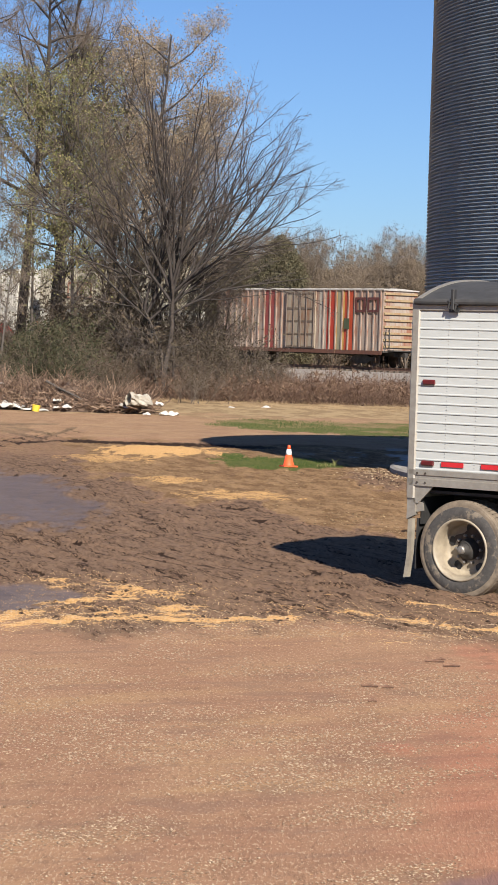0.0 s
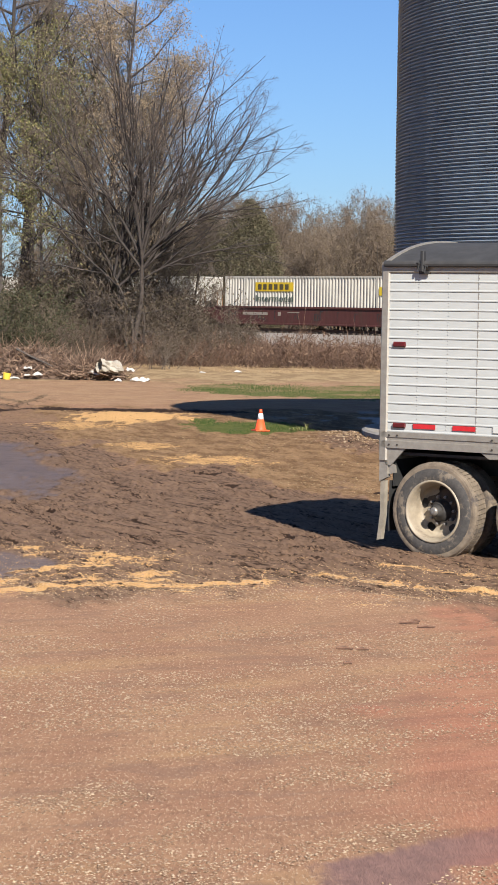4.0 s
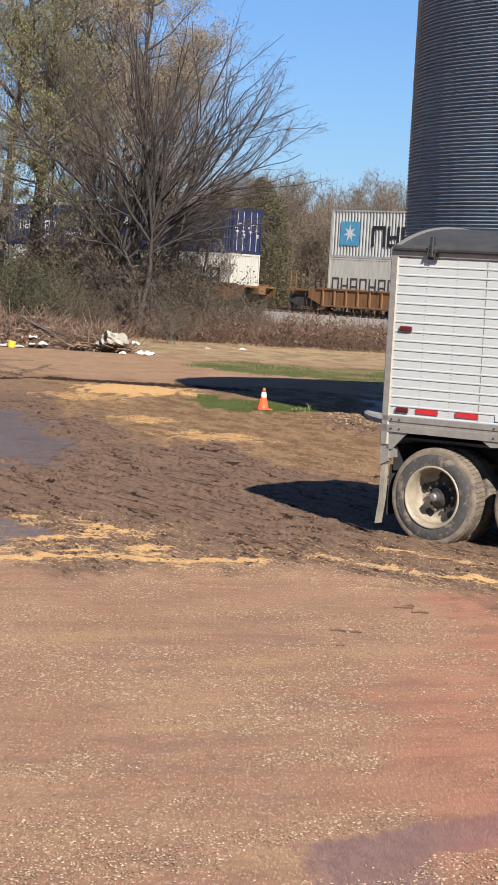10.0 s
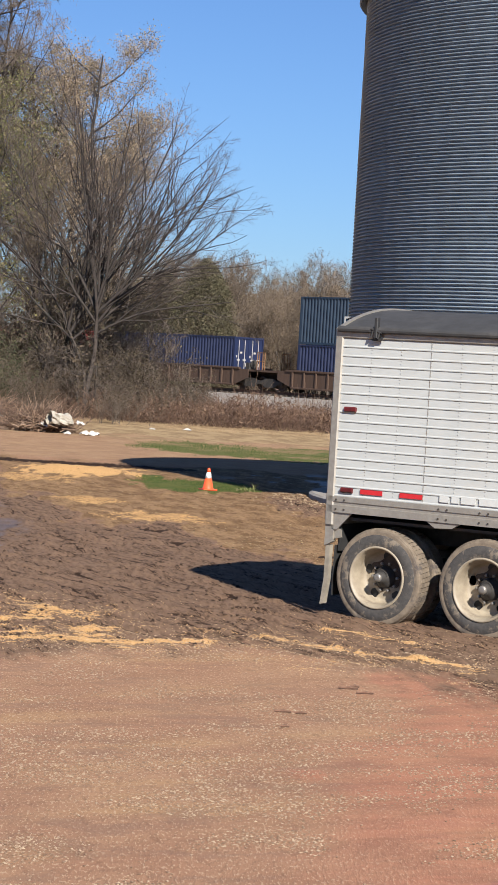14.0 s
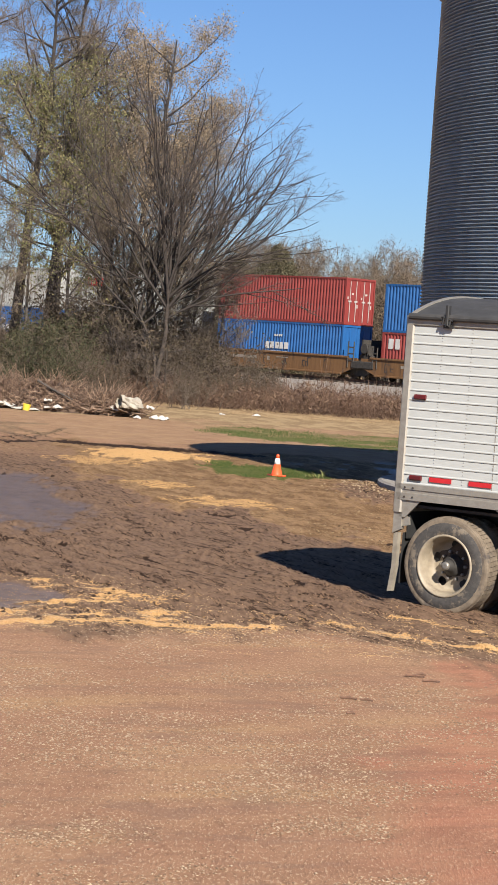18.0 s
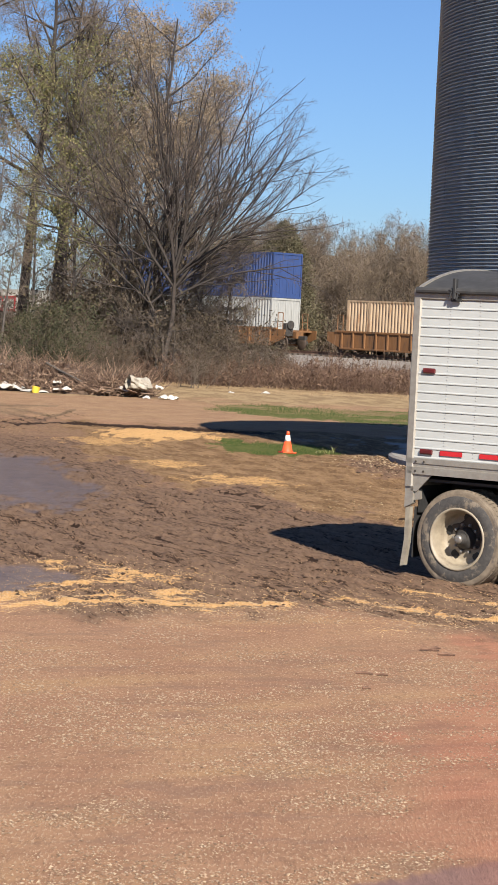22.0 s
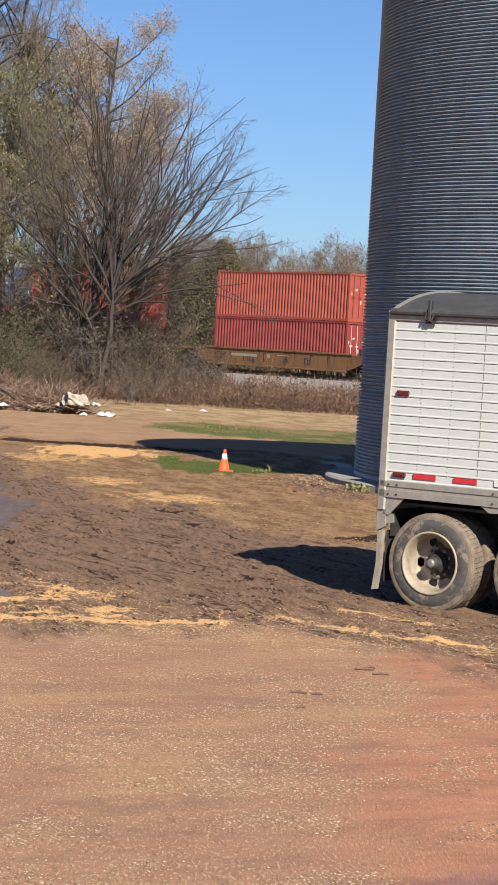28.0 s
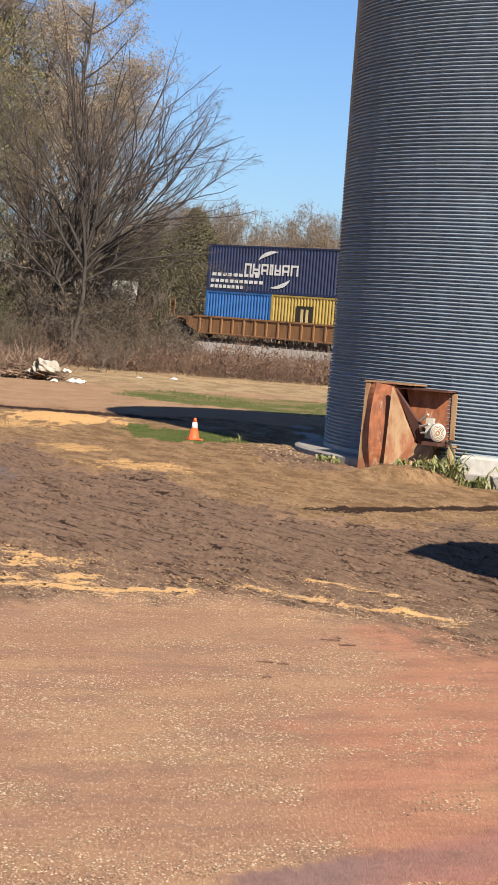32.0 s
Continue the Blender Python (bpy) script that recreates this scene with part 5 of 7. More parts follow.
def build_bin():
    silo = thing("grain_bin", pose(*BIN, 0), "round corrugated galvanised steel grain bin on a concrete pad", "grain bin")
    step_a = 360.0 / 14

    def panel(inner):
        cols, rows = 6, 12 * 10
        v = []
        for j in range(rows + 1):
            z = j * RING / rows
            d = 0.034 * math.cos(2 * math.pi * j / 10)
            for i in range(cols + 1):
                a = radians(-0.28 + i * (step_a + 0.56) / cols)
                r = BIN_R + d + (0.004 if i < cols else -0.002) - inner
                v.append((r * math.cos(a), r * math.sin(a), z))
        w = cols + 1
        f = [(j * w + i, j * w + i + 1, (j + 1) * w + i + 1, (j + 1) * w + i) for j in range(rows) for i in range(cols)]
        return sheet_mesh("wall_sheet", v, f, MAT["galv"], True)

    wall = panel(0.0)
    bolts = Shape()
    for j in range(12):
        a = radians(0.25)
        bolts.tube(((BIN_R + 0.012) * math.cos(a), (BIN_R + 0.012) * math.sin(a), (j + 0.5) * RING / 12), ((BIN_R + 0.026) * math.cos(a), (BIN_R + 0.026) * math.sin(a), (j + 0.5) * RING / 12), 0.009, 6)
    bolts = bolts.mesh("bolted_seam", MAT["galv_bolt"])
    for k, s in enumerate(SEAMS):
        for i in range(14):
            ob = part("wall_sheet", wall, None, silo, m=pose(0, 0, BASE + k * RING, 0, 0, s + i * step_a))
            if i in (0, 1, 2, 13):
                tagged(part("bolted_seam", bolts, None, ob), kind="stuff")
    top = BASE + 12 * RING
    eave = Shape().turned([(top - 0.02, BIN_R + 0.02), (top - 0.10, BIN_R + 0.16), (top - 0.06, BIN_R + 0.19), (top + 0.08, BIN_R + 0.10)], "z", 84, (0, 0, 0), True)
    part("eave", eave, MAT["galv"], silo, "dark overhanging eave")
    roof = Shape().turned([(top + 0.06, BIN_R + 0.14), (top + 3.3, 0.5), (top + 3.35, 0.5)], "z", 84, (0, 0, 0))
    part("roof", roof, MAT["roof"], silo, "bright conical sheet-metal roof")
    rib = Shape().prism([(0.5, top + 3.3), (BIN_R + 0.14, top + 0.05), (BIN_R + 0.14, top + 0.13), (0.5, top + 3.38)], "y", -0.03, 0.03).mesh("roof_rib", MAT["roof"])
    for i in range(42):
        part("roof_rib", rib, None, silo, m=pose(0, 0, 0, 0, 0, i * 360 / 42))
    ring = Shape().turned([(BASE - 0.02, BIN_R + 0.05), (BASE - 0.02, BIN_R + 0.03), (BASE + 0.08, BIN_R + 0.022), (BASE + 0.08, BIN_R + 0.035)], "z", 84, (0, 0, 0), True)
    part("base_ring", ring, MAT["galv_bolt"], silo)
    pad = Shape().turned([(-0.15, 7.0), (0.20, 7.0), (0.235, 6.94), (0.235, 0.1)], "z", 72)
    ob = new("concrete_pad", pad.mesh("concrete_pad", MAT["concrete"]))
    ob.matrix_basis = pose(*BIN, 0)
    tagged(ob, "low round concrete pad under the grain bin", "concrete pad", "", "structure")


build_bin()


def bin_footing():
    """The higher part of the bin's concrete base, beside the fan."""
    n, s = 24, Shape()
    for i in range(n + 1):
        a = radians(-130 + 38 * i / n)
        for r, z in ((6.46, -0.1), (6.46, 0.52), (6.90, 0.52), (6.94, 0.48), (6.97, -0.1)):
            s.v.append((r * math.cos(a), r * math.sin(a), z))
    s.f = [(5 * i + k, 5 * i + (k + 1) % 5, 5 * i + 5 + (k + 1) % 5, 5 * i + 5 + k) for i in range(n) for k in range(5)] + [(4, 3, 2, 1, 0), tuple(range(5 * n, 5 * n + 5))]
    ob = new("concrete_footing", s.mesh("concrete_footing", MAT["pale_concrete"]))
    ob.matrix_basis = pose(*BIN, 0)
    tagged(ob, "pale curved concrete footing at the foot of the grain bin", "concrete footing", "", "structure")


bin_footing()


# ---- hopper trailer ----
def wheel(parent, x, y, name="wheel", outer=True):
    w = new(name)
    w.parent = parent
    w.matrix_basis = pose(x, y, 0.468) @ Matrix.Diagonal((1.03, 1, 1.03, 1))
    tyre = Shape().turned([(0.02, 0.30), (0.0, 0.33), (0.0, 0.39), (0.012, 0.432), (0.016, 0.438)], "y", 56, (0, 0, 0), True)
    part("sidewall", once("tyre_side", lambda: tyre.mesh("sidewall", MAT["rubber"], True)), None, w)
    tread = Shape()
    for i in range(64):
        a0, a1 = 2 * math.pi * i / 64, 2 * math.pi * (i + 0.82) / 64
        r0, r1 = 0.492, 0.505
        pr = [(0.052, r0), (0.06, r1), (0.222, r1), (0.23, r0)]
        o = len(tread.v)
        for a in (a0, a1):
            for yy, r in pr:
                tread.v.append((r * math.cos(a + (yy - 0.14) * 0.25), yy, r * math.sin(a + (yy - 0.14) * 0.25)))
        tread.f += [(o, o + 1, o + 5, o + 4), (o + 1, o + 2, o + 6, o + 5), (o + 2, o + 3, o + 7, o + 6), (o, o + 3, o + 2, o + 1), (o + 4, o + 5, o + 6, o + 7)]
    part("tread", once("tyre_tread", lambda: tread.turned([(0.016, 0.436), (0.017, 0.466), (0.024, 0.486), (0.042, 0.496), (0.23, 0.496), (0.26, 0.45), (0.28, 0.33)], "y", 56, (0, 0, 0), True).mesh("tread", MAT["tread"])), None, w)
    if outer:
        rim = Shape().turned([(0.02, 0.325), (-0.008, 0.320), (-0.008, 0.302), (0.03, 0.292), (0.06, 0.276), (0.17, 0.268), (0.215, 0.252), (0.225, 0.225), (0.21, 0.17), (0.21, 0.10)], "y", 48, (0, 0, 0), True)
        part("rim", once("rim", lambda: rim.mesh("rim", MAT["rim"], True)), None, w, "cream-painted steel rim spattered with mud")
        for i in range(5):
            a = 2 * math.pi * i / 5 + 0.3
            part("hand_hole", once("hole", lambda: Shape().turned([(0.0, 0.001), (0.0, 0.048)], "y", 14).mesh("hand_hole", MAT["black"])), None, w, m=pose(0.215 * math.cos(a), 0.212, 0.215 * math.sin(a)))
        # set off to the upper right to paint the lip's shadow in the dish
        part("grease_stain", once("grease_shade", lambda: Shape().add([(0.034 + 0.188 * (1 + 0.16 * math.sin(3.1 * a) + 0.1 * math.sin(7 * a + 1)) * math.cos(a), 0.204, 0.045 + 0.18 * (1 + 0.14 * math.sin(2 * a + 0.6) + 0.1 * math.sin(5 * a)) * math.sin(a)) for a in (2 * math.pi * i / 36 for i in range(36))], [tuple(range(36))]).mesh("grease_stain", MAT["grease_shade"])), None, w, "dark grease and painted rim shadow round the hub")
        part("hub", once("hub", lambda: Shape().turned([(0.21, 0.115), (0.15, 0.105), (0.12, 0.064), (0.06, 0.058), (0.045, 0.046), (0.04, 0.001)], "y", 24, (0, 0, 0), True).mesh("hub", MAT["dark_steel"], True)), None, w)
        part("hub_cap", once("hubcap", lambda: Shape().turned([(0.04, 0.045), (0.015, 0.042), (0.008, 0.026), (0.012, 0.001)], "y", 18, (0, 0, 0), True).mesh("hub_cap", MAT["chrome"], True)), None, w)
        for i in range(10):
            a = 2 * math.pi * i / 10
            part("lug_nut", once("lug", lambda: Shape().turned([(0.215, 0.018), (0.17, 0.016), (0.165, 0.001)], "y", 6).mesh("lug_nut", MAT["chrome"])), None, w, m=pose(0.143 * math.cos(a), 0, 0.143 * math.sin(a)))
    else:
        part("rim", once("rim_in", lambda: Shape().turned([(0.05, 0.33), (0.1, 0.30), (0.14, 0.05)], "y", 30, (0, 0, 0), True).mesh("rim", MAT["dark_steel"])), None, w)
    return w


TRAILER_AT, TRAILER_TURN = (2.34, 23.53), -36.0
TRAILER_LEN, WIDE = 12.2, 2.6
WHEELS = []


def build_trailer():
    tr = thing("hopper_trailer", pose(*TRAILER_AT, 0, 0, 0, TRAILER_TURN), "white ribbed aluminium hopper trailer with a dark rolled tarp", "trailer")
    x0, x1 = -0.70, TRAILER_LEN - 0.75
    n, z0, z1 = 17, 1.285, 2.965
    p = (z1 - z0) / n
    slat = Shape().prism([(0.02, 0), (-0.006, 0.0), (-0.009, 0.006), (-0.009, 0.014), (-0.002, 0.022), (-0.001, p - 0.004), (0.02, p - 0.002)], "x", x0 + 0.04, x1).mesh("side_slat", MAT["white_alu"])
    for i in range(n):
        part("side_slat", slat, None, tr, m=pose(0, 0, z0 + i * p))
        part("side_slat", slat, None, tr, m=pose(x0 + x1, WIDE, z0 + i * p, 0, 0, 180))
    part("inner_wall", Shape().box(x0 + 0.03, 0.022, 1.28, x1 - 0.02, 0.035, 2.98).box(x0 + 0.03, WIDE - 0.035, 1.28, x1 - 0.02, WIDE - 0.022, 2.98), MAT["alu"], tr)
    row = Shape()
    for i in range(n):
        for dz in (0.05, 0.085):
            row.tube((0, -0.006, z0 + i * p + dz), (0, 0.004, z0 + i * p + dz), 0.006, 5)
    row = row.mesh("riveted_seam", MAT["rivet"])
    for i in range(20):
        tagged(part("riveted_seam", row, None, tr, m=pose(-0.30 + i * 0.36, 0, 0)), kind="stuff")
    part("panel_joint", Shape().box(0.41, -0.004, z0, 0.418, 0.002, z1), MAT["alu"], tr)
    part("rear_post", Shape().box(x0 - 0.055, -0.02, 0.98, x0 + 0.045, 0.09, 3.05, 0.015), MAT["alu"], tr)
    part("rear_post", Shape().box(x0 - 0.055, WIDE - 0.09, 0.98, x0 + 0.045, WIDE + 0.02, 3.05, 0.015), MAT["alu"], tr)
    part("rear_wall", Shape().box(x0 - 0.01, 0.09, 1.1, x0 + 0.02, WIDE - 0.09, 3.0), MAT["white_alu"], tr)
    part("front_wall", Shape().box(x1 - 0.02, 0.02, 1.1, x1 + 0.02, WIDE - 0.02, 3.0), MAT["white_alu"], tr)
    part("top_rail", Shape().box(x0 - 0.02, -0.022, 2.965, x1, 0.06, 3.035, 0.01), MAT["alu"], tr)
    part("top_rail", Shape().box(x0 - 0.02, WIDE - 0.06, 2.965, x1, WIDE + 0.022, 3.035, 0.01), MAT["alu"], tr)
    for y, s in ((-0.02, 1), (WIDE + 0.02, -1)):
        part("bottom_rail", Shape().prism([(y, 1.115), (y, 1.19), (y + s * 0.012, 1.195), (y + s * 0.012, 1.225), (y, 1.23), (y, 1.285), (y + s * 0.06, 1.285), (y + s * 0.06, 1.115)], "x", x0 - 0.03, x1), MAT["alu"], tr)
    for x in (-0.62, -0.52, 0.62, 0.72, 1.1, 1.2):
        for z in (1.15, 1.25):
            part("bolt", once("rbolt", lambda: Shape().tube((0, -0.03, 0), (0, -0.015, 0), 0.011, 6).mesh("bolt", MAT["dark_steel"])), None, tr, m=pose(x, 0, z))
    arc = [(WIDE * (i / 16), 3.035 + 0.275 * (1 - abs(2 * i / 16 - 1) ** 2.2)) for i in range(17)]
    skin = [(y, z + 0.012) for y, z in arc] + [(y, z) for y, z in arc[::-1]]
    part("tarp", Shape().prism(skin, "x", x0 - 0.03, x1 + 0.02), MAT["tarp"], tr, "dark grey arched roll tarp")
    bow = [(y, z + 0.03) for y, z in arc] + [(y, z - 0.03) for y, z in arc[::-1]]
    part("rear_bow", Shape().prism(bow, "x", x0 - 0.06, x0 - 0.02), MAT["alu"], tr, "pale bow along the tarp's rear edge")
    part("bow_panel", Shape().prism(arc, "x", x0 - 0.02, x0 + 0.0), MAT["tarp"], tr)
    part("roll_tube", Shape().tube((x0, -0.045, 3.06), (x1, -0.045, 3.06), 0.035, 10), MAT["tarp"], tr)
    latch = part("tarp_latch", Shape().box(-0.245, -0.09, 2.98, -0.205, -0.03, 3.19, 0.008), MAT["black"], tr, "dark latch that holds the tarp")
    part("latch_arm", Shape().tube((-0.29, -0.075, 3.07), (-0.16, -0.075, 3.03), 0.012).tube((-0.28, -0.075, 2.99), (-0.26, -0.075, 3.06), 0.012).tube((-0.20, -0.075, 2.97), (-0.18, -0.075, 3.04), 0.012).tube((-0.24, -0.075, 2.97), (-0.22, -0.075, 3.05), 0.01), MAT["black"], latch)
    part("latch_plate", Shape().box(-0.28, -0.05, 2.95, -0.16, -0.03, 2.985), MAT["black"], latch)
    part("marker_lamp", Shape().box(-0.585, -0.035, 2.185, -0.445, -0.005, 2.24, 0.012), MAT["red_lens"], tr, "dark red marker lamp")
    part("side_lamp", Shape().box(-0.57, -0.035, 1.33, -0.43, -0.005, 1.385, 0.012), MAT["red_lens"], tr, "dark red side lamp")
    for x in (-0.335, 0.145):
        part("reflector_tape", Shape().box(x, -0.016, 1.33, x + 0.27, -0.011, 1.38), MAT["red_tape"], tr, "red reflective tape")
    for x, w in ((0.62, 0.11), (0.76, 0.09), (0.87, 0.17), (1.08, 0.26)):
        part("reflector_tape", Shape().box(x, -0.016, 1.325, x + w, -0.011, 1.39), MAT["white_tape"], tr, "white reflective tape")
    # running gear
    part("frame_rail", Shape().box(x0, 0.75, 0.82, 4.2, 0.87, 1.12).box(x0, WIDE - 0.87, 0.82, 4.2, WIDE - 0.75, 1.12), MAT["dark_steel"], tr)
    part("cross_member", Shape().box(x0, 0.05, 0.99, x0 + 0.10, WIDE - 0.05, 1.12), MAT["alu"], tr)
    part("fender_plate", Shape().box(x0, 0.06, 1.04, 2.4, 0.72, 1.07), MAT["dark_steel"], tr)
    part("gusset", Shape().prism([(x0 + 0.02, 1.115), (x0 + 0.27, 1.115), (x0 + 0.09, 0.93), (x0 + 0.02, 0.93)], "y", 0.0, 0.02), MAT["alu"], tr)
    part("flap_bracket", Shape().prism([(x0 - 0.05, 0.98), (x0 + 0.05, 0.98), (x0 + 0.05, 0.80), (x0 - 0.05, 0.75)], "y", 0.0, 0.06).prism([(x0 + 0.05, 0.95), (x0 + 0.13, 0.93), (x0 + 0.14, 0.85), (x0 + 0.05, 0.83)], "y", 0.02, 0.05), MAT["alu"], tr)
    # pale tone for the flap's sunlit edge; the shaded rest is black
    part("flap_holder", Shape().prism([(x0 - 0.045, 0.76), (x0 + 0.01, 0.76), (x0 + 0.005, 0.4), (x0 - 0.03, 0.13), (x0 - 0.08, 0.12), (x0 - 0.045, 0.4)], "y", 0.02, 0.085), surf("lit_flap_edge", (0.27, 0.24, 0.19), (0.18, 0.16, 0.125), 9, 0.85, 0, 0.006), tr, "pale flap holder, toned for the lit edge of the flap")
    part("mud_flap", Shape().prism([(x0 + 0.025, 0.76), (x0 + 0.04, 0.76), (x0 + 0.03, 0.22), (x0 + 0.015, 0.22)], "y", 0.09, 0.66), MAT["black"], tr, "black rubber mud flap")
    # unseen black sheet, added to darken the gap behind the wheel
    part("rear_apron", Shape().box(x0 + 0.06, 0.10, 0.70, x0 + 0.08, WIDE - 0.10, 1.10), MAT["black"], tr)
    part("spring_hanger", Shape().prism([(0.48, 1.11), (0.86, 1.11), (0.78, 1.06), (0.58, 1.05)], "y", -0.005, 0.05), MAT["alu"], tr, "pale bracket under the rail")
    for x in (-0.085, 1.16):
        part("axle", Shape().tube((x, 0.1, 0.485), (x, WIDE - 0.1, 0.505), 0.065, 12), MAT["dark_steel"], tr)
        part("leaf_spring", Shape().box(x - 0.45, 0.72, 0.60, x + 0.45, 0.80, 0.68).box(x - 0.45, WIDE - 0.80, 0.60, x + 0.45, WIDE - 0.72, 0.68), MAT["dark_steel"], tr)
        for y, t in ((0.0, 0), (0.33, 0)):
            WHEELS.append((wheel(tr, x, y, "wheel", y == 0.0), x, y, 0))
        for y in (WIDE, WIDE - 0.33):
            WHEELS.append((wheel(tr, x, y, "wheel", y == WIDE), x, y, 180))
    for xc in (4.6, 8.2):
        hop = [(xc - 1.5, 0.05), (xc + 1.5, 0.05), (xc + 1.5, WIDE - 0.05), (xc - 1.5, WIDE - 0.05)]
        low = [(xc - 0.4, 0.9), (xc + 0.4, 0.9), (xc + 0.4, WIDE - 0.9), (xc - 0.4, WIDE - 0.9)]
        part("hopper", Shape().add([(x, y, 1.12) for x, y in hop] + [(x, y, 0.5) for x, y in low], [(0, 1, 2, 3), (4, 7, 6, 5), (0, 4, 5, 1), (1, 5, 6, 2), (2, 6, 7, 3), (3, 7, 4, 0)]), MAT["alu"], tr)
    part("landing_leg", Shape().box(8.9 + 1.2, 0.3, 0.0, 9.05 + 1.2, 0.45, 1.1).box(9.95, 0.2, 0.0, 10.35, 0.55, 0.04), MAT["dark_steel"], tr)
    part("landing_leg", Shape().box(10.1, WIDE - 0.45, 0.0, 10.25, WIDE - 0.3, 1.1).box(9.95, WIDE - 0.55, 0.0, 10.35, WIDE - 0.2, 0.04), MAT["dark_steel"], tr)
    return tr


TRAILER = build_trailer()


# ---- traffic cone ----
def build_cone():
    c = thing("traffic_cone", pose(0.90, 46.83, 0.02, 0, 0, 20), "orange plastic traffic cone with a white collar", "traffic cone")

    def r(z):
        return 0.115 - (0.115 - 0.027) * z / 0.45

    part("base", Shape().box(-0.15, -0.15, 0, 0.15, 0.15, 0.03, 0.01), MAT["orange"], c)
    part("lower_body", Shape().turned([(0.03, 0.125), (0.045, 0.112), (0.25, r(0.25))], "z", 24), MAT["orange"], c, "", True)
    part("collar", Shape().turned([(0.25, r(0.25) + 0.003), (0.37, r(0.37) + 0.003)], "z", 24), MAT["collar"], c, "white reflective collar", True)
    part("top", Shape().turned([(0.37, r(0.37)), (0.45, 0.028), (0.457, 0.02)], "z", 24), MAT["orange"], c, "", True)


build_cone()



# ---- trees and brush ----
def strands_mesh(name, strands, material, sides=3):
    """Tapered prisms along curves; strands are (points, first radius, last radius)."""
    vs, fs, o = [], [], 0
    by = {}
    for pts, r0, r1 in strands:
        by.setdefault(len(pts), []).append((pts, r0, r1))
    ang = np.arange(sides) * 2 * math.pi / sides
    for m, group in by.items():
        P = np.array([g[0] for g in group], float)
        r = np.array([[g[1] + (g[2] - g[1]) * i / (m - 1) for i in range(m)] for g in group])
        T = np.gradient(P, axis=1)
        T /= np.linalg.norm(T, axis=2, keepdims=True) + 1e-9
        ref = np.where(np.abs(T[..., 2:3]) > 0.9, np.array([1.0, 0, 0]), np.array([0, 0, 1.0]))
        A = np.cross(T, ref)
        A /= np.linalg.norm(A, axis=2, keepdims=True) + 1e-9
        B = np.cross(T, A)
        V = P[:, :, None, :] + r[:, :, None, None] * (A[:, :, None, :] * np.cos(ang)[None, None, :, None] + B[:, :, None, :] * np.sin(ang)[None, None, :, None])
        n = len(group)
        idx = np.arange(n * m * sides).reshape(n, m, sides) + o
        nxt = np.roll(idx, -1, 2)
        F = np.stack([idx[:, :-1], nxt[:, :-1], nxt[:, 1:], idx[:, 1:]], -1).reshape(-1, 4)
        vs.append(V.reshape(-1, 3))
        fs.append(F)
        o += n * m * sides
    return sheet_mesh(name, np.concatenate(vs), np.concatenate(fs), material, True)


def curve(rng, p, d, length, m, wander, lift):
    """A wandering line of m points."""
    (x, y, z), (a, b, c), k = p, d, length / (m - 1)
    g, pts = rng.gauss, [(x, y, z)]
    for _ in range(m - 1):
        a, b, c = a + g(0, wander), b + g(0, wander), c + g(0, wander) + lift
        n = 1 / math.sqrt(a * a + b * b + c * c)
        a, b, c = a * n, b * n, c * n
        x, y, z = x + a * k, y + b * k, z + c * k
        pts.append((x, y, z))
    return pts


def off_axis(rng, d, angle):
    """A way that leaves d by the angle, to any side."""
    x, y, z = d
    n = 1 / math.sqrt(x * x + y * y + z * z)
    x, y, z = x * n, y * n, z * n
    ax, ay, az = (-y, x, 0.0) if abs(z) < 0.95 else (0.0, -z, y)
    n = 1 / math.sqrt(ax * ax + ay * ay + az * az)
    ax, ay, az = ax * n, ay * n, az * n
    bx, by, bz = y * az - z * ay, z * ax - x * az, x * ay - y * ax
    t = rng.random() * 6.283
    c, u, w = math.cos(angle), math.sin(angle) * math.cos(t), math.sin(angle) * math.sin(t)
    return c * x + u * ax + w * bx, c * y + u * ay + w * by, c * z + u * az + w * bz


def branch_out(rng, out, p, d, length, r, level, spec, keep=0.5, tip=0.16):
    """Grows one limb with its side branches into out[level]; spec has a row for each level."""
    m, wander, lift, kids, ratio, angle, first = spec[level]
    pts = curve(rng, p, d, length, m, wander, lift)
    out[level].append((pts, r, max(0.004, r * (tip if level < len(spec) - 1 else 0.5))))
    if level + 1 >= len(spec):
        return
    for k in range(max(1, int(kids * (0.75 + 0.5 * rng.random())))):
        t = min(first + (0.99 - first) * (k + rng.random()) / kids, 0.99)
        x = t * (m - 1)
        i = min(int(x), m - 2)
        f, (ax, ay, az), (bx, by, bz) = x - i, pts[i], pts[i + 1]
        way = (bx - ax, by - ay, bz - az)
        q = (ax + way[0] * f, ay + way[1] * f, az + way[2] * f)
        branch_out(rng, out, q, off_axis(rng, way, radians(angle * (0.7 + 0.6 * rng.random()))), length * ratio * (1.15 - 0.65 * t) * (0.7 + 0.6 * rng.random()), max(0.005, r * (1 - 0.6 * t) * keep), level + 1, spec, keep, tip)


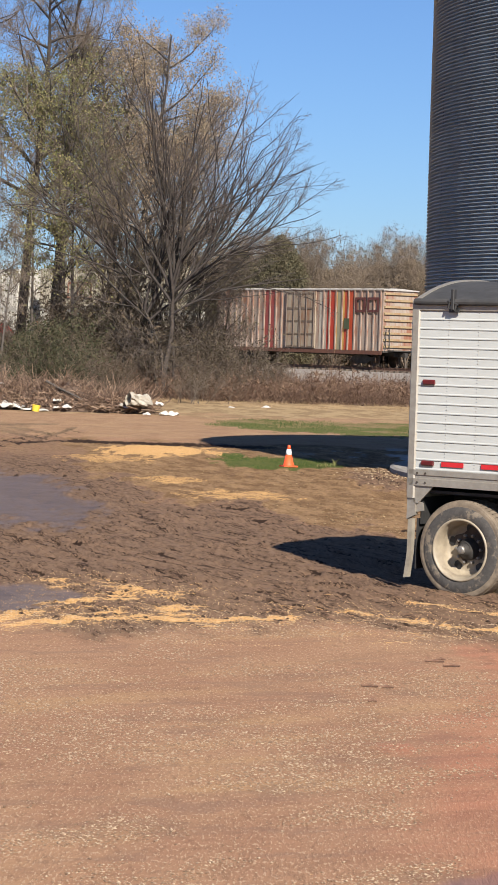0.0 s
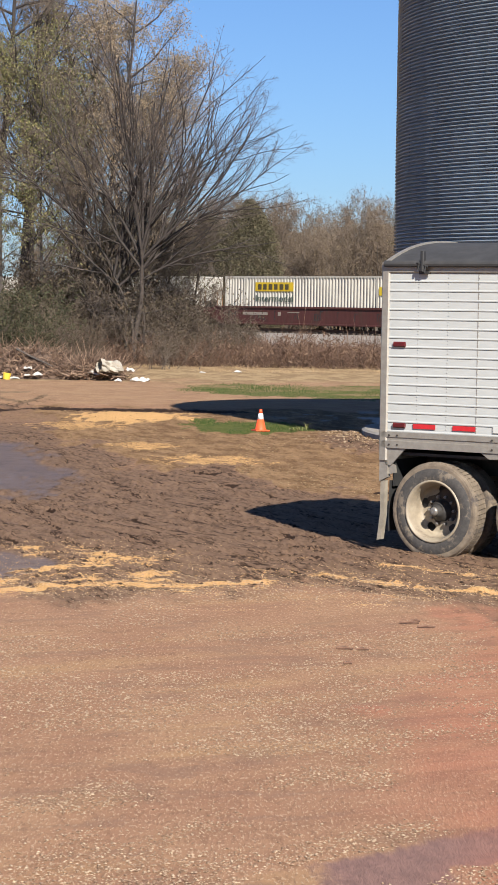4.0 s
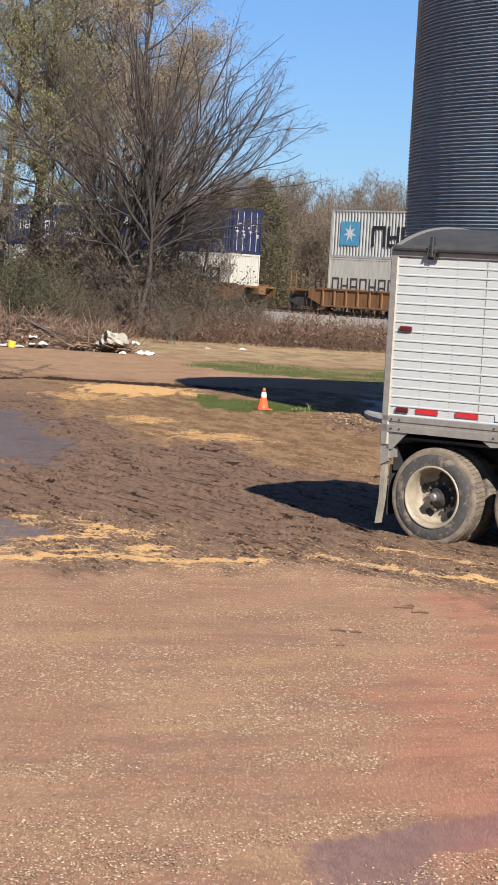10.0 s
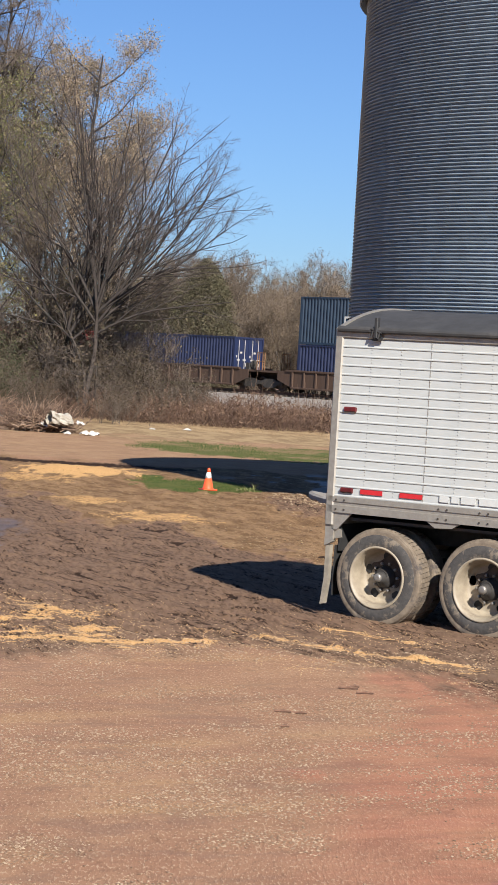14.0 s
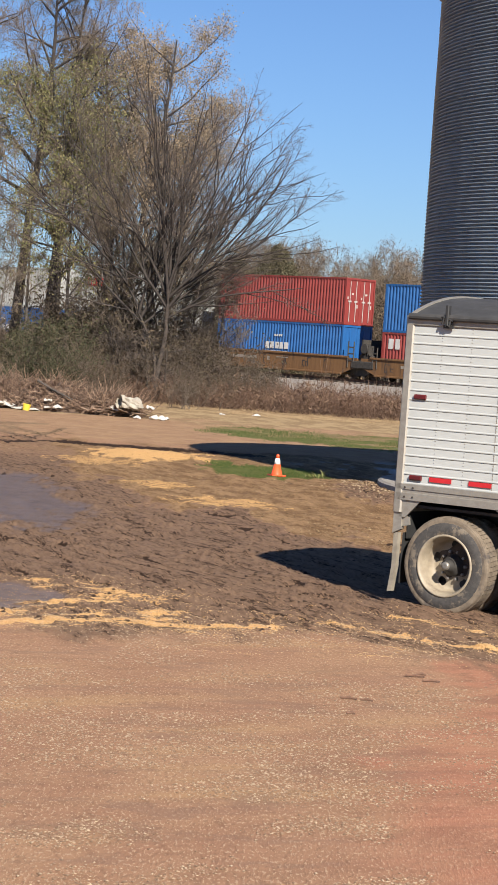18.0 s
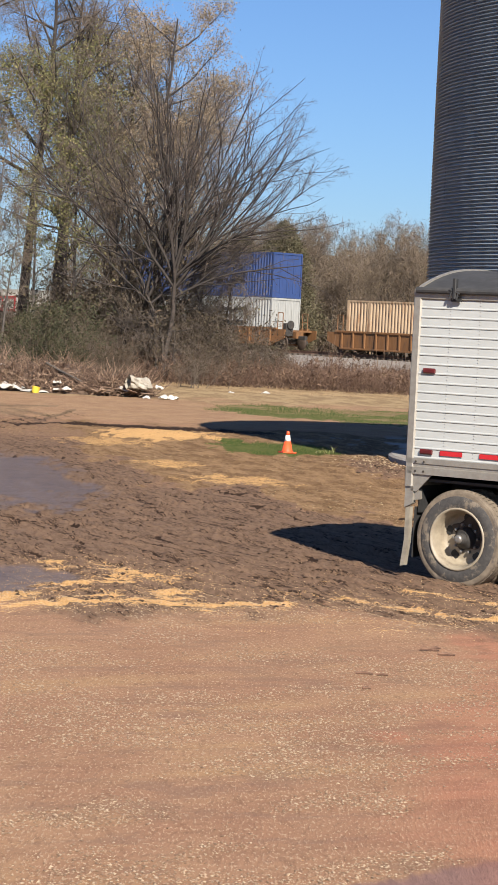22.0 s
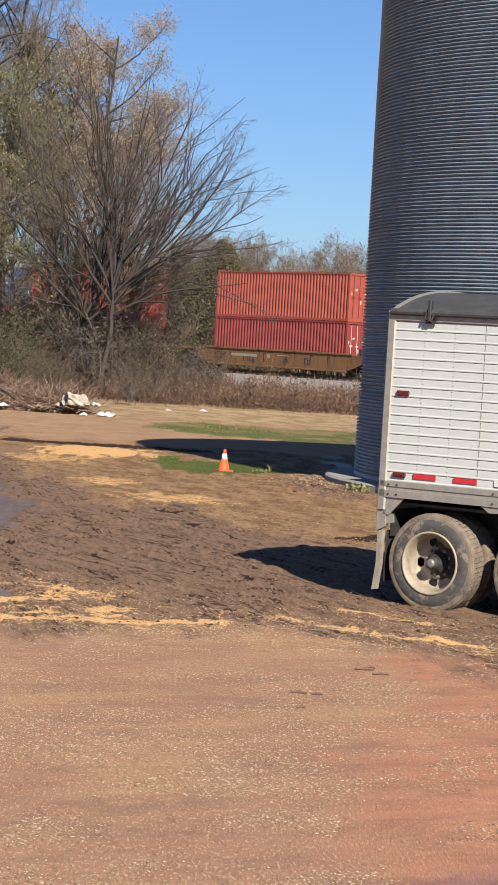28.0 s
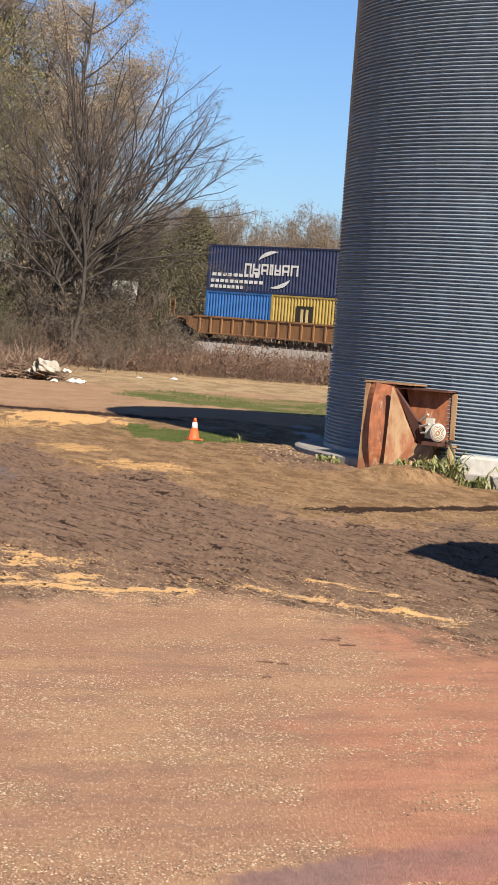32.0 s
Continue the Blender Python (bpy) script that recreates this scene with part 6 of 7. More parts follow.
def leaf_mesh(name, rng, spots, n, size, spread, material, slim=0.45, lift=0.0, clump=1.0):
    """Small leaves round the spots; clump is the share of the spots that carry any."""
    spots = np.asarray(spots)
    if clump < 1:
        spots = spots[rng.random(len(spots)) < clump]
    c = spots[rng.integers(0, len(spots), n)] + rng.normal(0, spread, (n, 3))
    a, b = rng.normal(0, 1, (n, 3)), rng.normal(0, 1, (n, 3))
    a[:, 2] += lift
    a /= np.linalg.norm(a, axis=1, keepdims=True)
    b -= a * (a * b).sum(1, keepdims=True)
    b /= np.linalg.norm(b, axis=1, keepdims=True)
    s = size * (0.6 + 0.8 * rng.random((n, 1)))
    v = np.stack([c - a * s, c + b * s * slim, c + a * s, c - b * s * slim], 1)
    return sheet_mesh(name, v.reshape(-1, 3), np.arange(4 * n).reshape(n, 4), material)


BROAD = [(8, 0.025, 0.015, 31, 0.34, 44, 0.22), (6, 0.11, 0.05, 10, 0.42, 44, 0.15), (4, 0.15, 0.05, 7, 0.46, 42, 0.1), (2, 0.15, 0.04, 0, 0, 0, 0)]
TALL = [(7, 0.05, 0.02, 23, 0.32, 42, 0.22), (6, 0.11, 0.05, 9, 0.44, 42, 0.15), (4, 0.15, 0.05, 7, 0.46, 42, 0.1), (2, 0.15, 0.04, 0, 0, 0, 0)]


SLIM = [(7, 0.05, 0.02, 16, 0.36, 42, 0.15), (5, 0.12, 0.05, 8, 0.45, 42, 0.1), (4, 0.15, 0.04, 4, 0.5, 40, 0.1), (2, 0.15, 0.03, 0, 0, 0, 0)]


HIGH = [(9, 0.03, 0.01, 25, 0.31, 50, 0.44), (6, 0.13, 0.04, 9, 0.46, 46, 0.15), (4, 0.17, 0.04, 7, 0.46, 44, 0.1), (2, 0.15, 0.04, 0, 0, 0, 0)]
POLE = [(9, 0.028, 0.01, 13, 0.22, 45, 0.38), (5, 0.12, 0.05, 7, 0.45, 42, 0.1), (4, 0.15, 0.04, 4, 0.5, 40, 0.1), (2, 0.15, 0.03, 0, 0, 0, 0)]


def tall_tree(seed, at, height, radius, label, leaf=None, leaves=0, size=0.1, leaf_from=0.35, spec=TALL, bark="bark", fuzz=2000, leaf_to=1.1, lean=0.06):
    rng = random.Random(seed)
    out = [[] for _ in spec]
    branch_out(rng, out, (0, 0, -0.1), (rng.gauss(0, lean), rng.gauss(0, 0.05), 1.0), height * (0.9 + 0.1 * rng.random()), radius, 0, spec)
    t = thing("tree", pose(*at, 0), label, "tree", "trees by the railway")
    part("trunk", strands_mesh("trunk", out[0], MAT[bark], 8), None, t)
    tagged(part("limb_mass", strands_mesh("limb_mass", out[1], MAT[bark], 4), None, t), kind="stuff")
    tagged(part("twig_mass", strands_mesh("twig_mass", [s for lv in out[2:] for s in lv], MAT["tangle"], 3), None, t), kind="stuff")
    ends = [s[0][-1] for lv in out[2:] for s in lv]
    tagged(part("twig_fuzz", leaf_mesh("twig_fuzz", np.random.default_rng(seed + 1), ends, fuzz, 0.26, 0.10, MAT["tangle"], 0.03, 1.3), None, t), kind="stuff")
    if leaves:
        tips = [q for lv in out[2:] for s in lv for q in s[0][1:] if leaf_from * height < q[2] < leaf_to * height]
        tagged(part("foliage", leaf_mesh("foliage", np.random.default_rng(seed), tips, leaves, size, 0.25, leaf, 0.5, 0.0, 0.36), None, t, "sparse withered foliage"), kind="stuff")
    return t


def vase_tree():
    """The wide bare tree: a slender trunk that opens into many long limbs, which fork narrowly and sweep up and out."""
    rng = random.Random(23)
    spec = [(10, 0.075, 0.016, 9, 0.58, 26, 0.10), (8, 0.085, 0.018, 9, 0.33, 40, 0.14), (4, 0.13, 0.02, 4, 0.45, 46, 0.15), (2, 0.12, 0.02, 0, 0, 0, 0)]
    out = [[] for _ in spec]
    trunk = [(curve(rng, (0, 0, -0.1), (-0.02, 0, 1), 5.4, 12, 0.085, 0.012), 0.125, 0.075)]
    for x, lean, long in ((-0.12, -0.06, 3.9), (0.12, 0.32, 2.6), (0.10, 0.02, 4.2)):
        trunk.append((curve(rng, (x, rng.gauss(0, 0.15), -0.1), (lean, rng.gauss(0, 0.05), 1), long, 9, 0.10, 0.008), 0.075, 0.04))
    # tilt from upright, compass way, length
    aims = [(25, 5, 8.4), (33, -18, 8.3), (41, 12, 8.0), (48, -8, 7.6), (55, 10, 7.2), (63, -6, 6.4), (12, 20, 8.6), (20, -25, 8.5), (29, 24, 8.4), (36, 0, 8.2), (44, 28, 7.7), (51, -24, 7.3), (50, 175, 6.6), (38, 190, 7.4), (26, 165, 8.2)]
    aims += [(4 + (k * 17.3) % 34, 40 + k * 137.5, 8.5 - 0.03 * ((k * 17.3) % 34)) for k in range(7)]
    for i, (tilt, way, long) in enumerate(aims):
        stem = trunk[0] if i % 4 else trunk[(1, 3)[i % 8 // 4]]
        foot = stem[0][min(len(stem[0]) - 1, (7 if tilt > 38 else 8) + i % 4)]
        e, w = radians(tilt), radians(way)
        branch_out(rng, out, foot, (math.sin(e) * math.cos(w), math.sin(e) * math.sin(w), math.cos(e)), long * (0.95 + 0.1 * rng.random()), 0.07 if tilt < 50 else 0.06, 0, spec, 0.62, 0.3)
    for k in range(22):
        e, w = radians(rng.uniform(48, 100)), radians(k * 137.5)
        branch_out(rng, out, trunk[k % 4][0][2 + k % 5], (math.sin(e) * math.cos(w), math.sin(e) * math.sin(w), math.cos(e)), rng.uniform(1.2, 3.2), 0.022, 1, spec)
    t = thing("bare_tree", pose(-3.85, 100.0, 0), "wide leafless tree with several stems and spreading grey-brown limbs", "tree")
    for s in trunk:
        part("stem", strands_mesh("stem", [s], MAT["bark_mid"], 8), None, t)
    for s in out[0]:
        part("limb", strands_mesh("limb", [s], MAT["bark"], 5), None, t)
    tagged(part("branch_mass", strands_mesh("branch_mass", out[1], MAT["bark"], 4), None, t), kind="stuff")
    tagged(part("twig_mass", strands_mesh("twig_mass", out[2] + out[3], MAT["twig"], 3), None, t), kind="stuff")


vase_tree()
RUSTY = leafy("rusty_leaves", (0.20, 0.155, 0.10), (0.29, 0.22, 0.145), (0.25, 0.21, 0.14))
OLIVE = leafy("olive_leaves", (0.085, 0.092, 0.038), (0.155, 0.155, 0.065), (0.25, 0.215, 0.10))
MIXED = leafy("mixed_leaves", (0.09, 0.07, 0.042), (0.15, 0.115, 0.068), (0.12, 0.115, 0.06))
tall_tree(1, (-6.1, 107), 17.9, 0.22, "tall tree with sparse rust-brown leaves beside the bare tree", RUSTY, 38000, 0.048, 0.42, BROAD, "bark", 3500)
tall_tree(2, (-4.3, 109), 14.5, 0.16, "tree with a few orange-brown leaves still on it", RUSTY, 9000, 0.05, 0.3, BROAD, "bark", 2000)
tall_tree(15, (-7.2, 111), 17.4, 0.2, "tall tree with sparse rust-brown leaves beside the bare tree", RUSTY, 9000, 0.048, 0.45, BROAD, "bark", 2000)
tall_tree(3, (-8.6, 105), 16.0, 0.15, "tall tree with thin olive and yellowing leaves", OLIVE, 8000, 0.055, 0.45, HIGH, "bark", 3000, 1.1, 0.02)
tall_tree(4, (-10.75, 106), 20.5, 0.29, "tall tree with olive leaves low on a bare crown", OLIVE, 14000, 0.055, 0.40, HIGH, "bark", 6000, 0.72, 0.008)
tall_tree(20, (-9.7, 109), 20.5, 0.22, "tall bare tree with fine upright twigs", spec=TALL, fuzz=6000)
tall_tree(5, (-13.2, 104), 19.0, 0.24, "tall grey tree with few olive leaves", OLIVE, 7000, 0.06, 0.4, HIGH, "bark", 6000, 0.75, 0.02)
tall_tree(6, (-7.0, 113), 18.0, 0.2, "tall tree with mixed brown and green leaves", MIXED, 5000, 0.065, 0.4, HIGH)
tall_tree(12, (-4.6, 116), 15.0, 0.18, "tall tree with mixed brown and green leaves", MIXED, 3000, 0.065, 0.3)
tall_tree(13, (-10.0, 114), 17.0, 0.2, "tall tree with mixed brown and green leaves", MIXED, 4000, 0.065, 0.5, HIGH)
tall_tree(7, (-11.5, 99), 11.0, 0.10, "slender pale young tree among the shrubs", MIXED, 400, 0.06, 0.4, POLE, "bark_grey", 1200, 1.1, 0.01)
tall_tree(8, (-10.9, 98.5), 7.5, 0.07, "slender pale young tree among the shrubs", MIXED, 300, 0.06, 0.4, POLE, "bark_grey", 900, 1.1, 0.02)
tall_tree(21, (-11.9, 99.5), 7.0, 0.06, "slender pale young tree among the shrubs", MIXED, 300, 0.06, 0.4, POLE, "bark_grey", 900, 1.1, 0.02)
tall_tree(9, (-7.7, 101), 11.0, 0.12, "young tree with yellowing leaves", OLIVE, 3000, 0.065, 0.42, POLE, "bark", 2000)
tall_tree(10, (-5.6, 103), 9.0, 0.1, "young tree with mixed brown leaves", MIXED, 2000, 0.06, 0.15, SLIM, "bark", 4000)
tall_tree(16, (-9.65, 102), 9.5, 0.10, "pale young tree with yellowing leaves", OLIVE, 1800, 0.06, 0.5, POLE, "bark_grey", 1500, 1.1, 0.015)
tall_tree(17, (-3.4, 105), 8.0, 0.09, "young tree with mixed brown leaves", MIXED, 700, 0.06, 0.1, SLIM, "bark", 1500)
tall_tree(14, (-1.6, 105), 6.4, 0.08, "young half-bare tree by the railway", MIXED, 900, 0.05, 0.15, SLIM, "bark", 2600)
tall_tree(18, (-2.6, 103.5), 6.2, 0.07, "young half-bare tree by the railway", MIXED, 900, 0.05, 0.15, SLIM, "bark", 2600)
tall_tree(19, (-2.0, 106), 5.6, 0.06, "young half-bare tree by the railway", MIXED, 900, 0.05, 0.15, SLIM, "bark", 2600)

BUSHY = [(5, 0.10, 0.03, 11, 0.5, 40, 0.12), (4, 0.14, 0.03, 7, 0.45, 40, 0.1), (2, 0.2, 0.02, 0, 0, 0, 0)]


def bush(seed, n, spread, height, leaf, leaves, size):
    """Mesh pair for a shrub: stems and leaves."""
    rng = random.Random(seed)
    out = [[] for _ in BUSHY]
    for _ in range(n):
        p = (rng.gauss(0, spread * 0.4), rng.gauss(0, spread * 0.4), -0.05)
        d = (rng.gauss(0, 0.35), rng.gauss(0, 0.35), 1)
        branch_out(rng, out, p, d, height * (0.6 + 0.5 * rng.random()), 0.022, 0, BUSHY)
    stems = strands_mesh("stems", [s for lv in out for s in lv], MAT["tangle"], 3)
    tips = [q for lv in out[1:] for s in lv for q in s[0][1:]]
    return stems, leaf_mesh("foliage", np.random.default_rng(seed), tips, leaves, size, 0.12, leaf)


HEDGE_A = leafy("hedge_leaves", (0.028, 0.033, 0.016), (0.05, 0.05, 0.026), (0.08, 0.068, 0.04))
HEDGE_B = leafy("dry_leaves", (0.044, 0.034, 0.024), (0.082, 0.06, 0.04), (0.056, 0.05, 0.03))


def shrub(name, meshes, at, turn, size, label):
    b = thing(name, pose(*at, 0, 0, 0, turn) @ Matrix.Diagonal((size, size, size, 1)), label, "shrub", "shrubs under the trees")
    part("stem_tangle", meshes[0], None, b)
    part("foliage", meshes[1], None, b)


def build_hedge():
    rng = random.Random(5)
    green = [bush(20 + i, 7, 1.5, 3.3, HEDGE_A, 3000, 0.07) for i in range(3)]
    dry = [bush(30 + i, 9, 1.5, 3.0, HEDGE_B, 1500, 0.05) for i in range(3)]
    for i in range(40):
        x = -14.8 + i * 0.34 + rng.uniform(-0.3, 0.3)
        y = rng.uniform(91, 102)
        k = green if -10.2 < x < -6.9 and rng.random() < 0.75 else dry
        s = rng.uniform(0.6, 1.05) * (0.62 if x < -10.4 else 0.95 if x < -3.5 else 0.75)
        if x < -10.4 and i % 2:
            y = rng.uniform(103, 108)
        if -5.4 < x < -2.2:
            y = rng.uniform(102.5, 106)
        shrub("bush", k[rng.randrange(3)], (x, y), rng.uniform(0, 360), s, "dense dark green shrub under the trees" if k is green else "tangled brown half-bare shrub under the trees")
    for i in range(22):
        shrub("bush", dry[rng.randrange(3)], (-14.2 + i * 0.55, rng.uniform(104, 110)), rng.uniform(0, 360), rng.uniform(0.95, 1.3), "tangled brown half-bare shrub under the trees")
    for i in range(15):
        shrub("bush", dry[rng.randrange(3)], (-8.4 + i * 0.3, rng.uniform(102.5, 107)), rng.uniform(0, 360), rng.uniform(1.35, 1.8), "tall tangled grey-brown thicket under the trees")
    for i in range(8):
        shrub("bush", dry[rng.randrange(3)], (-3.6 + i * 0.36, rng.uniform(101.5, 105)), rng.uniform(0, 360), rng.uniform(1.25, 1.55) * (1 - 0.05 * i), "tangled brown half-bare shrub under the trees")
    for i in range(8):
        x = -1.6 + i * 0.45
        shrub("bush", dry[rng.randrange(3)], (x, rng.uniform(103, 108)), rng.uniform(0, 360), rng.uniform(0.7, 1.1) * (1 - 0.07 * i), "tangled brown half-bare shrub under the trees")
    for i in range(26):
        p = CENTRE + AHEAD * (-40 + i * 2.4) + AWAY * rng.uniform(11, 34)
        shrub("undergrowth", dry[rng.randrange(3)], (p.x, p.y), rng.uniform(0, 360), rng.uniform(1.7, 2.3), "tall grey-brown undergrowth behind the railway")


build_hedge()


def thicket(name, n, xr, yr, h, material, label, category, seed, lean=0.35, r=0.006, limit=None, m=4):
    """Thin stems standing close together, as one thing of kind stuff."""
    g, rng = np.random.default_rng(seed), random.Random(seed)
    x, y = g.uniform(*xr, n * 6), g.uniform(*yr, n * 6)
    if limit:
        keep = limit(x, y)
        x, y = x[keep], y[keep]
    x, y = x[:n], y[:n]
    hh = h * np.interp(y, [95, 104, 122], [1.0, 0.72, 0.38]) * (0.45 + 0.75 * g.random(len(x))) * (0.55 + 0.9 * value_noise(x * 0.8, y * 0.5, seed))
    st = [(curve(rng, (a, b, -0.05), (rng.gauss(0, lean), rng.gauss(0, lean), 1), c, m, 0.22, -0.05), r, r * 0.5) for a, b, c in zip(x.tolist(), y.tolist(), hh.tolist())]
    return tagged(new(name, strands_mesh(name, st, material, 3)), label, category, "", "stuff")


BRUSH_MAT = leafy("brush_stems", (0.065, 0.042, 0.032), (0.12, 0.072, 0.052), (0.18, 0.12, 0.08))
PALE_MAT = leafy("dry_grass", (0.25, 0.17, 0.10), (0.35, 0.25, 0.14), (0.42, 0.31, 0.18))


def rail_side(x, y):
    return (x - CENTRE.x) * AWAY.x + (y - CENTRE.y) * AWAY.y < -5.0


thicket("roadside_brush", 15000, (-9, 21), (97, 122), 2.0, BRUSH_MAT, "reddish-brown leafless brush along the railway", "brush", 3, 0.75, 0.011, rail_side, 3)


def bramble():
    """Small dead leaves and twigs caught in the brush."""
    g = np.random.default_rng(33)
    x, y = g.uniform(-9, 21, 60000), 97 + 25 * g.random(60000) ** 1.6
    keep = rail_side(x, y)
    x, y = x[keep][:30000], y[keep][:30000]
    top = 1.45 * np.interp(y, [97, 104, 122], [1.0, 0.72, 0.38]) * (0.35 + 1.0 * value_noise(x * 0.7, y * 0.5, 3))
    spots = np.stack([x, y, top * g.random(len(x)) ** 0.8], -1)
    me = leaf_mesh("bramble_leaves", g, spots, len(spots), 0.10, 0.03, leafy("bramble", (0.07, 0.045, 0.034), (0.125, 0.078, 0.056), (0.19, 0.13, 0.085)), 0.22)
    tagged(new("bramble_leaves", me), "rusty dead leaves and stalks tangled in the brush", "brush", "", "stuff")


bramble()
thicket("dry_grass", 5000, (-6, 21), (90, 99), 0.16, PALE_MAT, "pale dry grass along the edge of the brush", "grass", 4, 0.6, 0.008, lambda x, y: value_noise(x * 0.8, y * 0.8, 9) > 0.5, 2)
thicket("grass_patch", 6500, (-0.85, 2.1), (45.6, 51.2), 0.075, leafy("blades", (0.03, 0.062, 0.014), (0.055, 0.085, 0.02), (0.11, 0.115, 0.04)), "short green grass round the cone", "grass", 6, 0.5, 0.005, lambda x, y: zones(x, y)[2] > 0.35, 2)
thicket("far_grass", 12000, (-2.6, 9.5), (62, 80), 0.10, leafy("far_blades", (0.035, 0.065, 0.015), (0.06, 0.088, 0.022), (0.12, 0.115, 0.045)), "strip of short green grass across the field", "grass", 7, 0.5, 0.008, lambda x, y: zones(x, y)[2] > 0.35, 2)
thicket("field_straw", 5000, (-6, 14), (80, 96), 0.07, PALE_MAT, "short pale straw over the field", "grass", 8, 0.7, 0.008, None, 2)

WOODS = [(6, 0.06, 0.02, 15, 0.40, 36, 0.12), (5, 0.10, 0.06, 8, 0.46, 38, 0.12), (3, 0.14, 0.05, 0, 0, 0, 0)]


def build_woods():
    rng = random.Random(8)
    pale = surf("far_twigs", (0.155, 0.118, 0.086), (0.108, 0.083, 0.061), 0.5, 0.95)
    dull = leafy("far_leaves", (0.115, 0.09, 0.055), (0.16, 0.118, 0.07), (0.12, 0.1, 0.058))
    kinds = []
    for i in range(5):
        g = random.Random(60 + i)
        out = [[] for _ in WOODS]
        for s in range(3):
            branch_out(g, out, (g.gauss(0, 0.9), g.gauss(0, 0.9), -0.1), (g.gauss(0, 0.14), g.gauss(0, 0.12), 1), 9.6 * (0.72 + 0.3 * g.random()), 0.10, 0, WOODS)
        tips = [q for s in out[2] for q in s[0][1:]] + [s[0][-1] for s in out[1]]
        n = np.random.default_rng(80 + i)
        kinds.append((strands_mesh("trunk", out[0], MAT["bark_grey"], 4), strands_mesh("branch_mass", out[1] + out[2], pale, 3), leaf_mesh("twig_fuzz", n, tips, 4400, 0.30, 0.16, pale, 0.035, 1.2), leaf_mesh("crown", n, tips, 2200, 0.055, 0.3, dull)))
    for i in range(185):
        along = -58 + i * 1.02 + rng.uniform(-0.8, 0.8) if i < 80 else rng.uniform(-66, -18)
        back = rng.uniform(14, 50)
        p = CENTRE + AHEAD * (along * 0.8) + AWAY * back
        k = rng.randrange(5)
        s = rng.uniform(0.82, 1.1) * (0.9 + 0.004 * back)
        t = thing("tree", pose(p.x, p.y, 0, 0, 0, rng.uniform(0, 360)) @ Matrix.Diagonal((s, s, s, 1)), "bare grey-brown tree in the woods behind the railway", "tree", "woods behind the railway")
        part("trunk", kinds[k][0], None, t)
        tagged(part("branch_mass", kinds[k][1], None, t), kind="stuff")
        tagged(part("twig_fuzz", kinds[k][2], None, t), kind="stuff")
        part("crown", kinds[k][3], None, t, "thin brown crown")


build_woods()


def cedar(seed, at, height, wide, label):
    rng = np.random.default_rng(seed)
    n = 34000
    t = rng.random(n) ** 0.75
    h = 0.06 + 0.94 * t
    rad = wide * (1 - h) ** 0.55 * np.minimum(1, 0.45 + 2 * h) * (0.55 + 0.45 * rng.random(n)) * (0.75 + 0.5 * value_noise(h * 9, rng.random(n) * 3, 4))
    a = rng.random(n) * 6.283
    spots = np.stack([rad * np.cos(a), rad * np.sin(a), h * height], -1)
    c = thing("cedar", pose(*at, 0), label, "tree")
    part("trunk", Shape().tube((0, 0, -0.1), (0, 0, height * 0.95), 0.16, 8, 0.02), MAT["bark"], c)
    part("needles", leaf_mesh("needles", rng, spots, n, 0.075, 0.14, leafy("needles", (0.05, 0.047, 0.027), (0.088, 0.08, 0.045), (0.12, 0.103, 0.063))), None, c)


cedar(1, (2.0, 158), 9.9, 3.9, "dark green cedar behind the railway")
cedar(2, (-0.8, 164), 9.0, 3.4, "dark green cedar behind the railway")


